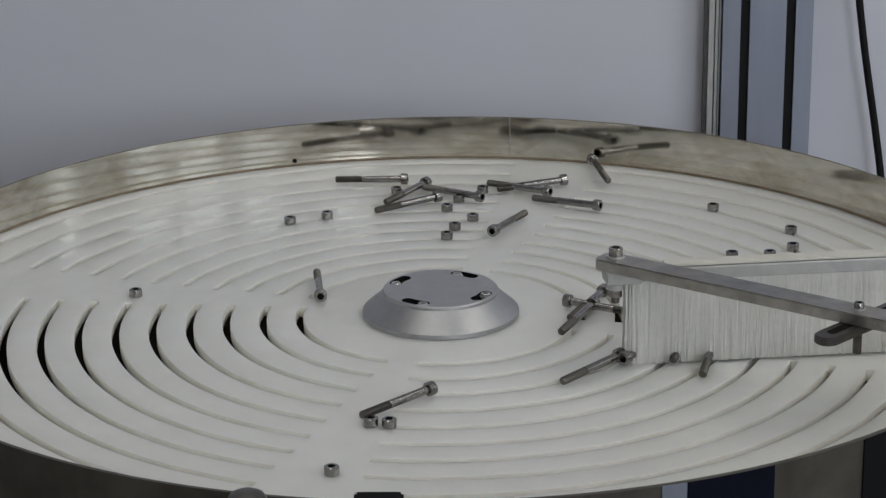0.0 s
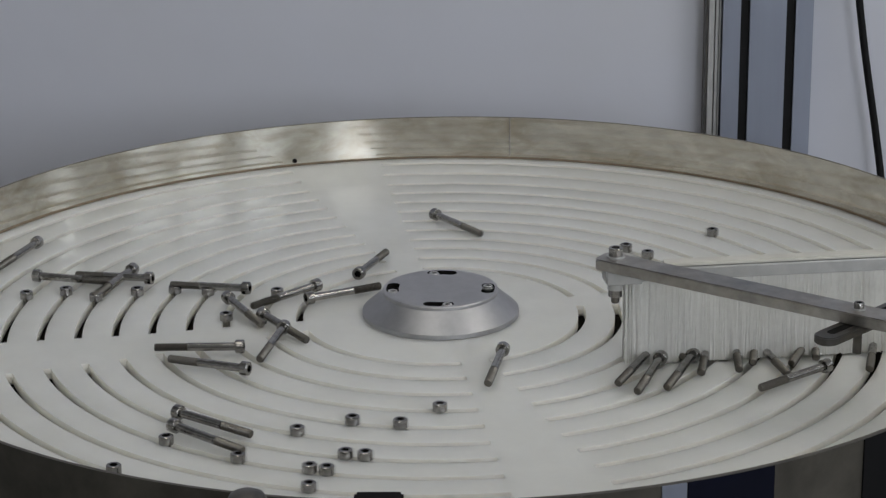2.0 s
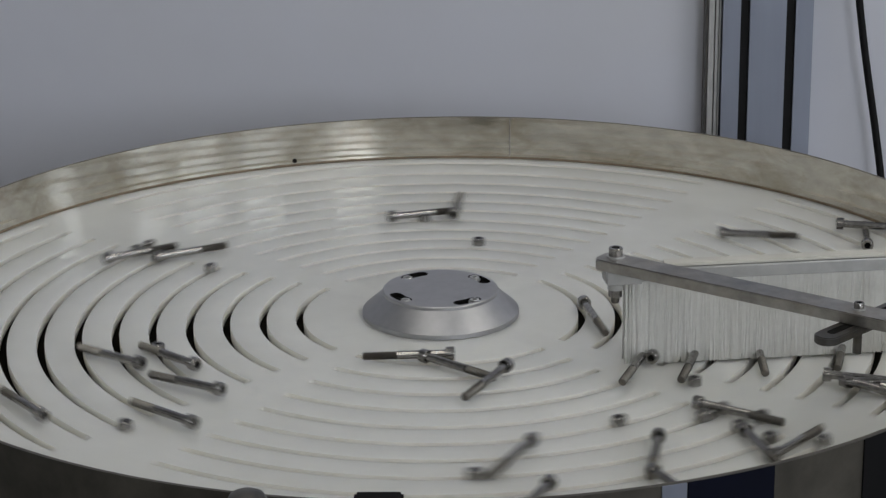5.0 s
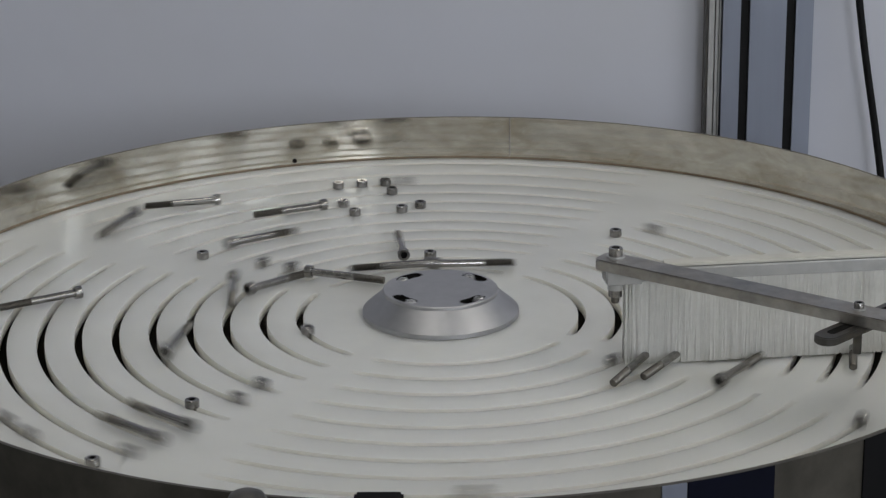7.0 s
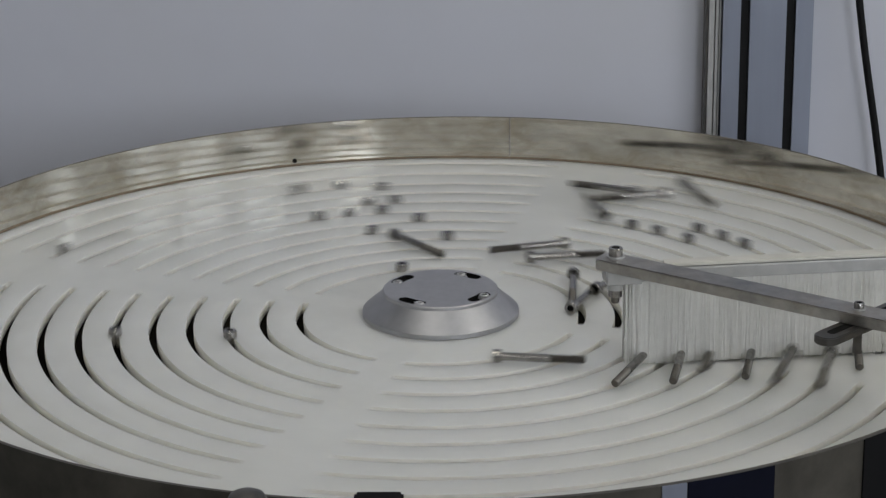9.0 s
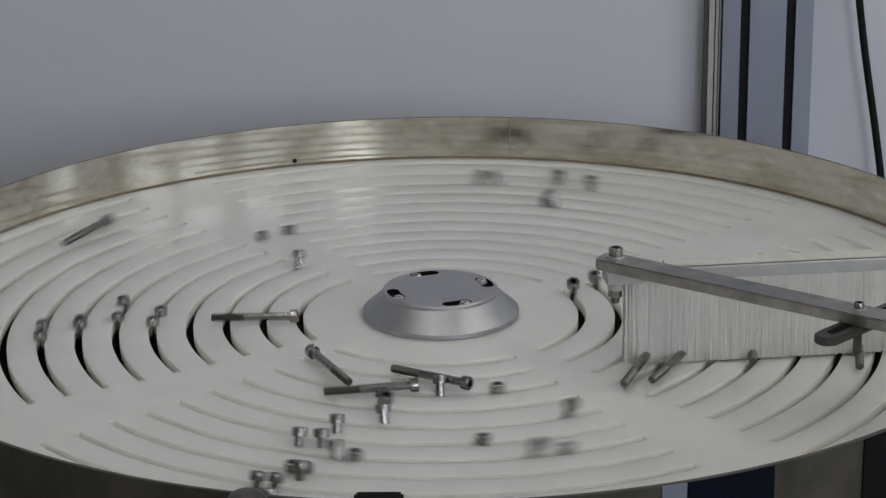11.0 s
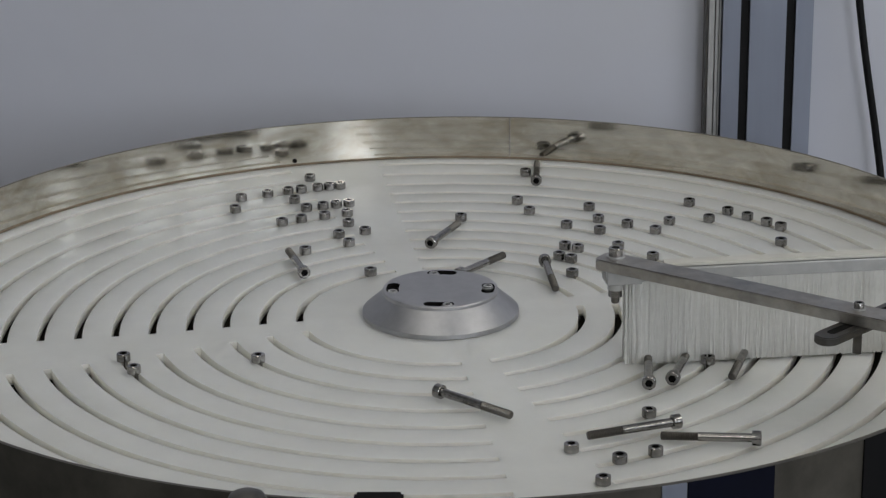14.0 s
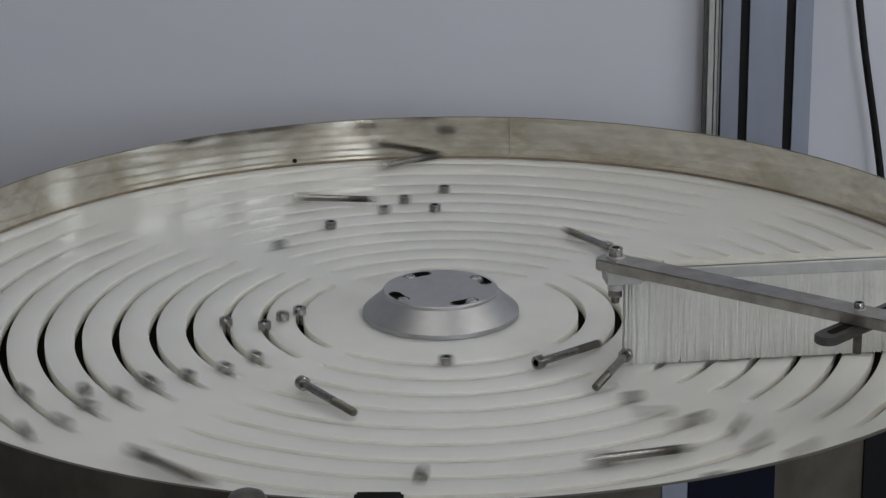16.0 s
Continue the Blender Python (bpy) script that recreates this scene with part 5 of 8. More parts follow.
    walk(screws[24], ride([(0, 295.6, 26.6, 272, 0), (0.3, 295.6, 26.6, 272, 0), (0.5, 295.6, 55.2, 272, 0), (1, 294.4, 118.9, 276, 0), (1.5, 297.6, 115.6, 414, 0), (2, 298.8, 114.0, 480, 0), (2.4, 298.1, 110.6, 468, 0), (2.7, 298.1, 110.6, 468, 0), (3, 296.9, 147.9, 470, 0), (3.5, 302.1, 223.1, 452, 0), (4, 296.1, 287.9, 462, 0), (6.5, 296.2, 588.7, 314, 0), (7, 285.4, 639.1, 324, 0), (7.4, 271.8, 635.9, 324, 1), (8.4, 271.8, 635.9, 324, 1), (8.5, 271.8, 642.1, 324, 1), (9, 271.8, 702.5, 324, 1), (11.3, 271.8, 1029.9, 324, 1), (11.5, 271.8, 1033.6, 324, 1), (12, 271.8, 1103.6, 324, 1), (12.1, 271.8, 1117.7, 324, 1), (12.5, 363.4, 1176.6, 377, 0), (12.9, 271.8, 1381.6, 377, 1), (13, 271.8, 1391.8, 377, 1), (13.1, 271.8, 1368.9, 377, 1), (13.3, 271.8, 1409.5, 377, 1), (13.4, 271.8, 1409.5, 377, 1), (14.4, 271.8, 1409.5, 377, 1), (14.5, 271.8, 1417.2, 377, 1), (15, 271.8, 1492.2, 377, 1), (15.1, 271.8, 1505.4, 377, 1), (15.4, 271.8, 1585.8, 377, 1), (15.5, 271.8, 1600.0, 377, 1), (15.6, 271.8, 1608.8, 377, 1), (15.9, 327.1, 1552.9, 377, 1), (16, 271.8, 1581.8, 377, 1)]))
    walk(screws[25], ride([(0, 195.0, 12.4, 14, 0), (0.3, 195.0, 12.4, 14, 0), (0.5, 194.8, 25.4, -1, 0), (1, 195.7, 124.0, -106, 0), (1.5, 183.8, 121.4, 70, 0), (2, 178.5, 122.5, 82, 0), (2.4, 172.6, 122.5, 73, 0), (2.7, 172.6, 122.5, 73, 0), (3, 171.5, 113.6, 91, 0), (3.5, 393.2, 459.4, -16, 0), (4, 393.2, 459.4, -16, 0), (6.4, 189.3, 500.7, -16, 1), (6.5, 189.3, 515.6, -16, 1), (7, 189.3, 580.7, -16, 1), (7.1, 189.3, 599.8, -16, 1), (7.3, 189.3, 631.1, -16, 1), (7.4, 189.3, 634.2, -16, 1), (8.4, 189.3, 634.2, -16, 1), (8.5, 189.3, 638.1, -16, 1), (9, 189.3, 721.1, -16, 1), (11.3, 216.8, 1032.0, -16, 1), (11.5, 216.8, 1039.1, -16, 1), (12, 216.8, 1116.5, -16, 1), (12.5, 205.4, 1216.8, -129, 0), (12.9, 211.3, 1207.0, -132, 0), (13, 211.3, 1217.2, -132, 0), (13.1, 211.3, 1194.3, -132, 0), (13.3, 212.1, 1216.5, -133, 0), (13.4, 212.1, 1216.5, -133, 0), (14.4, 212.1, 1216.5, -133, 0), (14.5, 205.9, 1214.9, -132, 0), (14.6, 205.9, 1229.9, -132, 0), (15, 352.2, 1527.9, -1, 0), (16, 352.2, 1527.9, -1, 0)]))
    walk(screws[26], ride([(0, 95.0, 283.9, 70, 0), (0.3, 95.0, 283.9, 70, 0), (0.5, 101.2, 308.6, 77, 0), (1, 101.0, 384.5, 63, 0), (1.5, 109.4, 458.5, 66, 0), (2, 105.8, 514.4, 36, 0), (2.4, 106.8, 512.0, 36, 1), (2.7, 106.8, 512.0, 36, 1), (3, 106.8, 562.1, 36, 1), (3.5, 106.8, 636.0, 36, 1), (4, 106.8, 697.3, 36, 1), (6.5, 110.8, 967.9, 142, 0), (7, 132.6, 1027.8, 158, 0), (7.4, 132.5, 1023.7, 71, 0), (8.4, 132.5, 1023.7, 71, 0), (8.5, 132.3, 1034.0, 60, 0), (9, 133.1, 1112.0, 44, 0), (9.1, 133.1, 1131.8, 44, 0), (11.3, 375.5, 1179.8, 7, 0), (11.5, 375.5, 1179.8, 7, 0), (12, 216.8, 1237.6, 7, 1), (12.1, 216.8, 1251.7, 7, 1), (12.5, 372.4, 1536.5, 5, 0), (12.9, 354.3, 1742.2, 5, 1), (13, 354.3, 1752.4, 5, 1), (13.1, 354.3, 1729.5, 5, 1), (13.3, 354.3, 1769.6, 5, 1), (13.4, 354.3, 1769.6, 5, 1), (14.4, 354.3, 1769.6, 5, 1), (14.5, 354.3, 1776.0, 5, 1), (15, 354.3, 1849.8, 5, 1), (15.1, 354.3, 1863.0, 5, 1), (15.4, 326.8, 1961.5, 5, 1), (15.5, 326.8, 1975.7, 5, 1), (16, 326.8, 2042.0, 5, 1)]))
    walk(screws[27], ride([(0, 166.1, 181.8, 45, 0), (0.3, 166.1, 181.8, 45, 0), (0.5, 166.7, 203.0, 41, 0), (1, 160.5, 278.3, 24, 0), (1.5, 159.9, 357.7, 13, 0), (1.6, 159.9, 359.1, 13, 0), (2, 188.4, 462.4, 87, 0), (2.4, 188.4, 465.4, 84, 0), (3, 188.4, 465.4, 84, 0), (3.5, 402.1, 819.2, -29, 0), (4, 402.1, 819.2, -29, 0), (6.4, 216.8, 863.0, -29, 1), (6.5, 216.8, 877.9, -29, 1), (7, 215.0, 966.5, 123, 0), (7.1, 215.0, 985.6, 123, 0), (7.3, 202.4, 993.1, 153, 0), (7.4, 202.4, 996.2, 153, 0), (8.4, 202.4, 996.2, 153, 0), (8.5, 195.8, 1001.1, 151, 0), (9, 186.7, 1067.5, 152, 0), (9.1, 186.7, 1087.3, 152, 0), (11.2, 189.3, 1289.7, 152, 1), (11.3, 189.3, 1302.1, 152, 1), (11.5, 189.3, 1303.1, 152, 1), (12, 189.3, 1378.0, 152, 1), (12.5, 189.3, 1452.5, 152, 1), (12.6, 189.3, 1457.8, 152, 1), (13, 370.5, 1533.1, 2, 0), (13.3, 244.3, 1803.4, 2, 1), (13.5, 247.8, 1807.7, 2, 1), (13.9, 244.3, 1803.4, 2, 1), (14.4, 244.3, 1803.4, 2, 1), (14.5, 244.3, 1811.6, 2, 1), (14.6, 244.3, 1826.6, 2, 1), (15, 361.2, 1887.9, -14, 0), (16, 361.2, 1887.9, -14, 0)]))
    walk(screws[28], ride([(0, 415.0, 18.9, 151, 0), (0.3, 415.0, 18.9, 151, 0), (0.5, 415.0, 47.5, 151, 0), (1, 390.7, 125.4, 121, 0), (1.1, 390.7, 140.4, 121, 0), (1.5, 354.5, 456.8, -16, 0), (2, 237.7, 462.0, 87, 0), (2.4, 237.6, 461.3, 88, 0), (3, 237.6, 461.3, 88, 0), (3.5, 247.8, 543.2, 248, 0), (4, 244.3, 605.2, 248, 1), (6.5, 244.3, 875.1, 248, 1), (7, 244.3, 943.7, 248, 1), (7.5, 240.2, 909.9, 248, 1), (7.8, 241.8, 912.0, 248, 1), (8.4, 241.8, 912.0, 248, 1), (8.5, 244.3, 918.1, 248, 1), (8.6, 244.3, 936.7, 248, 1), (9, 370.2, 1168.0, 385, 0), (13, 370.2, 1168.0, 385, 0), (13.3, 161.8, 1480.0, 385, 1), (13.4, 161.8, 1479.9, 385, 1), (14.4, 161.8, 1479.9, 385, 1), (14.5, 161.8, 1488.8, 385, 1), (14.6, 161.8, 1503.8, 385, 1), (14.9, 152.7, 1593.6, 263, 0), (15, 152.7, 1604.6, 263, 0), (15.5, 161.8, 1675.6, 263, 1), (15.6, 161.8, 1684.4, 263, 1), (15.9, 162.5, 1688.5, 263, 1), (16, 161.8, 1702.7, 263, 1)]))
    walk(screws[29], ride([(0, 165.6, 129.0, 94, 0), (0.3, 165.6, 129.0, 94, 0), (0.5, 166.8, 148.9, 94, 0), (1, 168.4, 223.3, 87, 0), (1.5, 157.8, 298.9, 71, 0), (1.6, 157.8, 300.3, 71, 0), (2, 371.3, 454.8, -18, 0), (2.3, 326.8, 581.0, -18, 1), (2.4, 326.8, 581.0, -18, 1), (2.7, 326.8, 581.0, -18, 1), (2.8, 326.8, 604.2, -18, 1), (3, 370.2, 808.0, -23, 0), (16, 370.2, 808.0, -23, 0)]))
    walk(screws[30], ride([(0, 172.8, 130.1, 265, 0), (0.3, 172.8, 130.1, 265, 0), (0.5, 178.4, 136.9, 245, 0), (0.6, 178.4, 149.5, 245, 0), (1, 384.4, 459.6, 358, 0), (1.4, 326.8, 476.9, 358, 1), (1.5, 326.8, 488.9, 358, 1), (2, 326.8, 554.1, 358, 1), (2.1, 326.8, 530.3, 358, 1), (2.3, 326.8, 577.8, 358, 1), (2.4, 326.8, 577.7, 358, 1), (2.7, 326.8, 577.7, 358, 1), (3, 326.8, 603.7, 358, 1), (3.5, 354.3, 676.7, 358, 1), (4, 354.3, 742.3, 358, 1), (6.5, 354.3, 1015.0, 358, 1), (7, 354.3, 1067.9, 358, 1), (7.5, 355.6, 1045.2, 358, 1), (7.8, 355.9, 1031.9, 358, 1), (8.4, 355.9, 1031.9, 358, 1), (8.5, 354.3, 1039.0, 358, 1), (9, 354.4, 1113.2, 227, 0), (11.3, 367.3, 1428.7, 262, 0), (11.5, 370.2, 1445.9, 263, 0), (11.6, 370.2, 1462.1, 263, 0), (12, 402.1, 1539.2, 329, 0), (12.4, 381.8, 1758.8, 329, 1), (12.5, 381.8, 1771.9, 329, 1), (13, 381.8, 1835.2, 329, 1), (13.4, 381.8, 1811.0, 329, 1), (14.4, 381.8, 1811.0, 329, 1), (14.5, 381.8, 1813.7, 329, 1), (14.6, 381.8, 1828.7, 329, 1), (15, 370.2, 1888.0, 383, 0), (16, 370.2, 1888.0, 383, 0)]))
    walk(screws[31], ride([(0, 129.5, 74.8, 132, 0), (0.3, 129.5, 74.8, 132, 0), (0.5, 130.1, 94.8, 141, 0), (0.6, 130.1, 107.4, 141, 0), (0.9, 138.3, 119.9, 127, 0), (1, 138.3, 137.4, 127, 0), (1.5, 135.1, 218.8, 230, 0), (2, 133.9, 263.8, 241, 0), (2.1, 133.9, 240.0, 241, 0), (2.3, 135.0, 268.6, 261, 0), (2.4, 135.0, 268.6, 261, 0), (2.7, 135.0, 268.6, 261, 0), (3, 130.8, 312.0, 256, 0), (3.5, 132.7, 391.3, 250, 0), (4, 109.8, 466.2, 320, 0), (4.1, 109.8, 478.2, 320, 0), (6.4, 101.2, 644.1, 275, 0), (6.5, 101.2, 659.0, 275, 0), (7, 102.1, 714.1, 271, 0), (7.1, 102.1, 733.2, 271, 0), (7.3, 100.0, 725.8, 282, 0), (7.4, 100.0, 728.9, 282, 0), (8.4, 100.0, 728.9, 282, 0), (8.5, 98.7, 737.0, 274, 0), (9, 98.9, 813.0, 289, 0), (9.1, 98.9, 832.8, 289, 0), (11.3, 384.4, 819.6, 354, 0), (11.5, 384.4, 819.6, 354, 0), (12, 271.8, 878.8, 354, 1), (12.5, 271.8, 955.6, 354, 1), (13, 271.8, 1027.7, 354, 1), (13.1, 271.8, 1004.8, 354, 1), (13.3, 271.8, 1057.8, 354, 1), (13.4, 271.8, 1057.8, 354, 1), (14.4, 271.8, 1057.8, 354, 1), (14.5, 271.8, 1066.9, 354, 1), (14.6, 271.8, 1081.9, 354, 1), (14.9, 271.8, 1099.5, 354, 1), (15, 271.8, 1110.5, 354, 1), (15.1, 271.8, 1123.7, 354, 1), (15.5, 400.5, 1177.6, 350, 0), (16, 400.5, 1177.6, 350, 0)]))
    walk(screws[32], ride([(0, 115.2, 88.9, 116, 0), (0.3, 115.2, 88.9, 116, 0), (0.5, 112.2, 108.3, 114, 0), (1, 113.5, 186.5, 106, 0), (1.5, 107.9, 260.5, 98, 0), (2, 99.6, 319.3, 59, 0), (2.1, 99.6, 295.5, 59, 0), (2.3, 144.8, 340.9, -7, 0), (2.4, 144.8, 340.9, -7, 0), (2.7, 144.8, 340.9, -7, 0), (3, 167.7, 395.0, -57, 0), (3.1, 167.7, 408.8, -57, 0), (3.5, 356.0, 458.6, 8, 0), (4, 356.0, 458.6, 8, 0), (6.4, 271.8, 503.6, 8, 1), (6.5, 271.8, 518.5, 8, 1), (6.6, 271.8, 530.0, 8, 1), (7, 397.5, 812.9, 15, 0), (7.3, 189.3, 1088.4, 15, 1), (7.4, 189.3, 1091.5, 15, 1), (8.4, 189.3, 1091.5, 15, 1), (8.5, 189.3, 1099.4, 15, 1), (8.6, 189.3, 1118.0, 15, 1), (9, 379.2, 1168.0, 12, 0), (13, 379.2, 1168.0, 12, 0), (13.3, 133.1, 1478.1, 136, 0), (13.5, 134.1, 1477.4, 137, 0), (13.9, 133.1, 1478.0, 136, 0), (14.4, 133.1, 1478.0, 136, 0), (14.5, 141.3, 1484.5, 137, 0), (15, 144.4, 1558.8, 136, 0), (15.5, 134.3, 1639.2, 136, 1), (15.9, 135.1, 1679.7, 136, 1), (16, 134.3, 1696.9, 136, 1)]))
    walk(screws[33], ride([(0, 96.7, 84.4, 31, 0), (0.3, 96.7, 84.4, 31, 0), (0.5, 96.7, 112.9, 31, 0), (0.6, 96.7, 125.5, 31, 0), (0.9, 104.5, 127.6, 137, 0), (1, 104.5, 145.1, 137, 0), (1.5, 103.7, 218.1, 141, 0), (2, 102.3, 280.8, 137, 0), (2.4, 105.3, 271.0, 112, 0), (2.7, 105.3, 271.0, 112, 0), (3, 97.3, 314.8, 108, 0), (3.5, 100.6, 390.6, 107, 0), (4, 106.2, 450.2, 107, 0), (4.1, 106.2, 462.2, 107, 0), (6.4, 96.1, 642.8, 78, 0), (6.5, 96.1, 657.7, 78, 0), (7, 99.3, 717.5, 84, 0), (7.1, 99.3, 736.6, 84, 0), (7.3, 79.5, 772.1, -29, 0), (7.5, 66.6, 773.1, -25, 0), (7.8, 99.4, 795.6, -62, 0), (8.4, 99.4, 795.6, -62, 0), (8.5, 107.9, 811.2, -74, 0), (9, 114.9, 878.9, -66, 0), (11.3, 106.8, 1189.9, -66, 1), (11.5, 106.8, 1206.0, -66, 1), (12, 106.8, 1280.1, -66, 1), (12.5, 106.8, 1353.3, -66, 1), (13, 106.8, 1400.8, -66, 1), (13.1, 106.8, 1377.9, -66, 1), (13.3, 106.8, 1408.0, -66, 1), (13.4, 106.8, 1408.0, -66, 1), (14.4, 106.8, 1408.0, -66, 1), (14.5, 106.8, 1417.1, -66, 1), (15, 106.8, 1489.9, -66, 1), (15.5, 106.8, 1564.2, -66, 1), (15.9, 108.2, 1598.6, -66, 1), (16, 106.8, 1617.2, -66, 1)]))
    walk(screws[34], ride([(0, 211.4, 109.7, 83, 0), (0.3, 211.4, 109.7, 83, 0), (0.5, 220.4, 113.5, 93, 0), (1, 209.4, 117.3, 125, 0), (1.5, 196.2, 116.5, 81, 0), (2, 206.5, 118.6, 83, 0), (2.4, 208.2, 118.4, 85, 0), (2.7, 208.2, 118.4, 85, 0), (3, 208.2, 119.9, 87, 0), (3.5, 207.3, 119.8, 97, 0), (4, 206.1, 119.5, 92, 0), (6.5, 207.9, 406.3, 57, 0), (7, 161.8, 489.9, 57, 1), (7.1, 161.8, 509.0, 57, 1), (7.3, 161.8, 528.8, 57, 1), (7.5, 160.3, 540.5, 57, 1), (7.8, 162.2, 534.4, 57, 1), (8.4, 162.2, 534.4, 57, 1), (8.5, 161.8, 543.1, 57, 1), (9, 161.8, 613.3, 57, 1), (11.3, 161.8, 924.8, 57, 1), (11.5, 161.8, 947.4, 57, 1), (12, 161.8, 1022.2, 57, 1), (12.5, 161.8, 1097.6, 57, 1), (12.6, 161.8, 1102.9, 57, 1), (12.9, 153.2, 1193.6, -119, 0), (13, 153.2, 1203.8, -119, 0), (13.1, 153.2, 1180.9, -119, 0), (13.3, 169.7, 1259.7, -51, 0), (13.4, 169.7, 1259.7, -51, 0), (14.4, 169.7, 1259.7, -51, 0), (14.5, 170.3, 1270.3, -61, 0), (15, 192.9, 1344.5, -55, 0), (15.5, 190.3, 1419.7, -49, 0), (15.9, 203.2, 1461.8, -68, 0), (16, 198.9, 1482.7, -73, 0)]))
    walk(screws[35], ride([(0, 191.7, 104.7, 93, 0), (0.3, 191.7, 104.7, 93, 0), (0.5, 191.7, 108.8, 94, 0), (0.9, 189.1, 125.0, 123, 0), (1, 189.1, 142.5, 123, 0), (1.5, 173.5, 205.2, 36, 0), (2, 189.3, 286.2, 36, 1), (2.1, 189.3, 262.4, 36, 1), (2.3, 189.3, 299.7, 36, 1), (2.4, 189.3, 299.7, 36, 1), (2.7, 189.3, 299.7, 36, 1), (3, 189.3, 332.9, 36, 1), (3.5, 176.2, 430.2, 162, 0), (3.6, 176.2, 446.3, 162, 0), (4, 372.4, 456.5, 7, 0), (6.5, 372.4, 456.5, 7, 0), (6.9, 347.8, 653.7, -65, 0), (7, 347.8, 685.2, -65, 0), (7.5, 351.6, 689.6, -65, 1), (7.8, 353.8, 676.5, -65, 1), (8.4, 353.8, 676.5, -65, 1), (8.5, 354.3, 681.5, -65, 1), (8.6, 354.3, 700.1, -65, 1), (8.9, 354.3, 685.8, -65, 1), (9, 354.3, 698.5, -65, 1), (9.1, 354.3, 718.3, -65, 1), (11.2, 354.3, 930.2, -65, 1), (11.3, 354.3, 942.7, -65, 1), (11.5, 354.3, 948.0, -65, 1), (12, 354.3, 1015.2, -65, 1), (12.5, 354.3, 1090.7, -65, 1), (13, 354.3, 1141.9, -65, 1), (13.5, 352.4, 1133.8, -65, 1), (13.9, 354.3, 1133.2, -65, 1), (14.4, 354.3, 1133.2, -65, 1), (14.5, 354.3, 1120.7, -65, 1), (14.6, 354.3, 1135.7, -65, 1), (15, 379.2, 1168.0, 10, 0), (16, 379.2, 1168.0, 10, 0)]))
    walk(screws[36], ride([(0, 359.9, 102.0, 323, 0), (0.5, 359.9, 102.0, 323, 0), (0.9, 121.5, 116.3, 447, 0), (1, 121.5, 133.8, 447, 0), (1.5, 126.2, 201.8, 392, 0), (2, 134.3, 288.9, 392, 1), (2.1, 134.3, 265.1, 392, 1), (2.3, 134.3, 304.1, 392, 1), (2.4, 134.3, 304.0, 392, 1), (2.7, 134.3, 304.0, 392, 1), (2.8, 134.3, 327.2, 392, 1), (3, 379.2, 448.0, 374, 0), (13, 379.2, 448.0, 374, 0), (13.3, 299.3, 759.8, 374, 1), (13.5, 299.7, 760.1, 374, 1), (13.9, 299.3, 759.8, 374, 1), (14.4, 299.3, 759.8, 374, 1), (14.5, 299.3, 766.6, 374, 1), (14.6, 299.3, 781.6, 374, 1), (15, 388.2, 808.1, 357, 0), (16, 388.2, 808.1, 357, 0)]))
    walk(screws[37], ride([(0, 368.7, 101.7, 0, 0), (0.5, 368.7, 101.7, 0, 0), (0.9, 143.6, 85.8, 120, 0), (1, 143.6, 103.3, 120, 0), (1.5, 132.8, 174.7, 57, 0), (2, 185.3, 227.4, 67, 0), (2.4, 171.9, 224.1, -80, 0), (2.7, 171.9, 224.1, -80, 0), (3, 189.3, 257.1, -80, 1), (3.5, 183.0, 335.6, -103, 0), (4, 192.2, 401.3, -109, 0), (4.1, 192.2, 413.3, -109, 0), (6.4, 176.0, 590.8, -107, 0), (6.5, 176.0, 605.7, -107, 0), (7, 179.8, 654.4, -118, 0), (7.1, 179.8, 673.5, -118, 0), (7.3, 180.5, 667.3, -150, 0), (7.4, 180.5, 670.4, -150, 0), (8.4, 180.5, 670.4, -150, 0), (8.5, 183.6, 680.1, -144, 0), (9, 183.5, 753.0, -133, 0), (11.3, 161.8, 1076.9, -133, 1), (11.5, 161.8, 1087.9, -133, 1), (11.6, 161.8, 1104.1, -133, 1), (11.9, 189.3, 1224.0, -133, 1), (12, 189.3, 1238.2, -133, 1), (12.1, 189.3, 1252.3, -133, 1), (12.5, 381.3, 1536.3, -8, 0), (12.9, 189.3, 1745.0, -8, 1), (13, 189.3, 1755.2, -8, 1), (13.1, 189.3, 1732.3, -8, 1), (13.3, 189.3, 1763.5, -8, 1), (13.4, 189.3, 1763.5, -8, 1), (14.4, 189.3, 1763.5, -8, 1), (14.5, 189.3, 1771.4, -8, 1), (15, 189.3, 1838.5, -8, 1), (15.1, 189.3, 1851.7, -8, 1), (15.4, 189.3, 1948.4, -8, 1), (15.5, 189.3, 1962.6, -8, 1), (15.9, 187.8, 2009.2, -8, 1), (16, 189.3, 2033.3, -8, 1)]))
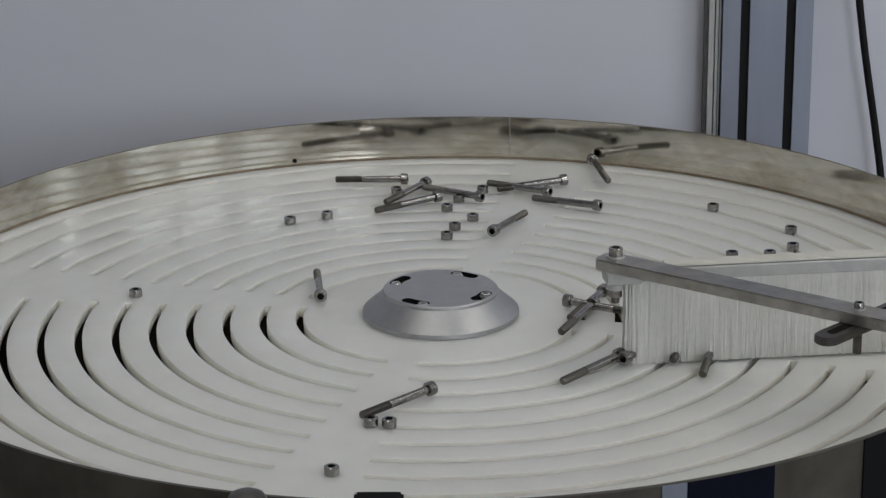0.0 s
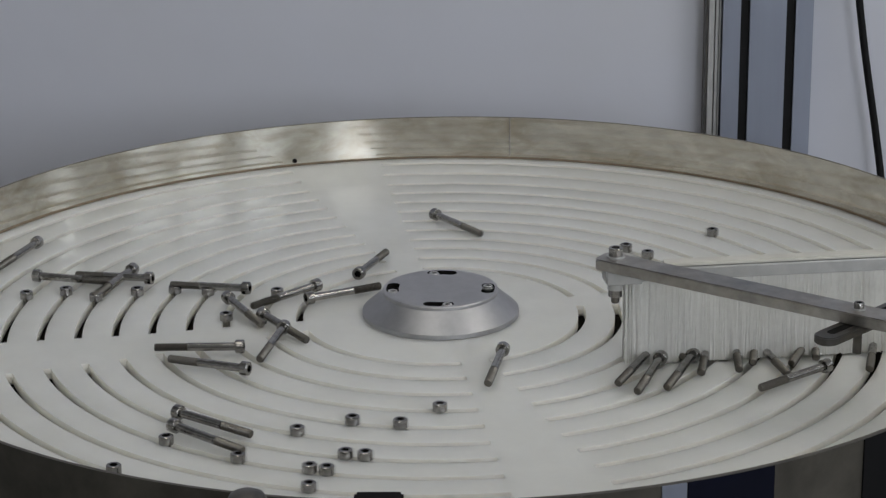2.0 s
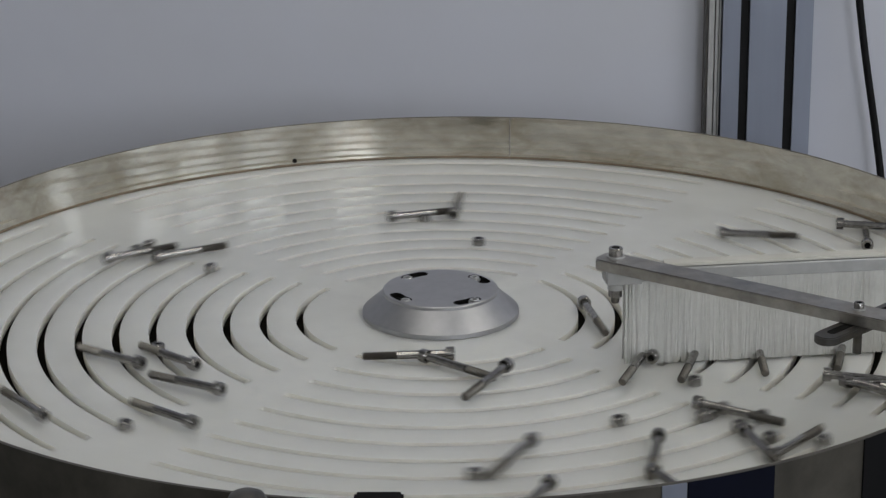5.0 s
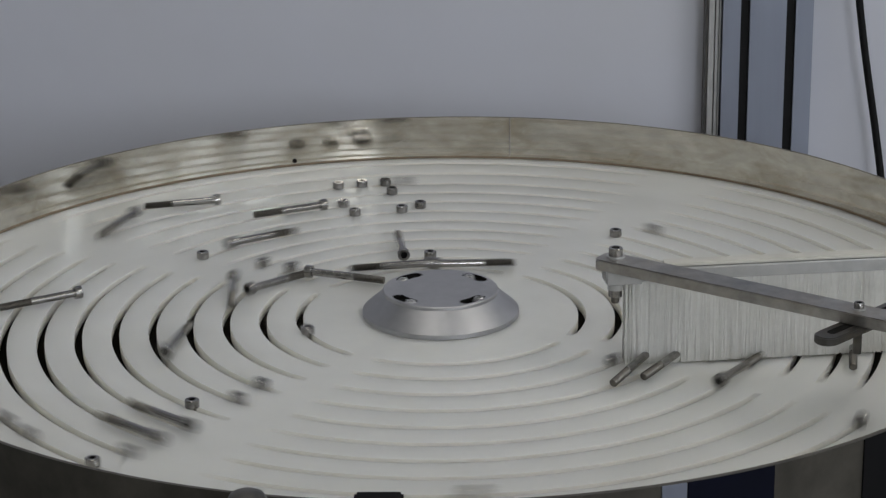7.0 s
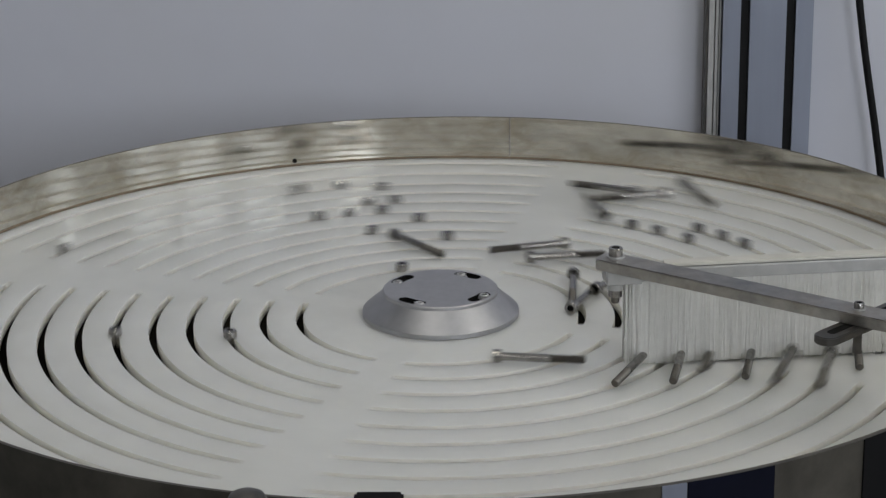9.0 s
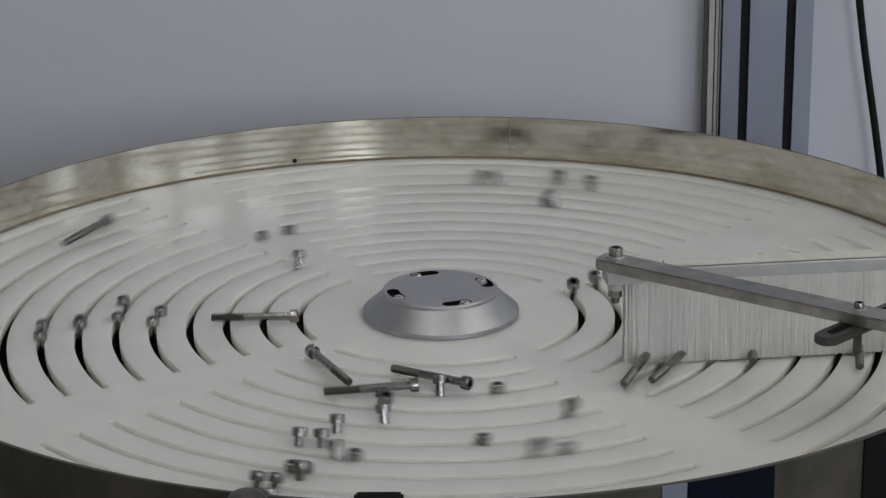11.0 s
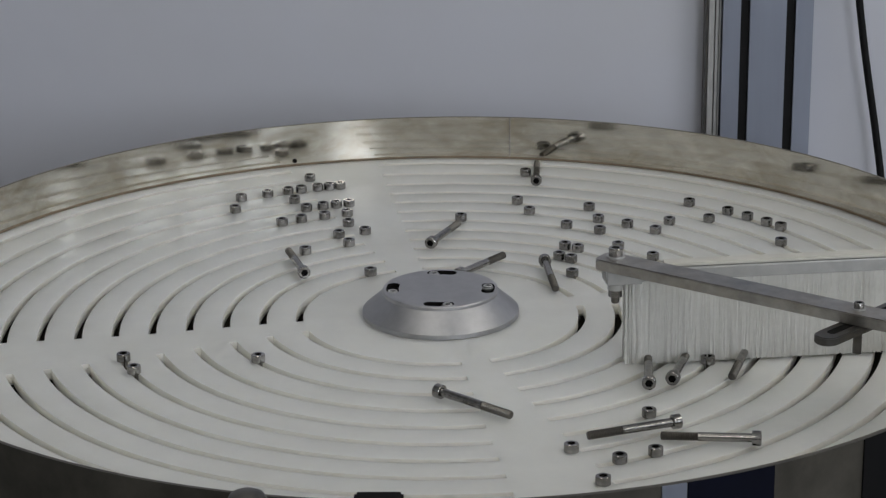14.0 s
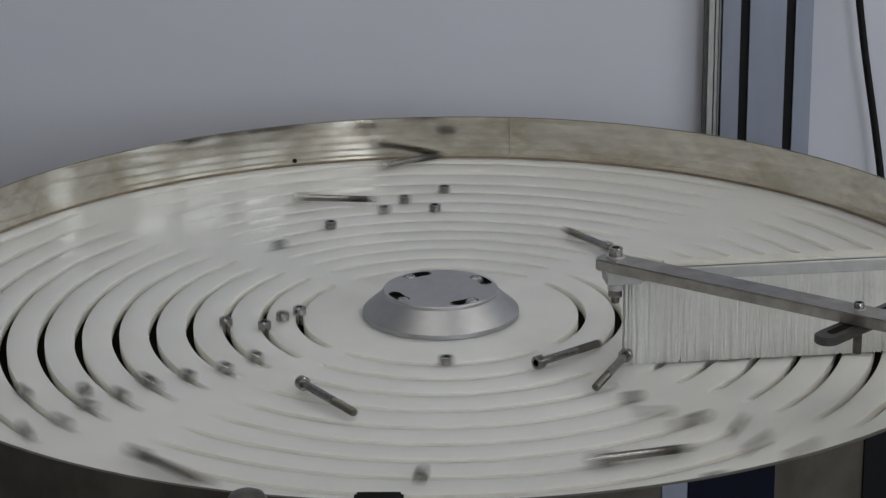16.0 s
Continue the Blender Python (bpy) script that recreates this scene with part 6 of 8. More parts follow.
    walk(screws[38], ride([(0, 377.5, 101.5, 348, 0), (0.5, 377.5, 101.5, 348, 0), (0.9, 225.4, 111.2, 375, 0), (1, 225.4, 128.7, 375, 0), (1.5, 228.2, 202.6, 404, 0), (2, 266.8, 292.1, 269, 0), (2.1, 266.8, 268.3, 269, 0), (2.3, 271.8, 310.3, 269, 1), (2.4, 271.8, 310.3, 269, 1), (2.7, 271.8, 310.3, 269, 1), (3, 271.8, 336.8, 269, 1), (3.5, 271.8, 410.4, 269, 1), (3.6, 271.8, 426.5, 269, 1), (3.9, 299.3, 521.8, 269, 1), (4, 299.3, 521.9, 269, 1), (4.1, 299.3, 533.9, 269, 1), (6.4, 299.3, 858.2, 269, 1), (6.5, 299.3, 873.1, 269, 1), (7, 305.3, 936.7, 98, 0), (7.1, 305.3, 955.8, 98, 0), (7.3, 299.3, 992.6, 98, 1), (7.4, 299.3, 995.7, 98, 1), (8.4, 299.3, 995.7, 98, 1), (8.5, 299.3, 1003.5, 98, 1), (9, 299.3, 1067.2, 98, 1), (11.3, 299.3, 1387.1, 98, 1), (11.5, 299.3, 1389.1, 98, 1), (12, 299.3, 1465.1, 98, 1), (12.1, 299.3, 1479.2, 98, 1), (12.5, 390.3, 1536.2, -21, 0), (12.9, 381.8, 1751.4, -21, 1), (13, 381.8, 1761.6, -21, 1), (13.1, 381.8, 1738.7, -21, 1), (13.3, 381.8, 1781.3, -21, 1), (13.4, 381.8, 1781.3, -21, 1), (14.4, 381.8, 1781.3, -21, 1), (14.5, 381.8, 1785.2, -21, 1), (15, 381.8, 1853.0, -21, 1), (15.1, 381.8, 1866.2, -21, 1), (15.4, 381.8, 2084.2, -21, 1), (15.5, 381.8, 2098.4, -21, 1), (15.9, 364.5, 2133.6, 76, 0), (16, 390.7, 2152.3, 58, 0)]))
    walk(screws[39], ride([(0, 393.2, 99.4, 346, 0), (1, 393.2, 99.4, 346, 0), (1.4, 216.8, 342.7, 346, 1), (1.5, 216.8, 354.7, 346, 1), (2, 216.8, 410.3, 346, 1), (2.1, 216.8, 386.5, 346, 1), (2.4, 379.0, 449.7, 350, 0), (11.5, 379.0, 449.7, 350, 0), (12, 189.3, 520.8, 350, 1), (12.5, 189.3, 596.5, 350, 1), (13, 189.3, 666.4, 350, 1), (13.1, 189.3, 643.5, 350, 1), (13.3, 189.3, 695.7, 350, 1), (13.4, 189.3, 695.7, 350, 1), (14.4, 189.3, 695.7, 350, 1), (14.5, 189.3, 699.5, 350, 1), (14.6, 189.3, 714.5, 350, 1), (15, 397.2, 808.1, 344, 0), (16, 397.2, 808.1, 344, 0)]))
    walk(screws[40], ride([(0, 402.1, 99.2, 333, 0), (1, 402.1, 99.2, 333, 0), (1.4, 299.3, 127.7, 333, 1), (1.5, 299.3, 139.7, 333, 1), (2, 299.3, 205.4, 333, 1), (2.1, 299.3, 181.6, 333, 1), (2.3, 299.3, 216.9, 333, 1), (2.4, 299.3, 216.9, 333, 1), (2.7, 299.3, 216.9, 333, 1), (3, 299.3, 245.6, 333, 1), (3.5, 299.3, 319.9, 333, 1), (4, 299.3, 386.6, 333, 1), (6.5, 299.3, 646.1, 333, 1), (7, 299.3, 702.9, 333, 1), (7.5, 303.5, 707.1, 333, 1), (7.8, 299.9, 707.2, 333, 1), (8.4, 299.9, 707.2, 333, 1), (8.5, 299.3, 709.9, 333, 1), (9, 299.3, 770.9, 333, 1), (9.1, 299.3, 790.7, 333, 1), (11.2, 299.3, 929.1, 333, 1), (11.3, 299.3, 941.6, 333, 1), (11.5, 299.3, 952.4, 333, 1), (12, 299.3, 1028.2, 333, 1), (12.5, 299.3, 1103.4, 333, 1), (12.6, 299.3, 1108.7, 333, 1), (12.9, 298.9, 1191.1, 417, 0), (13, 298.9, 1201.3, 417, 0), (13.1, 298.9, 1178.4, 417, 0), (13.3, 299.3, 1231.6, 417, 1), (13.4, 299.3, 1231.6, 417, 1), (14.4, 299.3, 1231.6, 417, 1), (14.5, 299.3, 1240.2, 417, 1), (15, 299.3, 1299.3, 417, 1), (15.5, 253.6, 1379.1, 319, 0), (15.6, 253.6, 1387.9, 319, 0), (16, 399.2, 1536.0, 374, 0)]))
    walk(screws[41], ride([(0, 356.0, 98.6, 10, 0), (1, 356.0, 98.6, 10, 0), (1.4, 148.8, 198.8, 10, 1), (1.5, 148.8, 210.8, 10, 1), (2, 161.8, 267.1, 10, 1), (2.1, 161.8, 243.3, 10, 1), (2.3, 161.8, 305.3, 10, 1), (2.4, 161.8, 305.2, 10, 1), (2.7, 161.8, 305.2, 10, 1), (3, 161.8, 339.5, 10, 1), (3.5, 134.3, 411.8, 10, 1), (3.6, 134.3, 427.9, 10, 1), (4, 381.3, 456.3, -6, 0), (6.5, 381.3, 456.3, -6, 0), (6.9, 134.3, 684.3, -6, 1), (7, 134.3, 715.8, -6, 1), (7.4, 134.3, 705.0, -6, 1), (8.4, 134.3, 705.0, -6, 1), (8.5, 134.3, 711.4, -6, 1), (9, 124.6, 793.3, -42, 0), (9.1, 124.6, 813.1, -42, 0), (11.2, 134.3, 1177.8, -42, 1), (11.3, 134.3, 1190.2, -42, 1), (11.5, 134.3, 1211.6, -42, 1), (11.6, 134.3, 1227.8, -42, 1), (11.9, 124.1, 1241.7, -52, 0), (12, 124.1, 1255.9, -52, 0), (12.5, 134.4, 1334.7, -61, 0), (13, 132.1, 1386.2, -45, 0), (13.1, 132.1, 1363.3, -45, 0), (13.3, 135.6, 1386.6, 38, 0), (13.4, 135.6, 1386.6, 38, 0), (14.4, 135.6, 1386.6, 38, 0), (14.5, 135.3, 1395.6, 28, 0), (15, 131.6, 1467.5, 0, 0), (15.1, 131.6, 1480.7, 0, 0), (15.4, 124.5, 1651.7, -90, 0), (15.5, 124.5, 1665.9, -90, 0), (15.6, 124.5, 1674.7, -90, 0), (16, 353.4, 1895.0, 2, 0)]))
    walk(screws[42], ride([(0, 364.9, 98.4, 358, 0), (1, 364.9, 98.4, 358, 0), (1.4, 106.5, 232.6, 284, 0), (1.5, 106.5, 244.6, 284, 0), (2, 108.5, 296.6, 291, 0), (2.4, 106.6, 296.1, 330, 0), (2.7, 106.6, 296.1, 330, 0), (3, 96.5, 356.4, 311, 0), (3.1, 96.5, 370.2, 311, 0), (3.5, 364.9, 458.4, 356, 0), (4, 364.9, 458.4, 356, 0), (6.4, 326.8, 504.3, 356, 1), (6.5, 326.8, 519.2, 356, 1), (7, 354.3, 590.1, 356, 1), (7.1, 354.3, 609.2, 356, 1), (7.3, 325.8, 654.0, 485, 0), (7.5, 312.2, 654.1, 495, 0), (7.8, 322.6, 656.4, 492, 0), (8.4, 322.6, 656.4, 492, 0), (8.5, 343.3, 675.5, 533, 0), (9, 348.2, 748.7, 633, 0), (9.1, 348.2, 768.5, 633, 0), (11.2, 354.3, 1118.4, 633, 1), (11.3, 354.3, 1130.9, 633, 1), (11.5, 354.3, 1152.3, 633, 1), (11.6, 354.3, 1168.5, 633, 1), (12, 356.0, 1178.6, 726, 0), (12.4, 134.3, 1434.9, 726, 1), (12.5, 134.3, 1448.0, 726, 1), (12.6, 134.3, 1453.3, 726, 1), (13, 379.5, 1533.0, 709, 0), (13.3, 75.5, 1811.1, 743, 0), (13.5, 140.7, 1782.3, 807, 0), (13.9, 75.5, 1811.0, 743, 0), (14.4, 75.5, 1811.0, 743, 0), (14.5, 75.5, 1818.0, 743, 0), (14.6, 75.5, 1833.0, 743, 0), (14.9, 94.1, 1924.6, 668, 0), (15, 94.1, 1935.6, 668, 0), (15.5, 111.0, 2014.9, 648, 0), (15.9, 106.9, 2049.5, 648, 1), (16, 106.8, 2069.9, 648, 1)]))
    walk(screws[43], ride([(0, 373.8, 98.2, 345, 0), (1, 373.8, 98.2, 345, 0), (1.4, 166.5, 220.5, 320, 0), (1.5, 166.5, 232.5, 320, 0), (2, 158.5, 287.4, 357, 0), (2.1, 158.5, 263.6, 357, 0), (2.3, 147.6, 306.4, 526, 0), (2.4, 147.6, 306.3, 526, 0), (2.7, 147.6, 306.3, 526, 0), (3, 157.1, 322.9, 509, 0), (3.5, 158.9, 402.2, 517, 0), (4, 156.3, 459.2, 477, 0), (4.1, 156.3, 471.2, 477, 0), (6.5, 371.3, 814.8, 340, 0), (7, 371.3, 814.8, 340, 0), (7.3, 271.8, 999.7, 340, 1), (7.4, 271.8, 1002.8, 340, 1), (8.4, 271.8, 1002.8, 340, 1), (8.5, 271.8, 1007.8, 340, 1), (8.6, 271.8, 1026.4, 340, 1), (8.9, 271.8, 1103.1, 340, 1), (9, 271.8, 1115.8, 340, 1), (11.3, 244.3, 1393.4, 340, 1), (11.5, 244.3, 1398.1, 340, 1), (12, 244.3, 1476.7, 340, 1), (12.1, 244.3, 1490.8, 340, 1), (12.4, 247.9, 1573.9, 253, 0), (12.5, 247.9, 1587.0, 253, 0), (13, 244.3, 1657.9, 253, 1), (13.1, 244.3, 1635.0, 253, 1), (13.3, 244.3, 1689.2, 253, 1), (13.4, 244.3, 1689.1, 253, 1), (14.4, 244.3, 1689.1, 253, 1), (14.5, 244.3, 1686.9, 253, 1), (15, 244.3, 1756.0, 253, 1), (15.5, 244.3, 1830.1, 253, 1), (15.6, 244.3, 1838.9, 253, 1), (15.9, 299.2, 1911.6, 253, 1), (16, 244.3, 1943.3, 253, 1)]))
    walk(screws[44], ride([(0, 382.7, 98.0, 332, 0), (1, 382.7, 98.0, 332, 0), (1.4, 146.1, 205.8, 238, 0), (1.5, 146.1, 217.8, 238, 0), (2, 164.6, 278.1, 233, 0), (2.4, 189.2, 279.6, 261, 0), (2.7, 189.2, 279.6, 261, 0), (3, 189.3, 324.3, 261, 1), (3.5, 189.3, 396.3, 261, 1), (3.6, 189.3, 412.4, 261, 1), (4, 390.3, 456.2, 341, 0), (7, 390.3, 456.2, 341, 0), (7.3, 299.3, 635.6, 341, 1), (7.4, 299.3, 638.7, 341, 1), (8.4, 299.3, 638.7, 341, 1), (8.5, 299.3, 640.0, 341, 1), (9, 299.3, 711.7, 341, 1), (11.3, 299.3, 1021.3, 341, 1), (11.5, 299.3, 1036.4, 341, 1), (12, 299.3, 1097.0, 341, 1), (12.1, 299.3, 1111.1, 341, 1), (12.5, 399.2, 1176.0, 376, 0), (12.9, 178.7, 1391.9, 376, 1), (13, 178.7, 1402.1, 376, 1), (13.1, 178.7, 1379.2, 376, 1), (13.3, 189.3, 1472.0, 376, 1), (13.4, 189.3, 1472.0, 376, 1), (14.4, 189.3, 1472.0, 376, 1), (14.5, 189.3, 1477.8, 376, 1), (14.6, 189.3, 1492.8, 376, 1), (15, 359.9, 1542.0, 367, 0), (15.4, 177.5, 1562.0, 246, 0), (15.5, 177.5, 1576.2, 246, 0), (15.9, 174.0, 1639.0, 282, 0), (16, 180.9, 1651.3, 291, 0)]))
    walk(screws[45], ride([(0, 391.6, 97.8, 9, 0), (1, 391.6, 97.8, 9, 0), (1.5, 135.8, 183.6, -74, 0), (2, 123.7, 248.8, -57, 0), (2.1, 123.7, 225.0, -57, 0), (2.4, 388.0, 449.7, -23, 0), (2.7, 388.0, 449.7, -23, 0), (3, 244.3, 601.1, -23, 1), (3.5, 244.3, 676.1, -23, 1), (4, 244.3, 741.9, -23, 1), (4.1, 244.3, 753.9, -23, 1), (6.4, 244.3, 1040.2, -23, 1), (6.5, 244.3, 1055.1, -23, 1), (7, 244.3, 1116.2, -23, 1), (7.4, 244.3, 1092.0, -23, 1), (8.4, 244.3, 1092.0, -23, 1), (8.5, 244.3, 1090.6, -23, 1), (8.6, 244.3, 1109.2, -23, 1), (9, 388.2, 1168.1, -1, 0), (13, 388.2, 1168.1, -1, 0), (13.3, 271.8, 1475.0, -1, 1), (13.5, 273.2, 1476.2, -1, 1), (13.9, 271.8, 1474.9, -1, 1), (14.4, 271.8, 1474.9, -1, 1), (14.5, 271.8, 1472.1, -1, 1), (14.6, 271.8, 1487.1, -1, 1), (15, 368.7, 1541.7, -6, 0), (15.5, 161.8, 1603.2, -6, 1), (15.9, 161.7, 1650.2, -6, 1), (16, 161.8, 1674.5, -6, 1)]))
    walk(screws[46], ride([(0, 363.4, 96.6, 331, 0), (1.5, 363.4, 96.6, 331, 0), (2, 189.3, 179.6, 331, 1), (2.4, 189.3, 150.0, 331, 1), (2.7, 189.3, 150.0, 331, 1), (3, 189.3, 196.4, 331, 1), (3.5, 189.3, 272.3, 331, 1), (4, 189.3, 334.2, 331, 1), (6.5, 190.7, 610.9, 434, 0), (7, 189.3, 670.2, 434, 1), (7.1, 189.3, 689.3, 434, 1), (7.3, 189.3, 717.4, 434, 1), (7.5, 195.9, 718.8, 434, 1), (7.8, 192.4, 719.8, 434, 1), (8.4, 192.4, 719.8, 434, 1), (8.5, 189.3, 726.5, 434, 1), (8.6, 189.3, 745.1, 434, 1), (9, 397.2, 808.1, 346, 0), (11.5, 397.2, 808.1, 346, 0), (12, 194.9, 909.4, 218, 0), (12.1, 194.9, 923.5, 218, 0), (12.5, 353.4, 1175.0, 364, 0), (13, 353.4, 1175.0, 364, 0), (13.3, 326.8, 1220.2, 499, 0), (13.4, 326.8, 1220.2, 499, 0), (14.4, 326.8, 1220.2, 499, 0), (14.5, 326.4, 1225.5, 507, 0), (15, 334.3, 1291.8, 496, 0), (15.1, 334.3, 1305.0, 496, 0), (15.5, 354.5, 1536.8, 338, 0), (16, 354.5, 1536.8, 338, 0)]))
    walk(screws[47], ride([(0, 372.4, 96.5, 9, 0), (1.5, 372.4, 96.5, 9, 0), (1.9, 244.3, 199.0, 9, 1), (2, 244.3, 202.4, 9, 1), (2.1, 244.3, 178.6, 9, 1), (2.3, 244.3, 211.1, 9, 1), (2.4, 244.3, 211.0, 9, 1), (2.7, 244.3, 211.0, 9, 1), (3, 244.3, 258.7, 9, 1), (3.1, 244.3, 272.5, 9, 1), (3.5, 373.8, 458.2, -17, 0), (4, 373.8, 458.2, -17, 0), (6.4, 106.8, 547.6, -17, 1), (6.5, 106.8, 562.5, -17, 1), (7, 106.8, 606.4, -17, 1), (7.1, 106.8, 625.5, -17, 1), (7.3, 106.8, 618.7, -17, 1), (7.4, 106.8, 621.8, -17, 1), (8.4, 106.8, 621.8, -17, 1), (8.5, 106.8, 631.3, -17, 1), (9, 106.8, 702.6, -17, 1), (11.3, 111.8, 1019.4, 19, 0), (11.5, 112.6, 1034.9, 10, 0), (12, 109.2, 1103.3, 3, 0), (12.5, 74.5, 1170.0, 20, 0), (12.6, 74.5, 1175.3, 20, 0), (13, 388.5, 1173.0, -24, 0), (13.3, 299.3, 1452.4, -24, 1), (13.5, 300.4, 1458.2, -24, 1), (13.9, 299.3, 1452.3, -24, 1), (14.4, 299.3, 1452.3, -24, 1), (14.5, 299.3, 1457.0, -24, 1), (14.6, 299.3, 1472.0, -24, 1), (15, 377.5, 1541.5, -18, 0), (15.5, 377.5, 1541.5, -18, 0), (15.9, 299.3, 1544.3, -18, 1), (16, 299.3, 1578.1, -18, 1)]))
    walk(screws[48], ride([(0, 381.3, 96.3, 356, 0), (1.5, 381.3, 96.3, 356, 0), (1.9, 216.8, 191.9, 356, 1), (2, 216.8, 195.3, 356, 1), (2.1, 216.8, 171.5, 356, 1), (2.3, 216.8, 206.9, 356, 1), (2.4, 216.8, 206.8, 356, 1), (2.7, 216.8, 206.8, 356, 1), (3, 216.8, 248.2, 356, 1), (3.5, 216.8, 324.8, 356, 1), (4, 216.8, 382.2, 356, 1), (4.1, 216.8, 394.2, 356, 1), (6.4, 216.8, 592.2, 356, 1), (6.5, 216.8, 607.1, 356, 1), (7, 161.8, 671.8, 356, 1), (7.1, 161.8, 690.9, 356, 1), (7.3, 161.8, 702.9, 356, 1), (7.4, 161.8, 706.0, 356, 1), (8.4, 161.8, 706.0, 356, 1), (8.5, 161.8, 713.3, 356, 1), (8.6, 161.8, 731.9, 356, 1), (9, 359.9, 822.0, 369, 0), (11.2, 139.8, 899.8, 502, 0), (11.3, 139.8, 912.3, 502, 0), (11.5, 138.6, 931.6, 509, 0), (12, 134.7, 1006.0, 510, 0), (12.5, 136.7, 1082.4, 511, 0), (13, 136.3, 1139.0, 520, 0), (13.4, 134.3, 1130.1, 520, 1), (14.4, 134.3, 1130.1, 520, 1), (14.5, 134.3, 1139.6, 520, 1), (14.6, 134.3, 1154.6, 520, 1), (15, 386.3, 1181.2, 689, 0), (15.5, 386.3, 1181.2, 689, 0), (15.9, 274.4, 1199.4, 689, 1), (16, 216.8, 1221.9, 689, 1)]))
    walk(screws[49], ride([(0, 390.3, 96.2, 343, 0), (1.5, 390.3, 96.2, 343, 0), (2, 216.8, 186.6, 343, 1), (2.1, 216.8, 162.8, 343, 1), (2.3, 216.8, 223.3, 343, 1), (2.4, 216.8, 223.3, 343, 1), (2.7, 216.8, 223.3, 343, 1), (3, 216.8, 241.8, 343, 1), (3.5, 216.8, 317.0, 343, 1), (4, 216.8, 391.9, 343, 1), (4.1, 216.8, 403.9, 343, 1), (6.4, 244.3, 612.0, 343, 1), (6.5, 244.3, 626.9, 343, 1), (7, 240.8, 673.4, 459, 0), (7.1, 240.8, 692.5, 459, 0), (7.3, 239.4, 720.2, 461, 0), (7.4, 239.4, 723.3, 461, 0), (8.4, 239.4, 723.3, 461, 0), (8.5, 238.6, 728.0, 466, 0), (9, 239.5, 828.5, 443, 0), (11.3, 234.4, 819.9, 446, 0), (11.5, 234.8, 821.4, 445, 0), (12, 216.8, 880.5, 445, 1), (12.5, 216.8, 956.5, 445, 1), (13, 216.8, 1028.1, 445, 1), (13.1, 216.8, 1005.2, 445, 1), (13.3, 216.8, 1056.3, 445, 1), (13.4, 216.8, 1056.2, 445, 1), (14.4, 216.8, 1056.2, 445, 1), (14.5, 216.8, 1061.0, 445, 1), (15, 216.8, 1130.8, 445, 1), (15.5, 196.3, 1223.9, 271, 0), (15.6, 196.3, 1232.7, 271, 0), (16, 362.3, 1534.9, 349, 0)]))
    walk(screws[50], ride([(0, 399.2, 96.0, 330, 0), (1.5, 399.2, 96.0, 330, 0), (1.9, 266.7, 217.6, 262, 0), (2, 266.7, 221.0, 262, 0), (2.4, 271.8, 223.6, 262, 1), (2.7, 271.8, 223.6, 262, 1), (3, 271.8, 240.8, 262, 1), (3.5, 271.8, 315.6, 262, 1), (4, 271.8, 385.5, 262, 1), (6.5, 271.8, 661.6, 262, 1), (7, 282.2, 715.8, 262, 1), (7.5, 298.1, 705.9, 262, 1), (7.8, 297.0, 703.3, 262, 1), (8.4, 297.0, 703.3, 262, 1), (8.5, 299.3, 706.9, 262, 1), (9, 299.3, 776.0, 262, 1), (9.1, 299.3, 795.8, 262, 1), (11.2, 299.3, 1128.7, 262, 1), (11.3, 299.3, 1141.2, 262, 1), (11.5, 299.3, 1162.6, 262, 1), (12, 299.3, 1237.5, 262, 1), (12.1, 299.3, 1251.6, 262, 1), (12.5, 362.3, 1534.9, 351, 0), (13, 362.3, 1534.9, 351, 0), (13.3, 326.8, 1601.1, 351, 1), (13.5, 327.4, 1600.3, 351, 1), (13.9, 326.8, 1601.1, 351, 1), (14.4, 326.8, 1601.1, 351, 1), (14.5, 326.8, 1608.2, 351, 1), (15, 326.8, 1672.0, 351, 1), (15.5, 326.8, 1746.4, 351, 1), (15.9, 323.7, 1789.1, 351, 1), (16, 326.8, 1799.9, 351, 1)]))
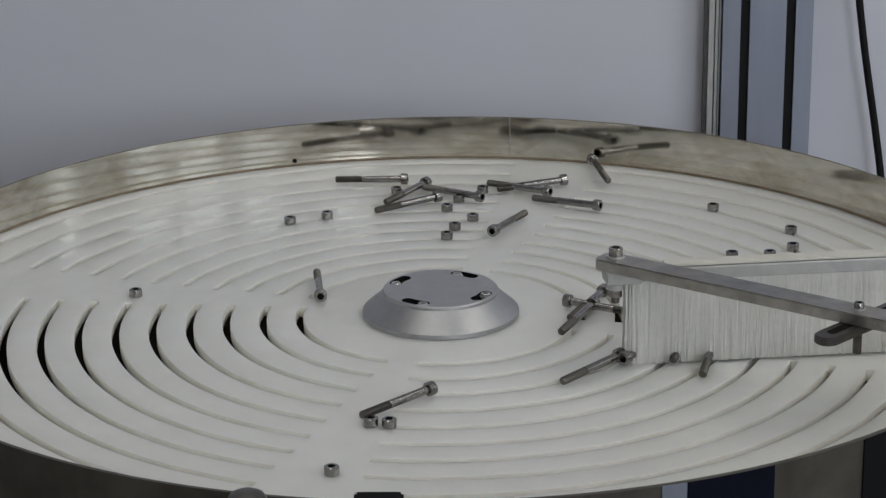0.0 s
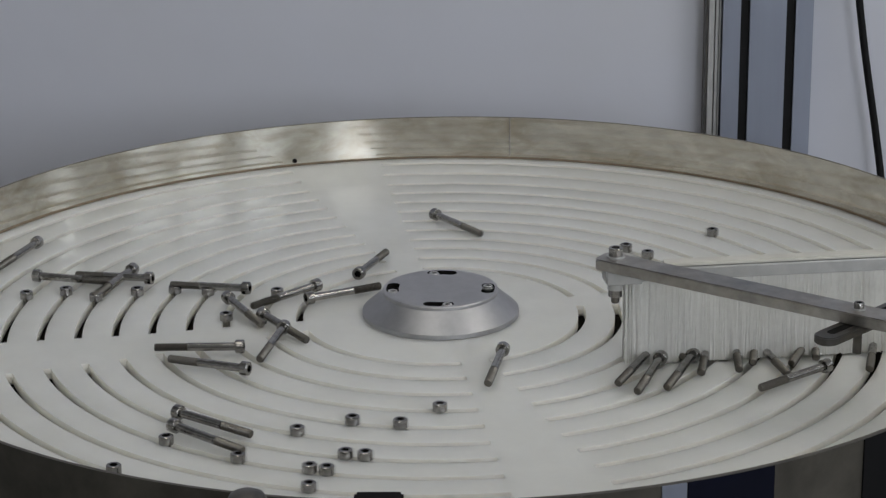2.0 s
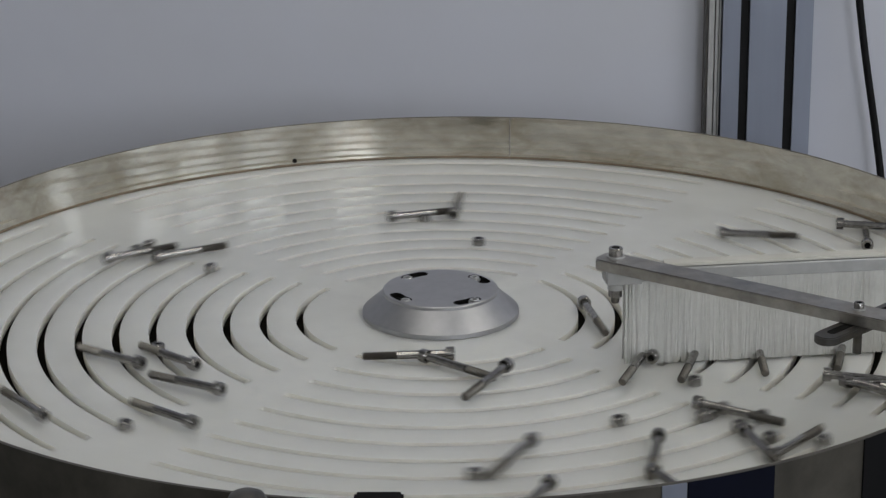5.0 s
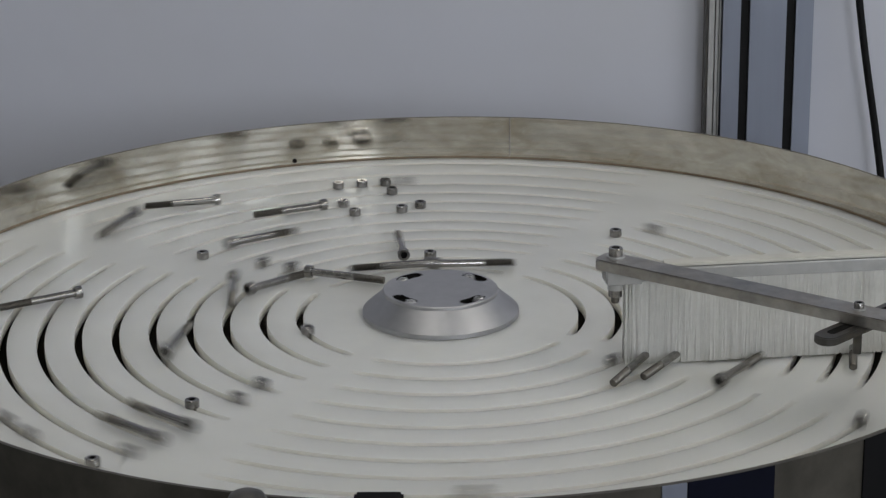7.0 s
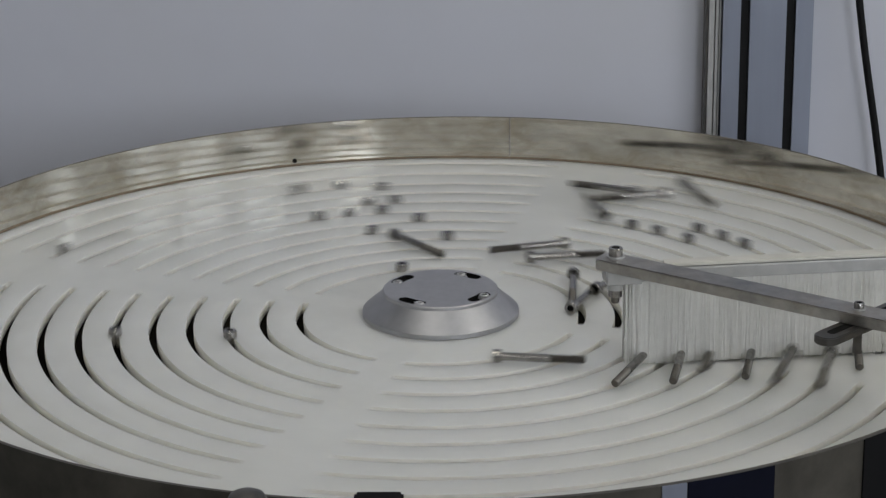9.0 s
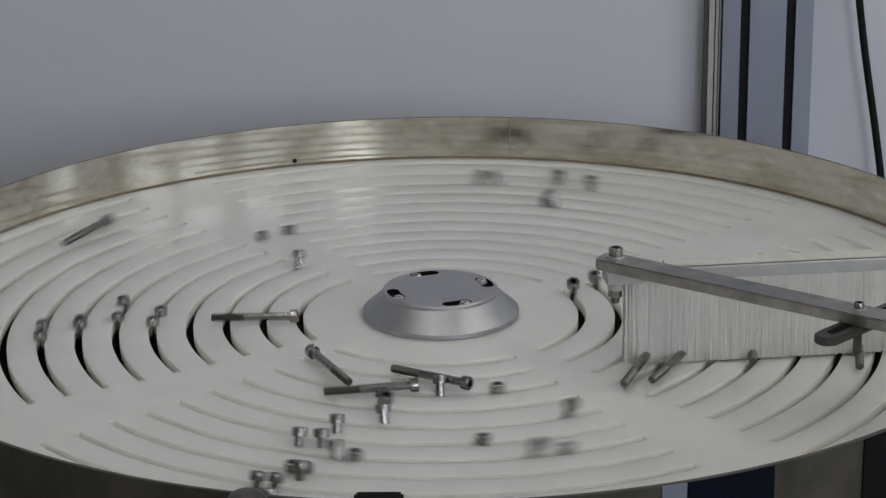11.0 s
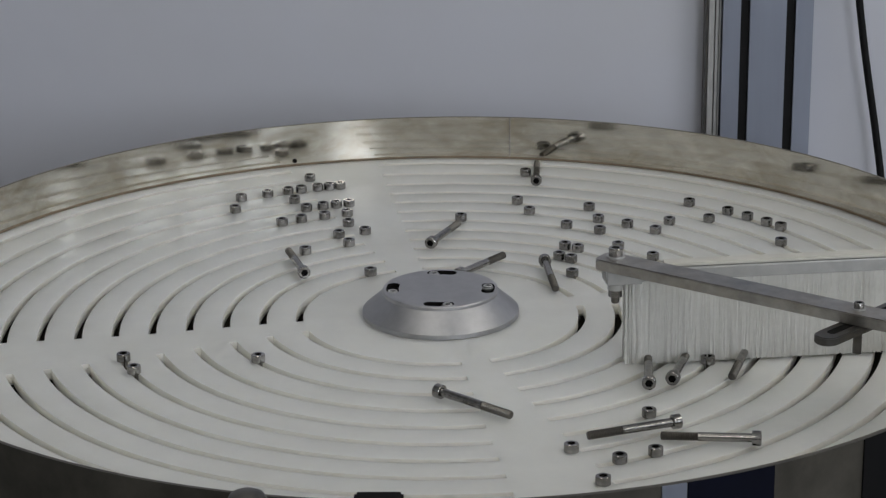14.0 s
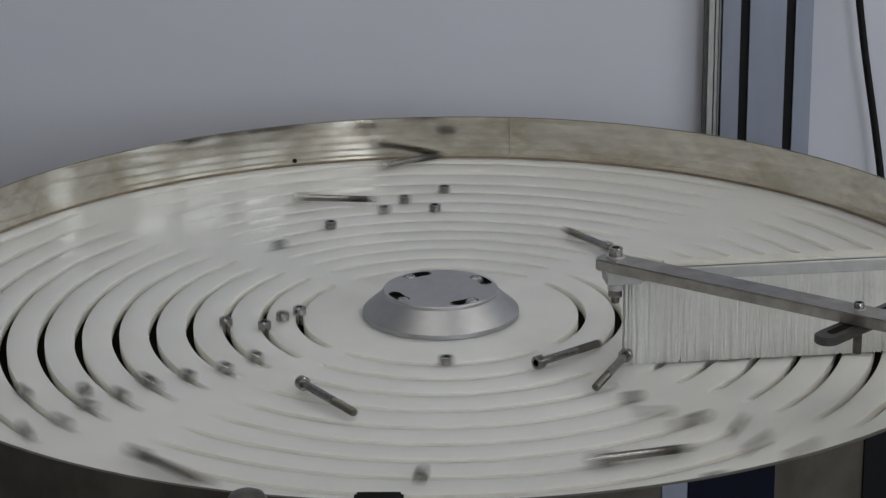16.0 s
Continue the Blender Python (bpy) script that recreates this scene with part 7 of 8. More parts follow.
    walk(screws[51], ride([(0, 353.4, 95.0, 8, 0), (1.5, 353.4, 95.0, 8, 0), (1.9, 286.1, 214.3, -90, 0), (2, 286.1, 217.7, -90, 0), (2.1, 286.1, 193.9, -90, 0), (2.3, 269.9, 247.7, -29, 0), (2.4, 269.9, 247.7, -29, 0), (2.7, 269.9, 247.7, -29, 0), (3, 268.1, 281.8, -60, 0), (3.5, 285.0, 340.8, -140, 0), (4, 299.3, 394.2, -140, 1), (4.1, 299.3, 406.2, -140, 1), (6.4, 299.3, 724.1, -140, 1), (6.5, 299.3, 739.0, -140, 1), (6.6, 299.3, 750.5, -140, 1), (7, 352.1, 811.5, 4, 0), (7.3, 415.0, 1104.7, 94, 0), (7.5, 409.5, 1104.9, 80, 0), (7.8, 419.3, 1107.6, 92, 0), (8.4, 419.3, 1107.6, 92, 0), (8.5, 414.1, 1110.9, 92, 0), (8.6, 414.1, 1129.5, 92, 0), (9, 368.7, 1181.7, -4, 0), (11.2, 134.3, 1267.2, -4, 1), (11.3, 134.3, 1279.7, -4, 1), (11.5, 134.3, 1298.2, -4, 1), (11.6, 134.3, 1314.4, -4, 1), (12, 364.9, 1538.4, -6, 0), (12.5, 364.9, 1538.4, -6, 0), (12.9, 354.3, 1735.5, -6, 1), (13, 354.3, 1745.7, -6, 1), (13.1, 354.3, 1722.8, -6, 1), (13.3, 354.3, 1778.9, -6, 1), (13.4, 354.3, 1778.8, -6, 1), (14.4, 354.3, 1778.8, -6, 1), (14.5, 354.3, 1786.8, -6, 1), (14.6, 354.3, 1801.8, -6, 1), (14.9, 354.3, 1819.7, -6, 1), (15, 354.3, 1830.7, -6, 1), (15.1, 354.3, 1843.9, -6, 1), (15.5, 363.4, 1896.6, 15, 0), (16, 363.4, 1896.6, 15, 0)]))
    walk(screws[52], ride([(0, 362.3, 94.9, 355, 0), (1.5, 362.3, 94.9, 355, 0), (2, 206.9, 109.7, 440, 0), (2.4, 208.9, 109.7, 444, 0), (2.7, 208.9, 109.7, 444, 0), (3, 207.7, 108.9, 443, 0), (3.5, 207.7, 113.6, 439, 0), (4, 210.0, 113.1, 431, 0), (6.5, 197.8, 116.5, 457, 0), (7, 197.5, 116.1, 457, 0), (7.4, 196.5, 116.2, 436, 0), (8.4, 196.5, 116.2, 436, 0), (8.5, 195.1, 116.5, 435, 0), (9, 195.8, 116.3, 435, 0), (11.3, 200.4, 116.9, 454, 0), (11.5, 202.3, 117.6, 463, 0), (12, 209.0, 122.7, 603, 0), (12.5, 210.0, 131.8, 611, 0), (13, 217.1, 131.9, 605, 0), (13.4, 218.4, 131.6, 604, 0), (14.4, 218.4, 131.6, 604, 0), (14.5, 215.2, 130.5, 604, 0), (15, 217.1, 132.7, 606, 0), (15.4, 193.6, 133.7, 481, 0), (15.5, 193.6, 147.9, 481, 0), (15.6, 193.6, 156.7, 481, 0), (16, 371.3, 454.8, 336, 0)]))
    walk(screws[53], ride([(0, 380.3, 94.7, 19, 0), (2, 380.3, 94.7, 19, 0), (2.3, 381.8, 313.9, 19, 1), (2.4, 381.8, 313.9, 19, 1), (2.7, 381.8, 313.9, 19, 1), (2.8, 381.8, 337.1, 19, 1), (3, 388.2, 448.1, 1, 0), (13, 388.2, 448.1, 1, 0), (13.3, 161.8, 755.8, 1, 1), (13.4, 161.8, 755.7, 1, 1), (14.4, 161.8, 755.7, 1, 1), (14.5, 161.8, 763.7, 1, 1), (15, 146.9, 828.4, 106, 0), (15.5, 134.3, 924.5, 106, 1), (15.9, 122.9, 960.4, 106, 1), (16, 119.4, 984.2, 106, 1)]))
    walk(screws[54], ride([(0, 389.2, 94.6, 6, 0), (2, 389.2, 94.6, 6, 0), (2.3, 354.3, 311.1, 6, 1), (2.4, 354.3, 311.0, 6, 1), (2.7, 354.3, 311.0, 6, 1), (3, 354.3, 327.6, 6, 1), (3.5, 354.3, 399.7, 6, 1), (3.6, 354.3, 415.8, 6, 1), (4, 399.2, 456.0, 18, 0), (7, 399.2, 456.0, 18, 0), (7.3, 189.3, 639.0, 18, 1), (7.4, 189.3, 642.1, 18, 1), (8.4, 189.3, 642.1, 18, 1), (8.5, 189.3, 652.5, 18, 1), (8.6, 189.3, 671.1, 18, 1), (9, 377.5, 821.5, -16, 0), (11.2, 138.3, 914.1, 87, 0), (11.3, 138.3, 926.6, 87, 0), (11.5, 137.3, 945.8, 82, 0), (12, 131.2, 1020.8, 79, 0), (12.5, 125.0, 1099.2, 66, 0), (12.6, 125.0, 1104.5, 66, 0), (13, 397.5, 1172.9, 13, 0), (13.3, 352.3, 1453.5, -11, 0), (13.4, 352.3, 1453.4, -11, 0), (14.4, 352.3, 1453.4, -11, 0), (14.5, 351.7, 1457.5, -19, 0), (14.6, 351.7, 1472.5, -19, 0), (15, 395.2, 1540.9, 6, 0), (15.5, 395.2, 1540.9, 6, 0), (15.9, 139.4, 1577.2, -66, 0), (16, 137.8, 1589.1, -103, 0)]))
    walk(screws[55], ride([(0, 398.2, 94.5, 354, 0), (2, 398.2, 94.5, 354, 0), (2.3, 354.3, 312.6, 354, 1), (2.4, 354.3, 312.5, 354, 1), (2.7, 354.3, 312.5, 354, 1), (2.8, 354.3, 335.7, 354, 1), (3, 397.2, 448.1, 348, 0), (11.5, 397.2, 448.1, 348, 0), (11.9, 381.8, 643.2, 348, 1), (12, 381.8, 657.4, 348, 1), (12.5, 381.8, 732.8, 348, 1), (13, 381.8, 784.1, 348, 1), (13.5, 352.8, 770.9, 348, 1), (13.9, 354.3, 770.5, 348, 1), (14.4, 354.3, 770.5, 348, 1), (14.5, 354.3, 776.8, 348, 1), (14.6, 354.3, 791.8, 348, 1), (15, 404.0, 820.7, 353, 0), (15.5, 404.0, 820.7, 353, 0), (16, 354.3, 870.2, 353, 1)]))
    walk(screws[56], ride([(0, 352.6, 93.3, 342, 0), (2, 352.6, 93.3, 342, 0), (2.3, 354.3, 314.5, 342, 1), (2.4, 354.3, 314.5, 342, 1), (2.7, 354.3, 314.5, 342, 1), (2.8, 354.3, 337.7, 342, 1), (3, 359.9, 462.0, 371, 0), (3.4, 381.8, 671.9, 371, 1), (3.5, 381.8, 684.7, 371, 1), (4, 381.8, 742.7, 371, 1), (6.5, 381.8, 1014.0, 371, 1), (7, 354.3, 1064.4, 371, 1), (7.5, 350.8, 1064.3, 371, 1), (7.8, 350.5, 1058.6, 371, 1), (8.4, 350.5, 1058.6, 371, 1), (8.5, 354.3, 1061.0, 371, 1), (8.6, 354.3, 1079.6, 371, 1), (9, 386.3, 1181.2, 331, 0), (11.2, 189.3, 1278.9, 331, 1), (11.3, 189.3, 1291.3, 331, 1), (11.5, 189.3, 1314.3, 331, 1), (12, 189.3, 1388.7, 331, 1), (12.5, 189.3, 1464.0, 331, 1), (12.6, 189.3, 1469.3, 331, 1), (13, 352.1, 1531.5, 362, 0), (13.3, 271.8, 1815.7, 362, 1), (13.5, 273.0, 1819.6, 362, 1), (13.9, 271.8, 1815.7, 362, 1), (14.4, 271.8, 1815.7, 362, 1), (14.5, 271.8, 1822.9, 362, 1), (15, 272.0, 1902.1, 450, 0), (15.5, 271.8, 1965.9, 450, 1), (15.6, 271.8, 1974.7, 450, 1), (16, 380.3, 2254.7, 373, 0)]))
    walk(screws[57], ride([(0, 361.6, 93.2, 19, 0), (2, 361.6, 93.2, 19, 0), (2.3, 381.8, 302.2, 19, 1), (2.4, 381.8, 302.2, 19, 1), (2.7, 381.8, 302.2, 19, 1), (3, 385.9, 332.5, -58, 0), (3.5, 381.8, 406.7, -58, 1), (3.6, 381.8, 422.8, -58, 1), (4, 353.4, 455.0, 6, 0), (7, 353.4, 455.0, 6, 0), (7.3, 216.8, 639.2, 6, 1), (7.4, 216.8, 642.3, 6, 1), (8.4, 216.8, 642.3, 6, 1), (8.5, 216.8, 645.6, 6, 1), (8.6, 216.8, 664.2, 6, 1), (9, 395.2, 820.9, 8, 0), (11.2, 161.8, 920.7, 8, 1), (11.3, 161.8, 933.2, 8, 1), (11.5, 161.8, 941.2, 8, 1), (12, 161.8, 1016.5, 8, 1), (12.5, 161.8, 1091.3, 8, 1), (12.6, 161.8, 1096.6, 8, 1), (13, 361.1, 1171.4, -11, 0), (13.3, 299.3, 1464.9, -11, 1), (13.5, 299.1, 1469.2, -11, 1), (13.9, 299.3, 1464.8, -11, 1), (14.4, 299.3, 1464.8, -11, 1), (14.5, 299.3, 1469.6, -11, 1), (15, 300.3, 1541.1, 92, 0), (15.5, 298.5, 1546.5, 88, 0), (16, 299.3, 1598.1, 88, 1)]))
    walk(screws[58], ride([(0, 370.5, 93.1, 6, 0), (2, 370.5, 93.1, 6, 0), (2.3, 299.3, 313.4, 6, 1), (2.4, 299.3, 313.4, 6, 1), (2.7, 299.3, 313.4, 6, 1), (3, 299.3, 362.7, 6, 1), (3.1, 299.3, 376.5, 6, 1), (3.5, 382.7, 458.0, -30, 0), (4, 382.7, 458.0, -30, 0), (6.4, 218.2, 553.7, 95, 0), (6.5, 218.2, 568.6, 95, 0), (6.6, 218.2, 580.1, 95, 0), (7, 361.1, 811.4, -9, 0), (9, 361.1, 811.4, -9, 0), (11.2, 216.8, 927.1, -9, 1), (11.3, 216.8, 939.6, -9, 1), (11.5, 216.8, 941.6, -9, 1), (12, 216.8, 1015.5, -9, 1), (12.5, 216.8, 1089.8, -9, 1), (13, 216.8, 1135.1, -9, 1), (13.5, 220.5, 1132.4, -9, 1), (13.9, 216.8, 1131.8, -9, 1), (14.4, 216.8, 1131.8, -9, 1), (14.5, 216.8, 1138.8, -9, 1), (14.6, 216.8, 1153.8, -9, 1), (14.9, 216.8, 1245.3, -9, 1), (15, 216.8, 1256.3, -9, 1), (15.1, 216.8, 1269.5, -9, 1), (15.5, 372.4, 1536.5, 3, 0), (16, 372.4, 1536.5, 3, 0)]))
    walk(screws[59], ride([(0, 379.5, 93.0, 353, 0), (2, 379.5, 93.0, 353, 0), (2.3, 271.8, 312.6, 353, 1), (2.4, 271.8, 312.5, 353, 1), (2.7, 271.8, 312.5, 353, 1), (3, 271.8, 375.0, 353, 1), (3.1, 271.8, 388.8, 353, 1), (3.5, 391.6, 457.8, 367, 0), (4, 391.6, 457.8, 367, 0), (6.4, 146.7, 577.2, 443, 0), (6.5, 146.7, 592.1, 443, 0), (7, 154.8, 646.6, 477, 0), (7.1, 154.8, 665.7, 477, 0), (7.3, 158.8, 709.5, 510, 0), (7.4, 158.8, 712.6, 510, 0), (8.4, 158.8, 712.6, 510, 0), (8.5, 162.7, 720.7, 520, 0), (8.6, 162.7, 739.3, 520, 0), (9, 404.0, 820.7, 355, 0), (11.2, 299.3, 925.4, 355, 1), (11.3, 299.3, 937.9, 355, 1), (11.5, 299.3, 955.6, 355, 1), (12, 299.3, 1018.6, 355, 1), (12.5, 299.3, 1094.5, 355, 1), (12.6, 299.3, 1099.8, 355, 1), (13, 370.1, 1171.4, 336, 0), (13.3, 244.3, 1465.2, 336, 1), (13.5, 247.3, 1467.2, 336, 1), (13.9, 244.3, 1465.2, 336, 1), (14.4, 244.3, 1465.2, 336, 1), (14.5, 244.3, 1471.5, 336, 1), (15, 217.3, 1545.5, 451, 0), (15.5, 222.7, 1604.7, 430, 0), (15.9, 212.8, 1650.4, 430, 1), (16, 216.8, 1674.9, 430, 1)]))
    walk(screws[60], ride([(0, 388.5, 93.0, 340, 0), (2, 388.5, 93.0, 340, 0), (2.3, 244.3, 313.4, 340, 1), (2.4, 244.3, 313.4, 340, 1), (2.7, 244.3, 313.4, 340, 1), (2.8, 244.3, 336.6, 340, 1), (3, 368.7, 461.7, 358, 0), (3.4, 345.6, 674.8, 256, 0), (3.5, 345.6, 687.6, 256, 0), (4, 352.6, 757.5, 255, 0), (6.5, 354.3, 1012.4, 255, 1), (7, 354.3, 1071.3, 255, 1), (7.5, 296.4, 1072.0, 255, 1), (7.8, 299.2, 1069.2, 255, 1), (8.4, 299.2, 1069.2, 255, 1), (8.5, 299.3, 1072.5, 255, 1), (9, 299.3, 1125.7, 255, 1), (9.1, 299.3, 1145.5, 255, 1), (11.2, 299.3, 1291.6, 255, 1), (11.3, 299.3, 1304.1, 255, 1), (11.5, 299.3, 1307.9, 255, 1), (12, 299.3, 1384.5, 255, 1), (12.5, 299.3, 1459.6, 255, 1), (12.6, 299.3, 1464.9, 255, 1), (12.9, 298.2, 1549.6, 88, 0), (13, 298.2, 1559.8, 88, 0), (13.1, 298.2, 1536.9, 88, 0), (13.3, 299.3, 1596.8, 88, 1), (13.4, 299.3, 1596.7, 88, 1), (14.4, 299.3, 1596.7, 88, 1), (14.5, 299.3, 1594.7, 88, 1), (15, 299.3, 1661.4, 88, 1), (15.5, 294.9, 1735.6, -66, 0), (15.9, 299.5, 1780.9, -66, 1), (16, 299.3, 1793.3, -66, 1)]))
    walk(screws[61], ride([(0, 397.5, 92.9, 17, 0), (2, 397.5, 92.9, 17, 0), (2.3, 216.8, 349.5, 17, 1), (2.4, 216.8, 349.5, 17, 1), (2.7, 216.8, 349.5, 17, 1), (3, 216.8, 393.2, 17, 1), (3.1, 216.8, 407.0, 17, 1), (3.4, 216.0, 513.5, 77, 0), (3.5, 216.0, 526.3, 77, 0), (4, 233.8, 590.3, 101, 0), (6.5, 242.7, 880.1, 44, 0), (6.6, 242.7, 891.6, 44, 0), (7, 370.1, 1171.4, -22, 0), (9, 370.1, 1171.4, -22, 0), (11.2, 244.3, 1287.5, -22, 1), (11.3, 244.3, 1300.0, -22, 1), (11.5, 244.3, 1309.3, -22, 1), (12, 244.3, 1386.5, -22, 1), (12.5, 244.3, 1461.4, -22, 1), (12.6, 244.3, 1466.7, -22, 1), (13, 246.4, 1561.6, 93, 0), (13.3, 244.3, 1584.2, 93, 1), (13.4, 244.3, 1584.2, 93, 1), (14.4, 244.3, 1584.2, 93, 1), (14.5, 244.3, 1588.5, 93, 1), (15, 244.3, 1655.0, 93, 1), (15.5, 244.3, 1730.1, 93, 1), (15.9, 244.4, 1767.7, 93, 1), (16, 244.3, 1776.9, 93, 1)]))
    walk(screws[62], ride([(0, 352.1, 91.5, 6, 0), (2, 352.1, 91.5, 6, 0), (2.3, 354.3, 224.6, 6, 1), (2.4, 354.3, 224.6, 6, 1), (2.7, 354.3, 224.6, 6, 1), (2.8, 354.3, 247.8, 6, 1), (3, 377.5, 461.5, -14, 0), (3.4, 378.3, 692.7, -140, 0), (3.5, 378.3, 705.5, -140, 0), (4, 374.3, 757.2, -107, 0), (4.1, 374.3, 769.2, -107, 0), (6.5, 380.3, 814.7, 17, 0), (7, 380.3, 814.7, 17, 0), (7.3, 315.8, 1014.2, 137, 0), (7.5, 274.0, 1029.6, 308, 0), (7.8, 320.5, 1037.2, 298, 0), (8.4, 320.5, 1037.2, 298, 0), (8.5, 320.0, 1042.2, 301, 0), (8.6, 320.0, 1060.8, 301, 0), (9, 357.8, 1180.3, 343, 0), (11.2, 354.3, 1286.2, 343, 1), (11.3, 354.3, 1298.7, 343, 1), (11.5, 354.3, 1314.6, 343, 1), (12, 354.3, 1372.5, 343, 1), (12.5, 342.2, 1449.1, 343, 1), (12.6, 342.2, 1454.4, 343, 1), (13, 379.1, 1531.4, 373, 0), (13.3, 271.8, 1829.0, 373, 1), (13.5, 271.0, 1831.1, 373, 1), (13.9, 271.8, 1829.0, 373, 1), (14.4, 271.8, 1829.0, 373, 1), (14.5, 271.8, 1838.4, 373, 1), (14.6, 271.8, 1853.4, 373, 1), (15, 357.8, 1900.3, 341, 0), (15.5, 357.8, 1900.3, 341, 0), (16, 302.0, 1959.7, 270, 0)]))
    walk(screws[63], ride([(0, 361.1, 91.4, 353, 0), (2, 361.1, 91.4, 353, 0), (2.3, 354.3, 222.8, 353, 1), (2.4, 354.3, 222.7, 353, 1), (2.7, 354.3, 222.7, 353, 1), (2.8, 354.3, 245.9, 353, 1), (3, 386.3, 461.2, 333, 0), (3.4, 368.9, 747.6, 310, 0), (3.5, 368.9, 760.4, 310, 0), (3.6, 368.9, 776.5, 310, 0), (3.9, 385.3, 744.5, 420, 0), (4, 385.3, 744.6, 420, 0), (4.1, 385.3, 756.6, 420, 0), (6.5, 389.2, 814.6, 364, 0), (7, 389.2, 814.6, 364, 0), (7.3, 297.7, 1031.2, 294, 0), (7.5, 289.8, 1024.6, 304, 0), (7.8, 298.6, 1027.0, 308, 0), (8.4, 298.6, 1027.0, 308, 0), (8.5, 292.3, 1031.6, 326, 0), (9, 272.2, 1110.2, 319, 0), (9.1, 272.2, 1130.0, 319, 0), (11.2, 271.8, 1289.0, 319, 1), (11.3, 271.8, 1301.5, 319, 1), (11.5, 271.8, 1306.2, 319, 1), (12, 271.8, 1380.1, 319, 1), (12.5, 271.8, 1457.2, 319, 1), (12.6, 271.8, 1462.5, 319, 1), (13, 388.1, 1531.3, 360, 0), (13.3, 244.3, 1832.6, 360, 1), (13.5, 247.2, 1833.8, 360, 1), (13.9, 244.3, 1832.5, 360, 1), (14.4, 244.3, 1832.5, 360, 1), (14.5, 244.3, 1838.6, 360, 1), (14.6, 244.3, 1853.6, 360, 1), (15, 366.6, 1900.1, 328, 0), (15.5, 366.6, 1900.1, 328, 0), (15.9, 333.3, 1981.5, 276, 0), (16, 333.3, 2015.3, 276, 0)]))
    walk(screws[64], ride([(0, 370.1, 91.4, 340, 0), (2, 370.1, 91.4, 340, 0), (2.3, 216.8, 233.7, 340, 1), (2.4, 216.8, 233.6, 340, 1), (2.7, 216.8, 233.6, 340, 1), (3, 216.8, 290.5, 340, 1), (3.5, 216.8, 364.0, 340, 1), (3.6, 216.8, 380.1, 340, 1), (3.9, 216.8, 514.2, 340, 1), (4, 216.8, 514.3, 340, 1), (4.1, 216.8, 526.3, 340, 1), (6.4, 216.8, 858.4, 340, 1), (6.5, 216.8, 873.3, 340, 1), (7, 216.8, 939.4, 340, 1), (7.1, 216.8, 958.5, 340, 1), (7.3, 216.8, 990.3, 340, 1), (7.4, 216.8, 993.4, 340, 1), (8.4, 216.8, 993.4, 340, 1), (8.5, 216.8, 998.9, 340, 1), (9, 216.8, 1064.0, 340, 1), (11.3, 216.8, 1387.5, 340, 1), (11.5, 216.8, 1404.0, 340, 1), (12, 216.8, 1470.9, 340, 1), (12.1, 216.8, 1485.0, 340, 1), (12.5, 371.3, 1534.8, 338, 0), (13, 371.3, 1534.8, 338, 0), (13.3, 271.8, 1601.1, 338, 1), (13.4, 271.8, 1601.1, 338, 1), (14.4, 271.8, 1601.1, 338, 1), (14.5, 271.8, 1607.1, 338, 1), (15, 271.8, 1671.8, 338, 1), (15.5, 271.8, 1746.7, 338, 1), (15.9, 271.8, 1777.1, 338, 1), (16, 271.8, 1789.1, 338, 1)]))
    walk(screws[65], ride([(0, 379.1, 91.4, 17, 0), (2, 379.1, 91.4, 17, 0), (2.3, 288.5, 332.4, -104, 0), (2.4, 288.5, 332.4, -104, 0), (2.7, 288.5, 332.4, -104, 0), (3, 299.3, 342.3, -104, 1), (3.5, 299.3, 416.9, -104, 1), (4, 299.3, 471.0, -104, 1), (6.5, 299.3, 746.8, -104, 1), (6.6, 299.3, 758.3, -104, 1), (7, 379.1, 811.4, 15, 0), (9, 379.1, 811.4, 15, 0), (11.2, 326.8, 927.8, 15, 1), (11.3, 326.8, 940.3, 15, 1), (11.5, 326.8, 949.1, 15, 1), (12, 326.8, 1012.7, 15, 1), (12.5, 337.5, 1087.5, 15, 1), (13, 326.8, 1141.8, 15, 1), (13.5, 325.7, 1139.1, 15, 1), (13.9, 326.8, 1138.5, 15, 1), (14.4, 326.8, 1138.5, 15, 1), (14.5, 326.8, 1141.8, 15, 1), (14.6, 326.8, 1156.8, 15, 1), (15, 375.5, 1179.8, 5, 0), (15.5, 375.5, 1179.8, 5, 0), (15.9, 354.3, 1277.0, 5, 1), (16, 354.3, 1310.8, 5, 1)]))
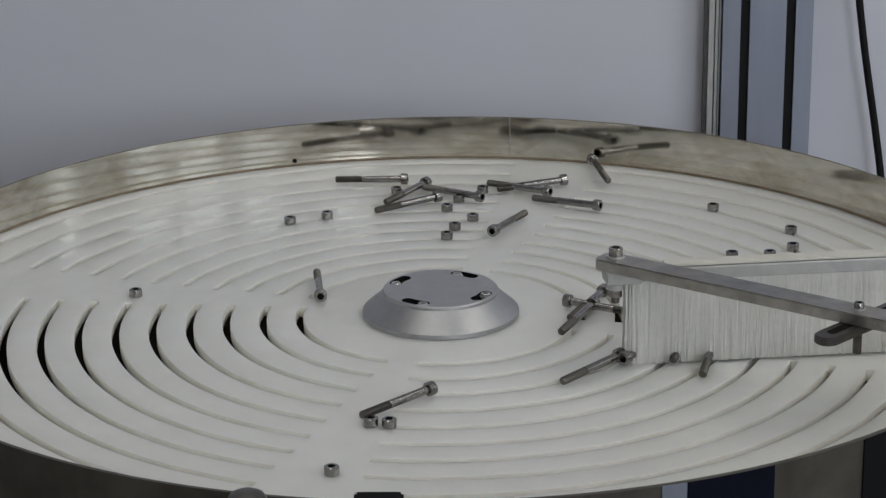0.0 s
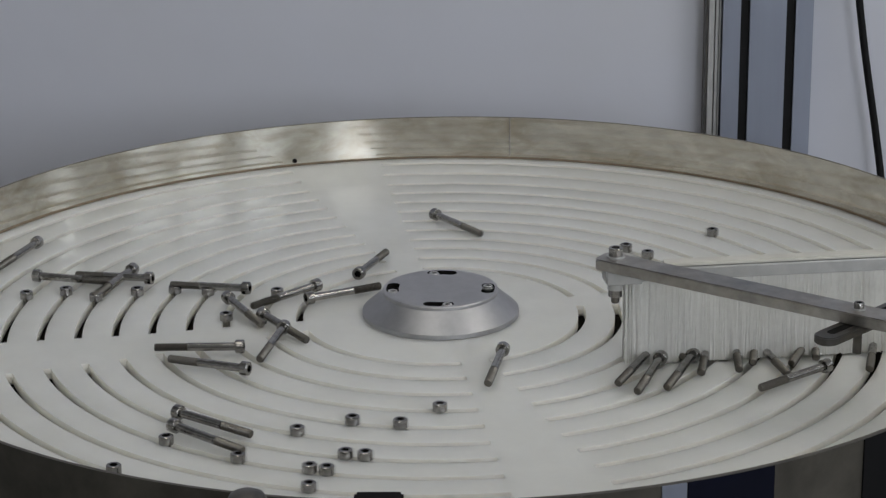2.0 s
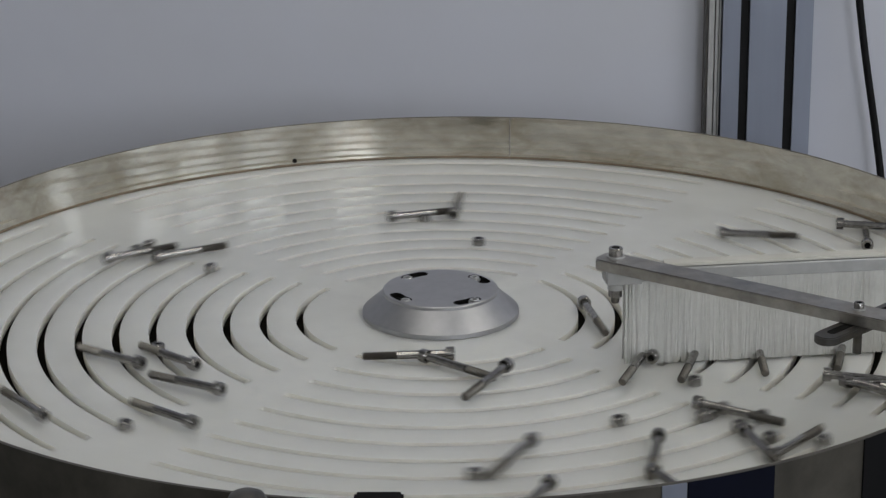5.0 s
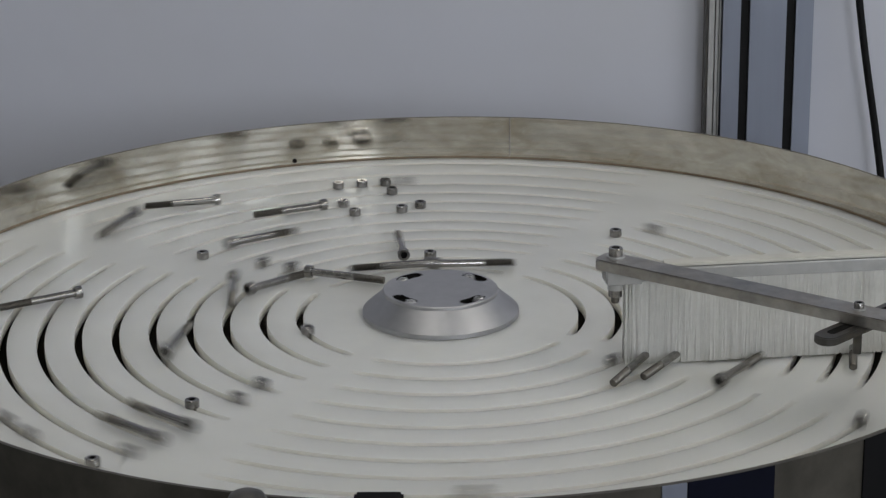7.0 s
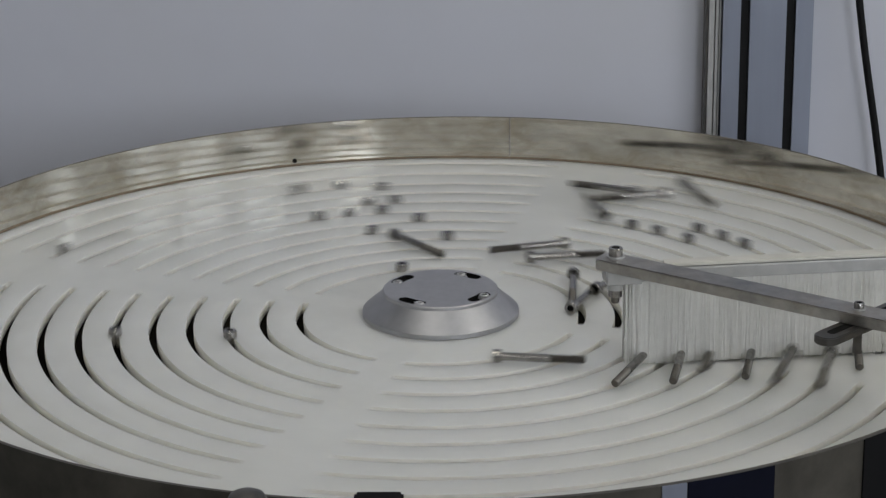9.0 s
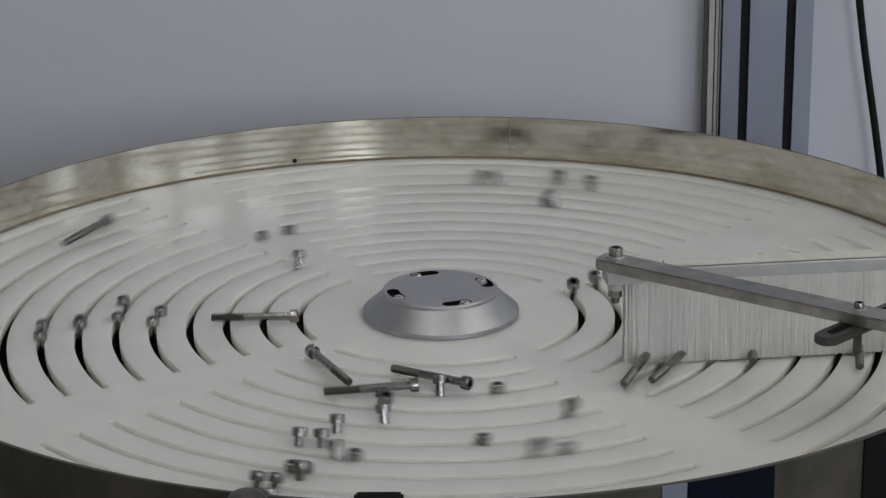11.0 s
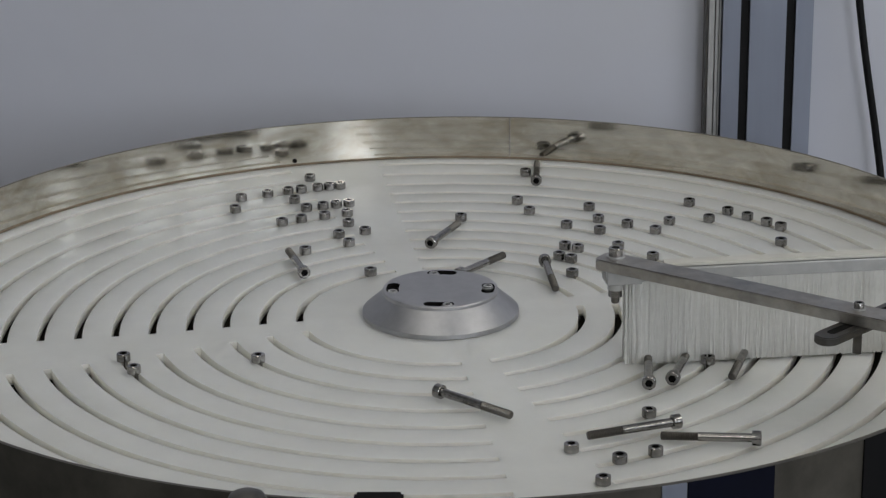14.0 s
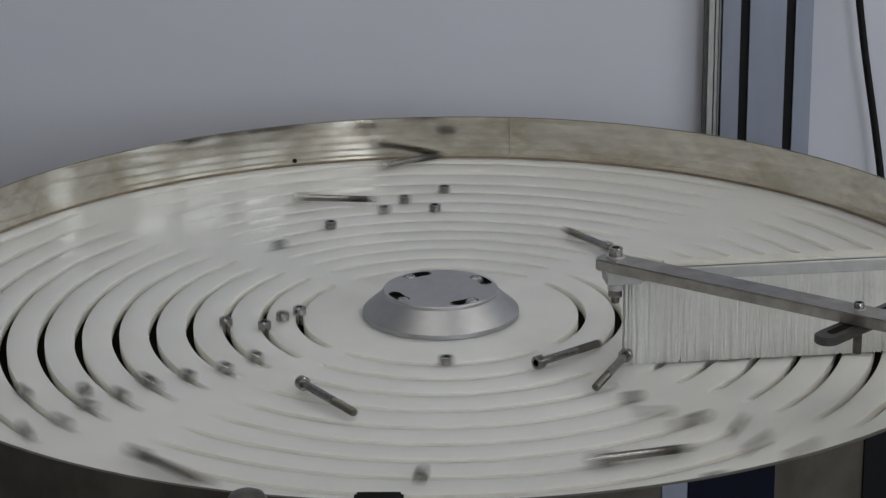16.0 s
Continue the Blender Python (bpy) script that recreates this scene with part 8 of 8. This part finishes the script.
    walk(screws[66], ride([(0, 388.1, 91.3, 4, 0), (2, 388.1, 91.3, 4, 0), (2.3, 264.2, 327.7, 101, 0), (2.4, 264.2, 327.6, 101, 0), (2.7, 264.2, 327.6, 101, 0), (3, 271.8, 334.8, 101, 1), (3.1, 271.8, 348.6, 101, 1), (3.5, 400.5, 457.6, -6, 0), (4, 400.5, 457.6, -6, 0), (6.4, 244.3, 591.8, -6, 1), (6.5, 244.3, 606.7, -6, 1), (7, 244.3, 666.7, -6, 1), (7.4, 244.3, 643.2, -6, 1), (8.4, 244.3, 643.2, -6, 1), (8.5, 244.3, 647.5, -6, 1), (9, 244.3, 715.0, -6, 1), (11.3, 244.3, 1029.6, -6, 1), (11.5, 244.3, 1044.8, -6, 1), (12, 244.3, 1108.6, -6, 1), (12.1, 244.3, 1122.7, -6, 1), (12.5, 380.3, 1174.7, 15, 0), (13, 380.3, 1174.7, 15, 0), (13.3, 326.8, 1416.2, 15, 1), (13.4, 326.8, 1416.2, 15, 1), (14.4, 326.8, 1416.2, 15, 1), (14.5, 326.8, 1419.9, 15, 1), (14.6, 326.8, 1434.9, 15, 1), (15, 384.4, 1539.6, -8, 0), (15.5, 384.4, 1539.6, -8, 0), (15.9, 321.4, 1764.1, 116, 0), (16, 318.1, 1776.9, 113, 0)]))
    walk(screws[67], ride([(0, 397.1, 91.3, 351, 0), (2, 397.1, 91.3, 351, 0), (2.3, 287.1, 368.6, 450, 0), (2.4, 287.1, 368.6, 450, 0), (2.7, 287.1, 368.6, 450, 0), (2.8, 287.1, 391.8, 450, 0), (3, 395.2, 460.9, 370, 0), (3.4, 381.8, 759.2, 370, 1), (3.5, 381.8, 772.0, 370, 1), (3.6, 381.8, 788.1, 370, 1), (4, 362.3, 814.9, 353, 0), (7, 362.3, 814.9, 353, 0), (7.3, 299.3, 999.5, 353, 1), (7.4, 299.3, 1002.6, 353, 1), (8.4, 299.3, 1002.6, 353, 1), (8.5, 299.3, 1007.2, 353, 1), (9, 271.8, 1056.8, 353, 1), (9.1, 271.8, 1076.6, 353, 1), (11.2, 271.8, 1291.4, 353, 1), (11.3, 271.8, 1303.9, 353, 1), (11.5, 271.8, 1325.2, 353, 1), (11.6, 271.8, 1341.4, 353, 1), (12, 373.8, 1538.2, 341, 0), (12.5, 373.8, 1538.2, 341, 0), (12.9, 299.3, 1736.0, 341, 1), (13, 299.3, 1746.2, 341, 1), (13.1, 299.3, 1723.3, 341, 1), (13.3, 299.3, 1779.3, 341, 1), (13.4, 299.3, 1779.3, 341, 1), (14.4, 299.3, 1779.3, 341, 1), (14.5, 299.3, 1786.3, 341, 1), (15, 299.3, 1845.6, 341, 1), (15.5, 299.3, 1920.3, 341, 1), (15.9, 214.7, 1967.6, 341, 1), (16, 299.3, 1981.7, 341, 1)]))
    walk(screws[68], ride([(0, 352.0, 89.7, 339, 0), (2, 352.0, 89.7, 339, 0), (2.3, 249.0, 224.4, 431, 0), (2.4, 249.0, 224.4, 431, 0), (2.7, 249.0, 224.4, 431, 0), (3, 249.9, 259.7, 414, 0), (3.1, 249.9, 273.5, 414, 0), (3.5, 354.5, 456.8, 342, 0), (4, 354.5, 456.8, 342, 0), (6.4, 299.0, 620.5, 473, 0), (6.5, 299.0, 635.4, 473, 0), (7, 288.5, 698.8, 631, 0), (7.5, 296.6, 701.7, 479, 0), (7.8, 280.1, 695.1, 478, 0), (8.4, 280.1, 695.1, 478, 0), (8.5, 282.2, 699.3, 479, 0), (8.6, 282.2, 717.9, 479, 0), (9, 269.5, 828.7, 451, 0), (11.2, 271.8, 1286.3, 451, 1), (11.3, 271.8, 1298.8, 451, 1), (11.5, 271.8, 1309.6, 451, 1), (12, 271.8, 1384.3, 451, 1), (12.5, 271.8, 1461.2, 451, 1), (12.6, 271.8, 1466.5, 451, 1), (13, 276.6, 1553.5, 463, 0), (13.3, 275.0, 1584.8, 468, 0), (13.4, 275.0, 1584.7, 468, 0), (14.4, 275.0, 1584.7, 468, 0), (14.5, 272.5, 1589.9, 452, 0), (15, 271.8, 1661.3, 452, 1), (15.5, 271.8, 1735.1, 452, 1), (15.9, 272.1, 1787.4, 452, 1), (16, 271.8, 1798.3, 452, 1)]))
    walk(screws[69], ride([(0, 361.0, 89.7, 16, 0), (2, 361.0, 89.7, 16, 0), (2.3, 345.2, 228.8, -90, 0), (2.4, 345.2, 228.7, -90, 0), (2.7, 345.2, 228.7, -90, 0), (2.8, 345.2, 251.9, -90, 0), (3, 404.0, 460.7, -3, 0), (3.5, 404.0, 460.7, -3, 0), (4, 299.1, 500.5, 119, 0), (4.1, 299.1, 512.5, 119, 0), (6.4, 299.3, 864.2, 119, 1), (6.5, 299.3, 879.1, 119, 1), (7, 354.3, 955.4, 119, 1), (7.1, 354.3, 974.5, 119, 1), (7.3, 354.3, 1002.1, 119, 1), (7.4, 354.3, 1005.2, 119, 1), (8.4, 354.3, 1005.2, 119, 1), (8.5, 354.3, 1009.3, 119, 1), (9, 354.3, 1064.7, 119, 1), (9.1, 354.3, 1084.5, 119, 1), (11.2, 354.3, 1381.4, 119, 1), (11.3, 354.3, 1393.9, 119, 1), (11.5, 354.3, 1405.5, 119, 1), (12, 354.3, 1472.0, 119, 1), (12.1, 354.3, 1486.1, 119, 1), (12.4, 354.3, 1661.5, 119, 1), (12.5, 354.3, 1674.6, 119, 1), (13, 354.3, 1743.7, 119, 1), (13.1, 354.3, 1720.8, 119, 1), (13.3, 354.3, 1781.3, 119, 1), (13.4, 354.3, 1781.3, 119, 1), (14.4, 354.3, 1781.3, 119, 1), (14.5, 354.3, 1789.2, 119, 1), (14.6, 354.3, 1804.2, 119, 1), (15, 393.2, 1899.4, -20, 0), (16, 393.2, 1899.4, -20, 0)]))
    walk(screws[70], ride([(0, 370.0, 89.7, 3, 0), (2, 370.0, 89.7, 3, 0), (2.3, 162.5, 391.3, 109, 0), (2.4, 162.5, 391.3, 109, 0), (2.7, 162.5, 391.3, 109, 0), (3, 161.8, 496.6, 109, 1), (3.5, 161.8, 558.6, 109, 1), (4, 161.8, 624.9, 109, 1), (6.5, 189.3, 880.2, 109, 1), (6.6, 189.3, 891.7, 109, 1), (7, 388.1, 1171.3, 2, 0), (9, 388.1, 1171.3, 2, 0), (11.2, 326.8, 1290.1, 2, 1), (11.3, 326.8, 1302.5, 2, 1), (11.5, 326.8, 1307.2, 2, 1), (12, 326.8, 1374.6, 2, 1), (12.1, 326.8, 1388.7, 2, 1), (12.4, 354.3, 1401.7, 2, 1), (12.5, 354.3, 1414.8, 2, 1), (13, 354.3, 1475.3, 2, 1), (13.1, 354.3, 1452.4, 2, 1), (13.3, 354.3, 1477.0, 2, 1), (13.5, 353.3, 1478.7, 2, 1), (13.9, 354.3, 1477.0, 2, 1), (14.4, 354.3, 1477.0, 2, 1), (14.5, 354.3, 1487.1, 2, 1), (14.6, 354.3, 1502.1, 2, 1), (15, 402.1, 1539.2, -33, 0), (16, 402.1, 1539.2, -33, 0)]))


motions()
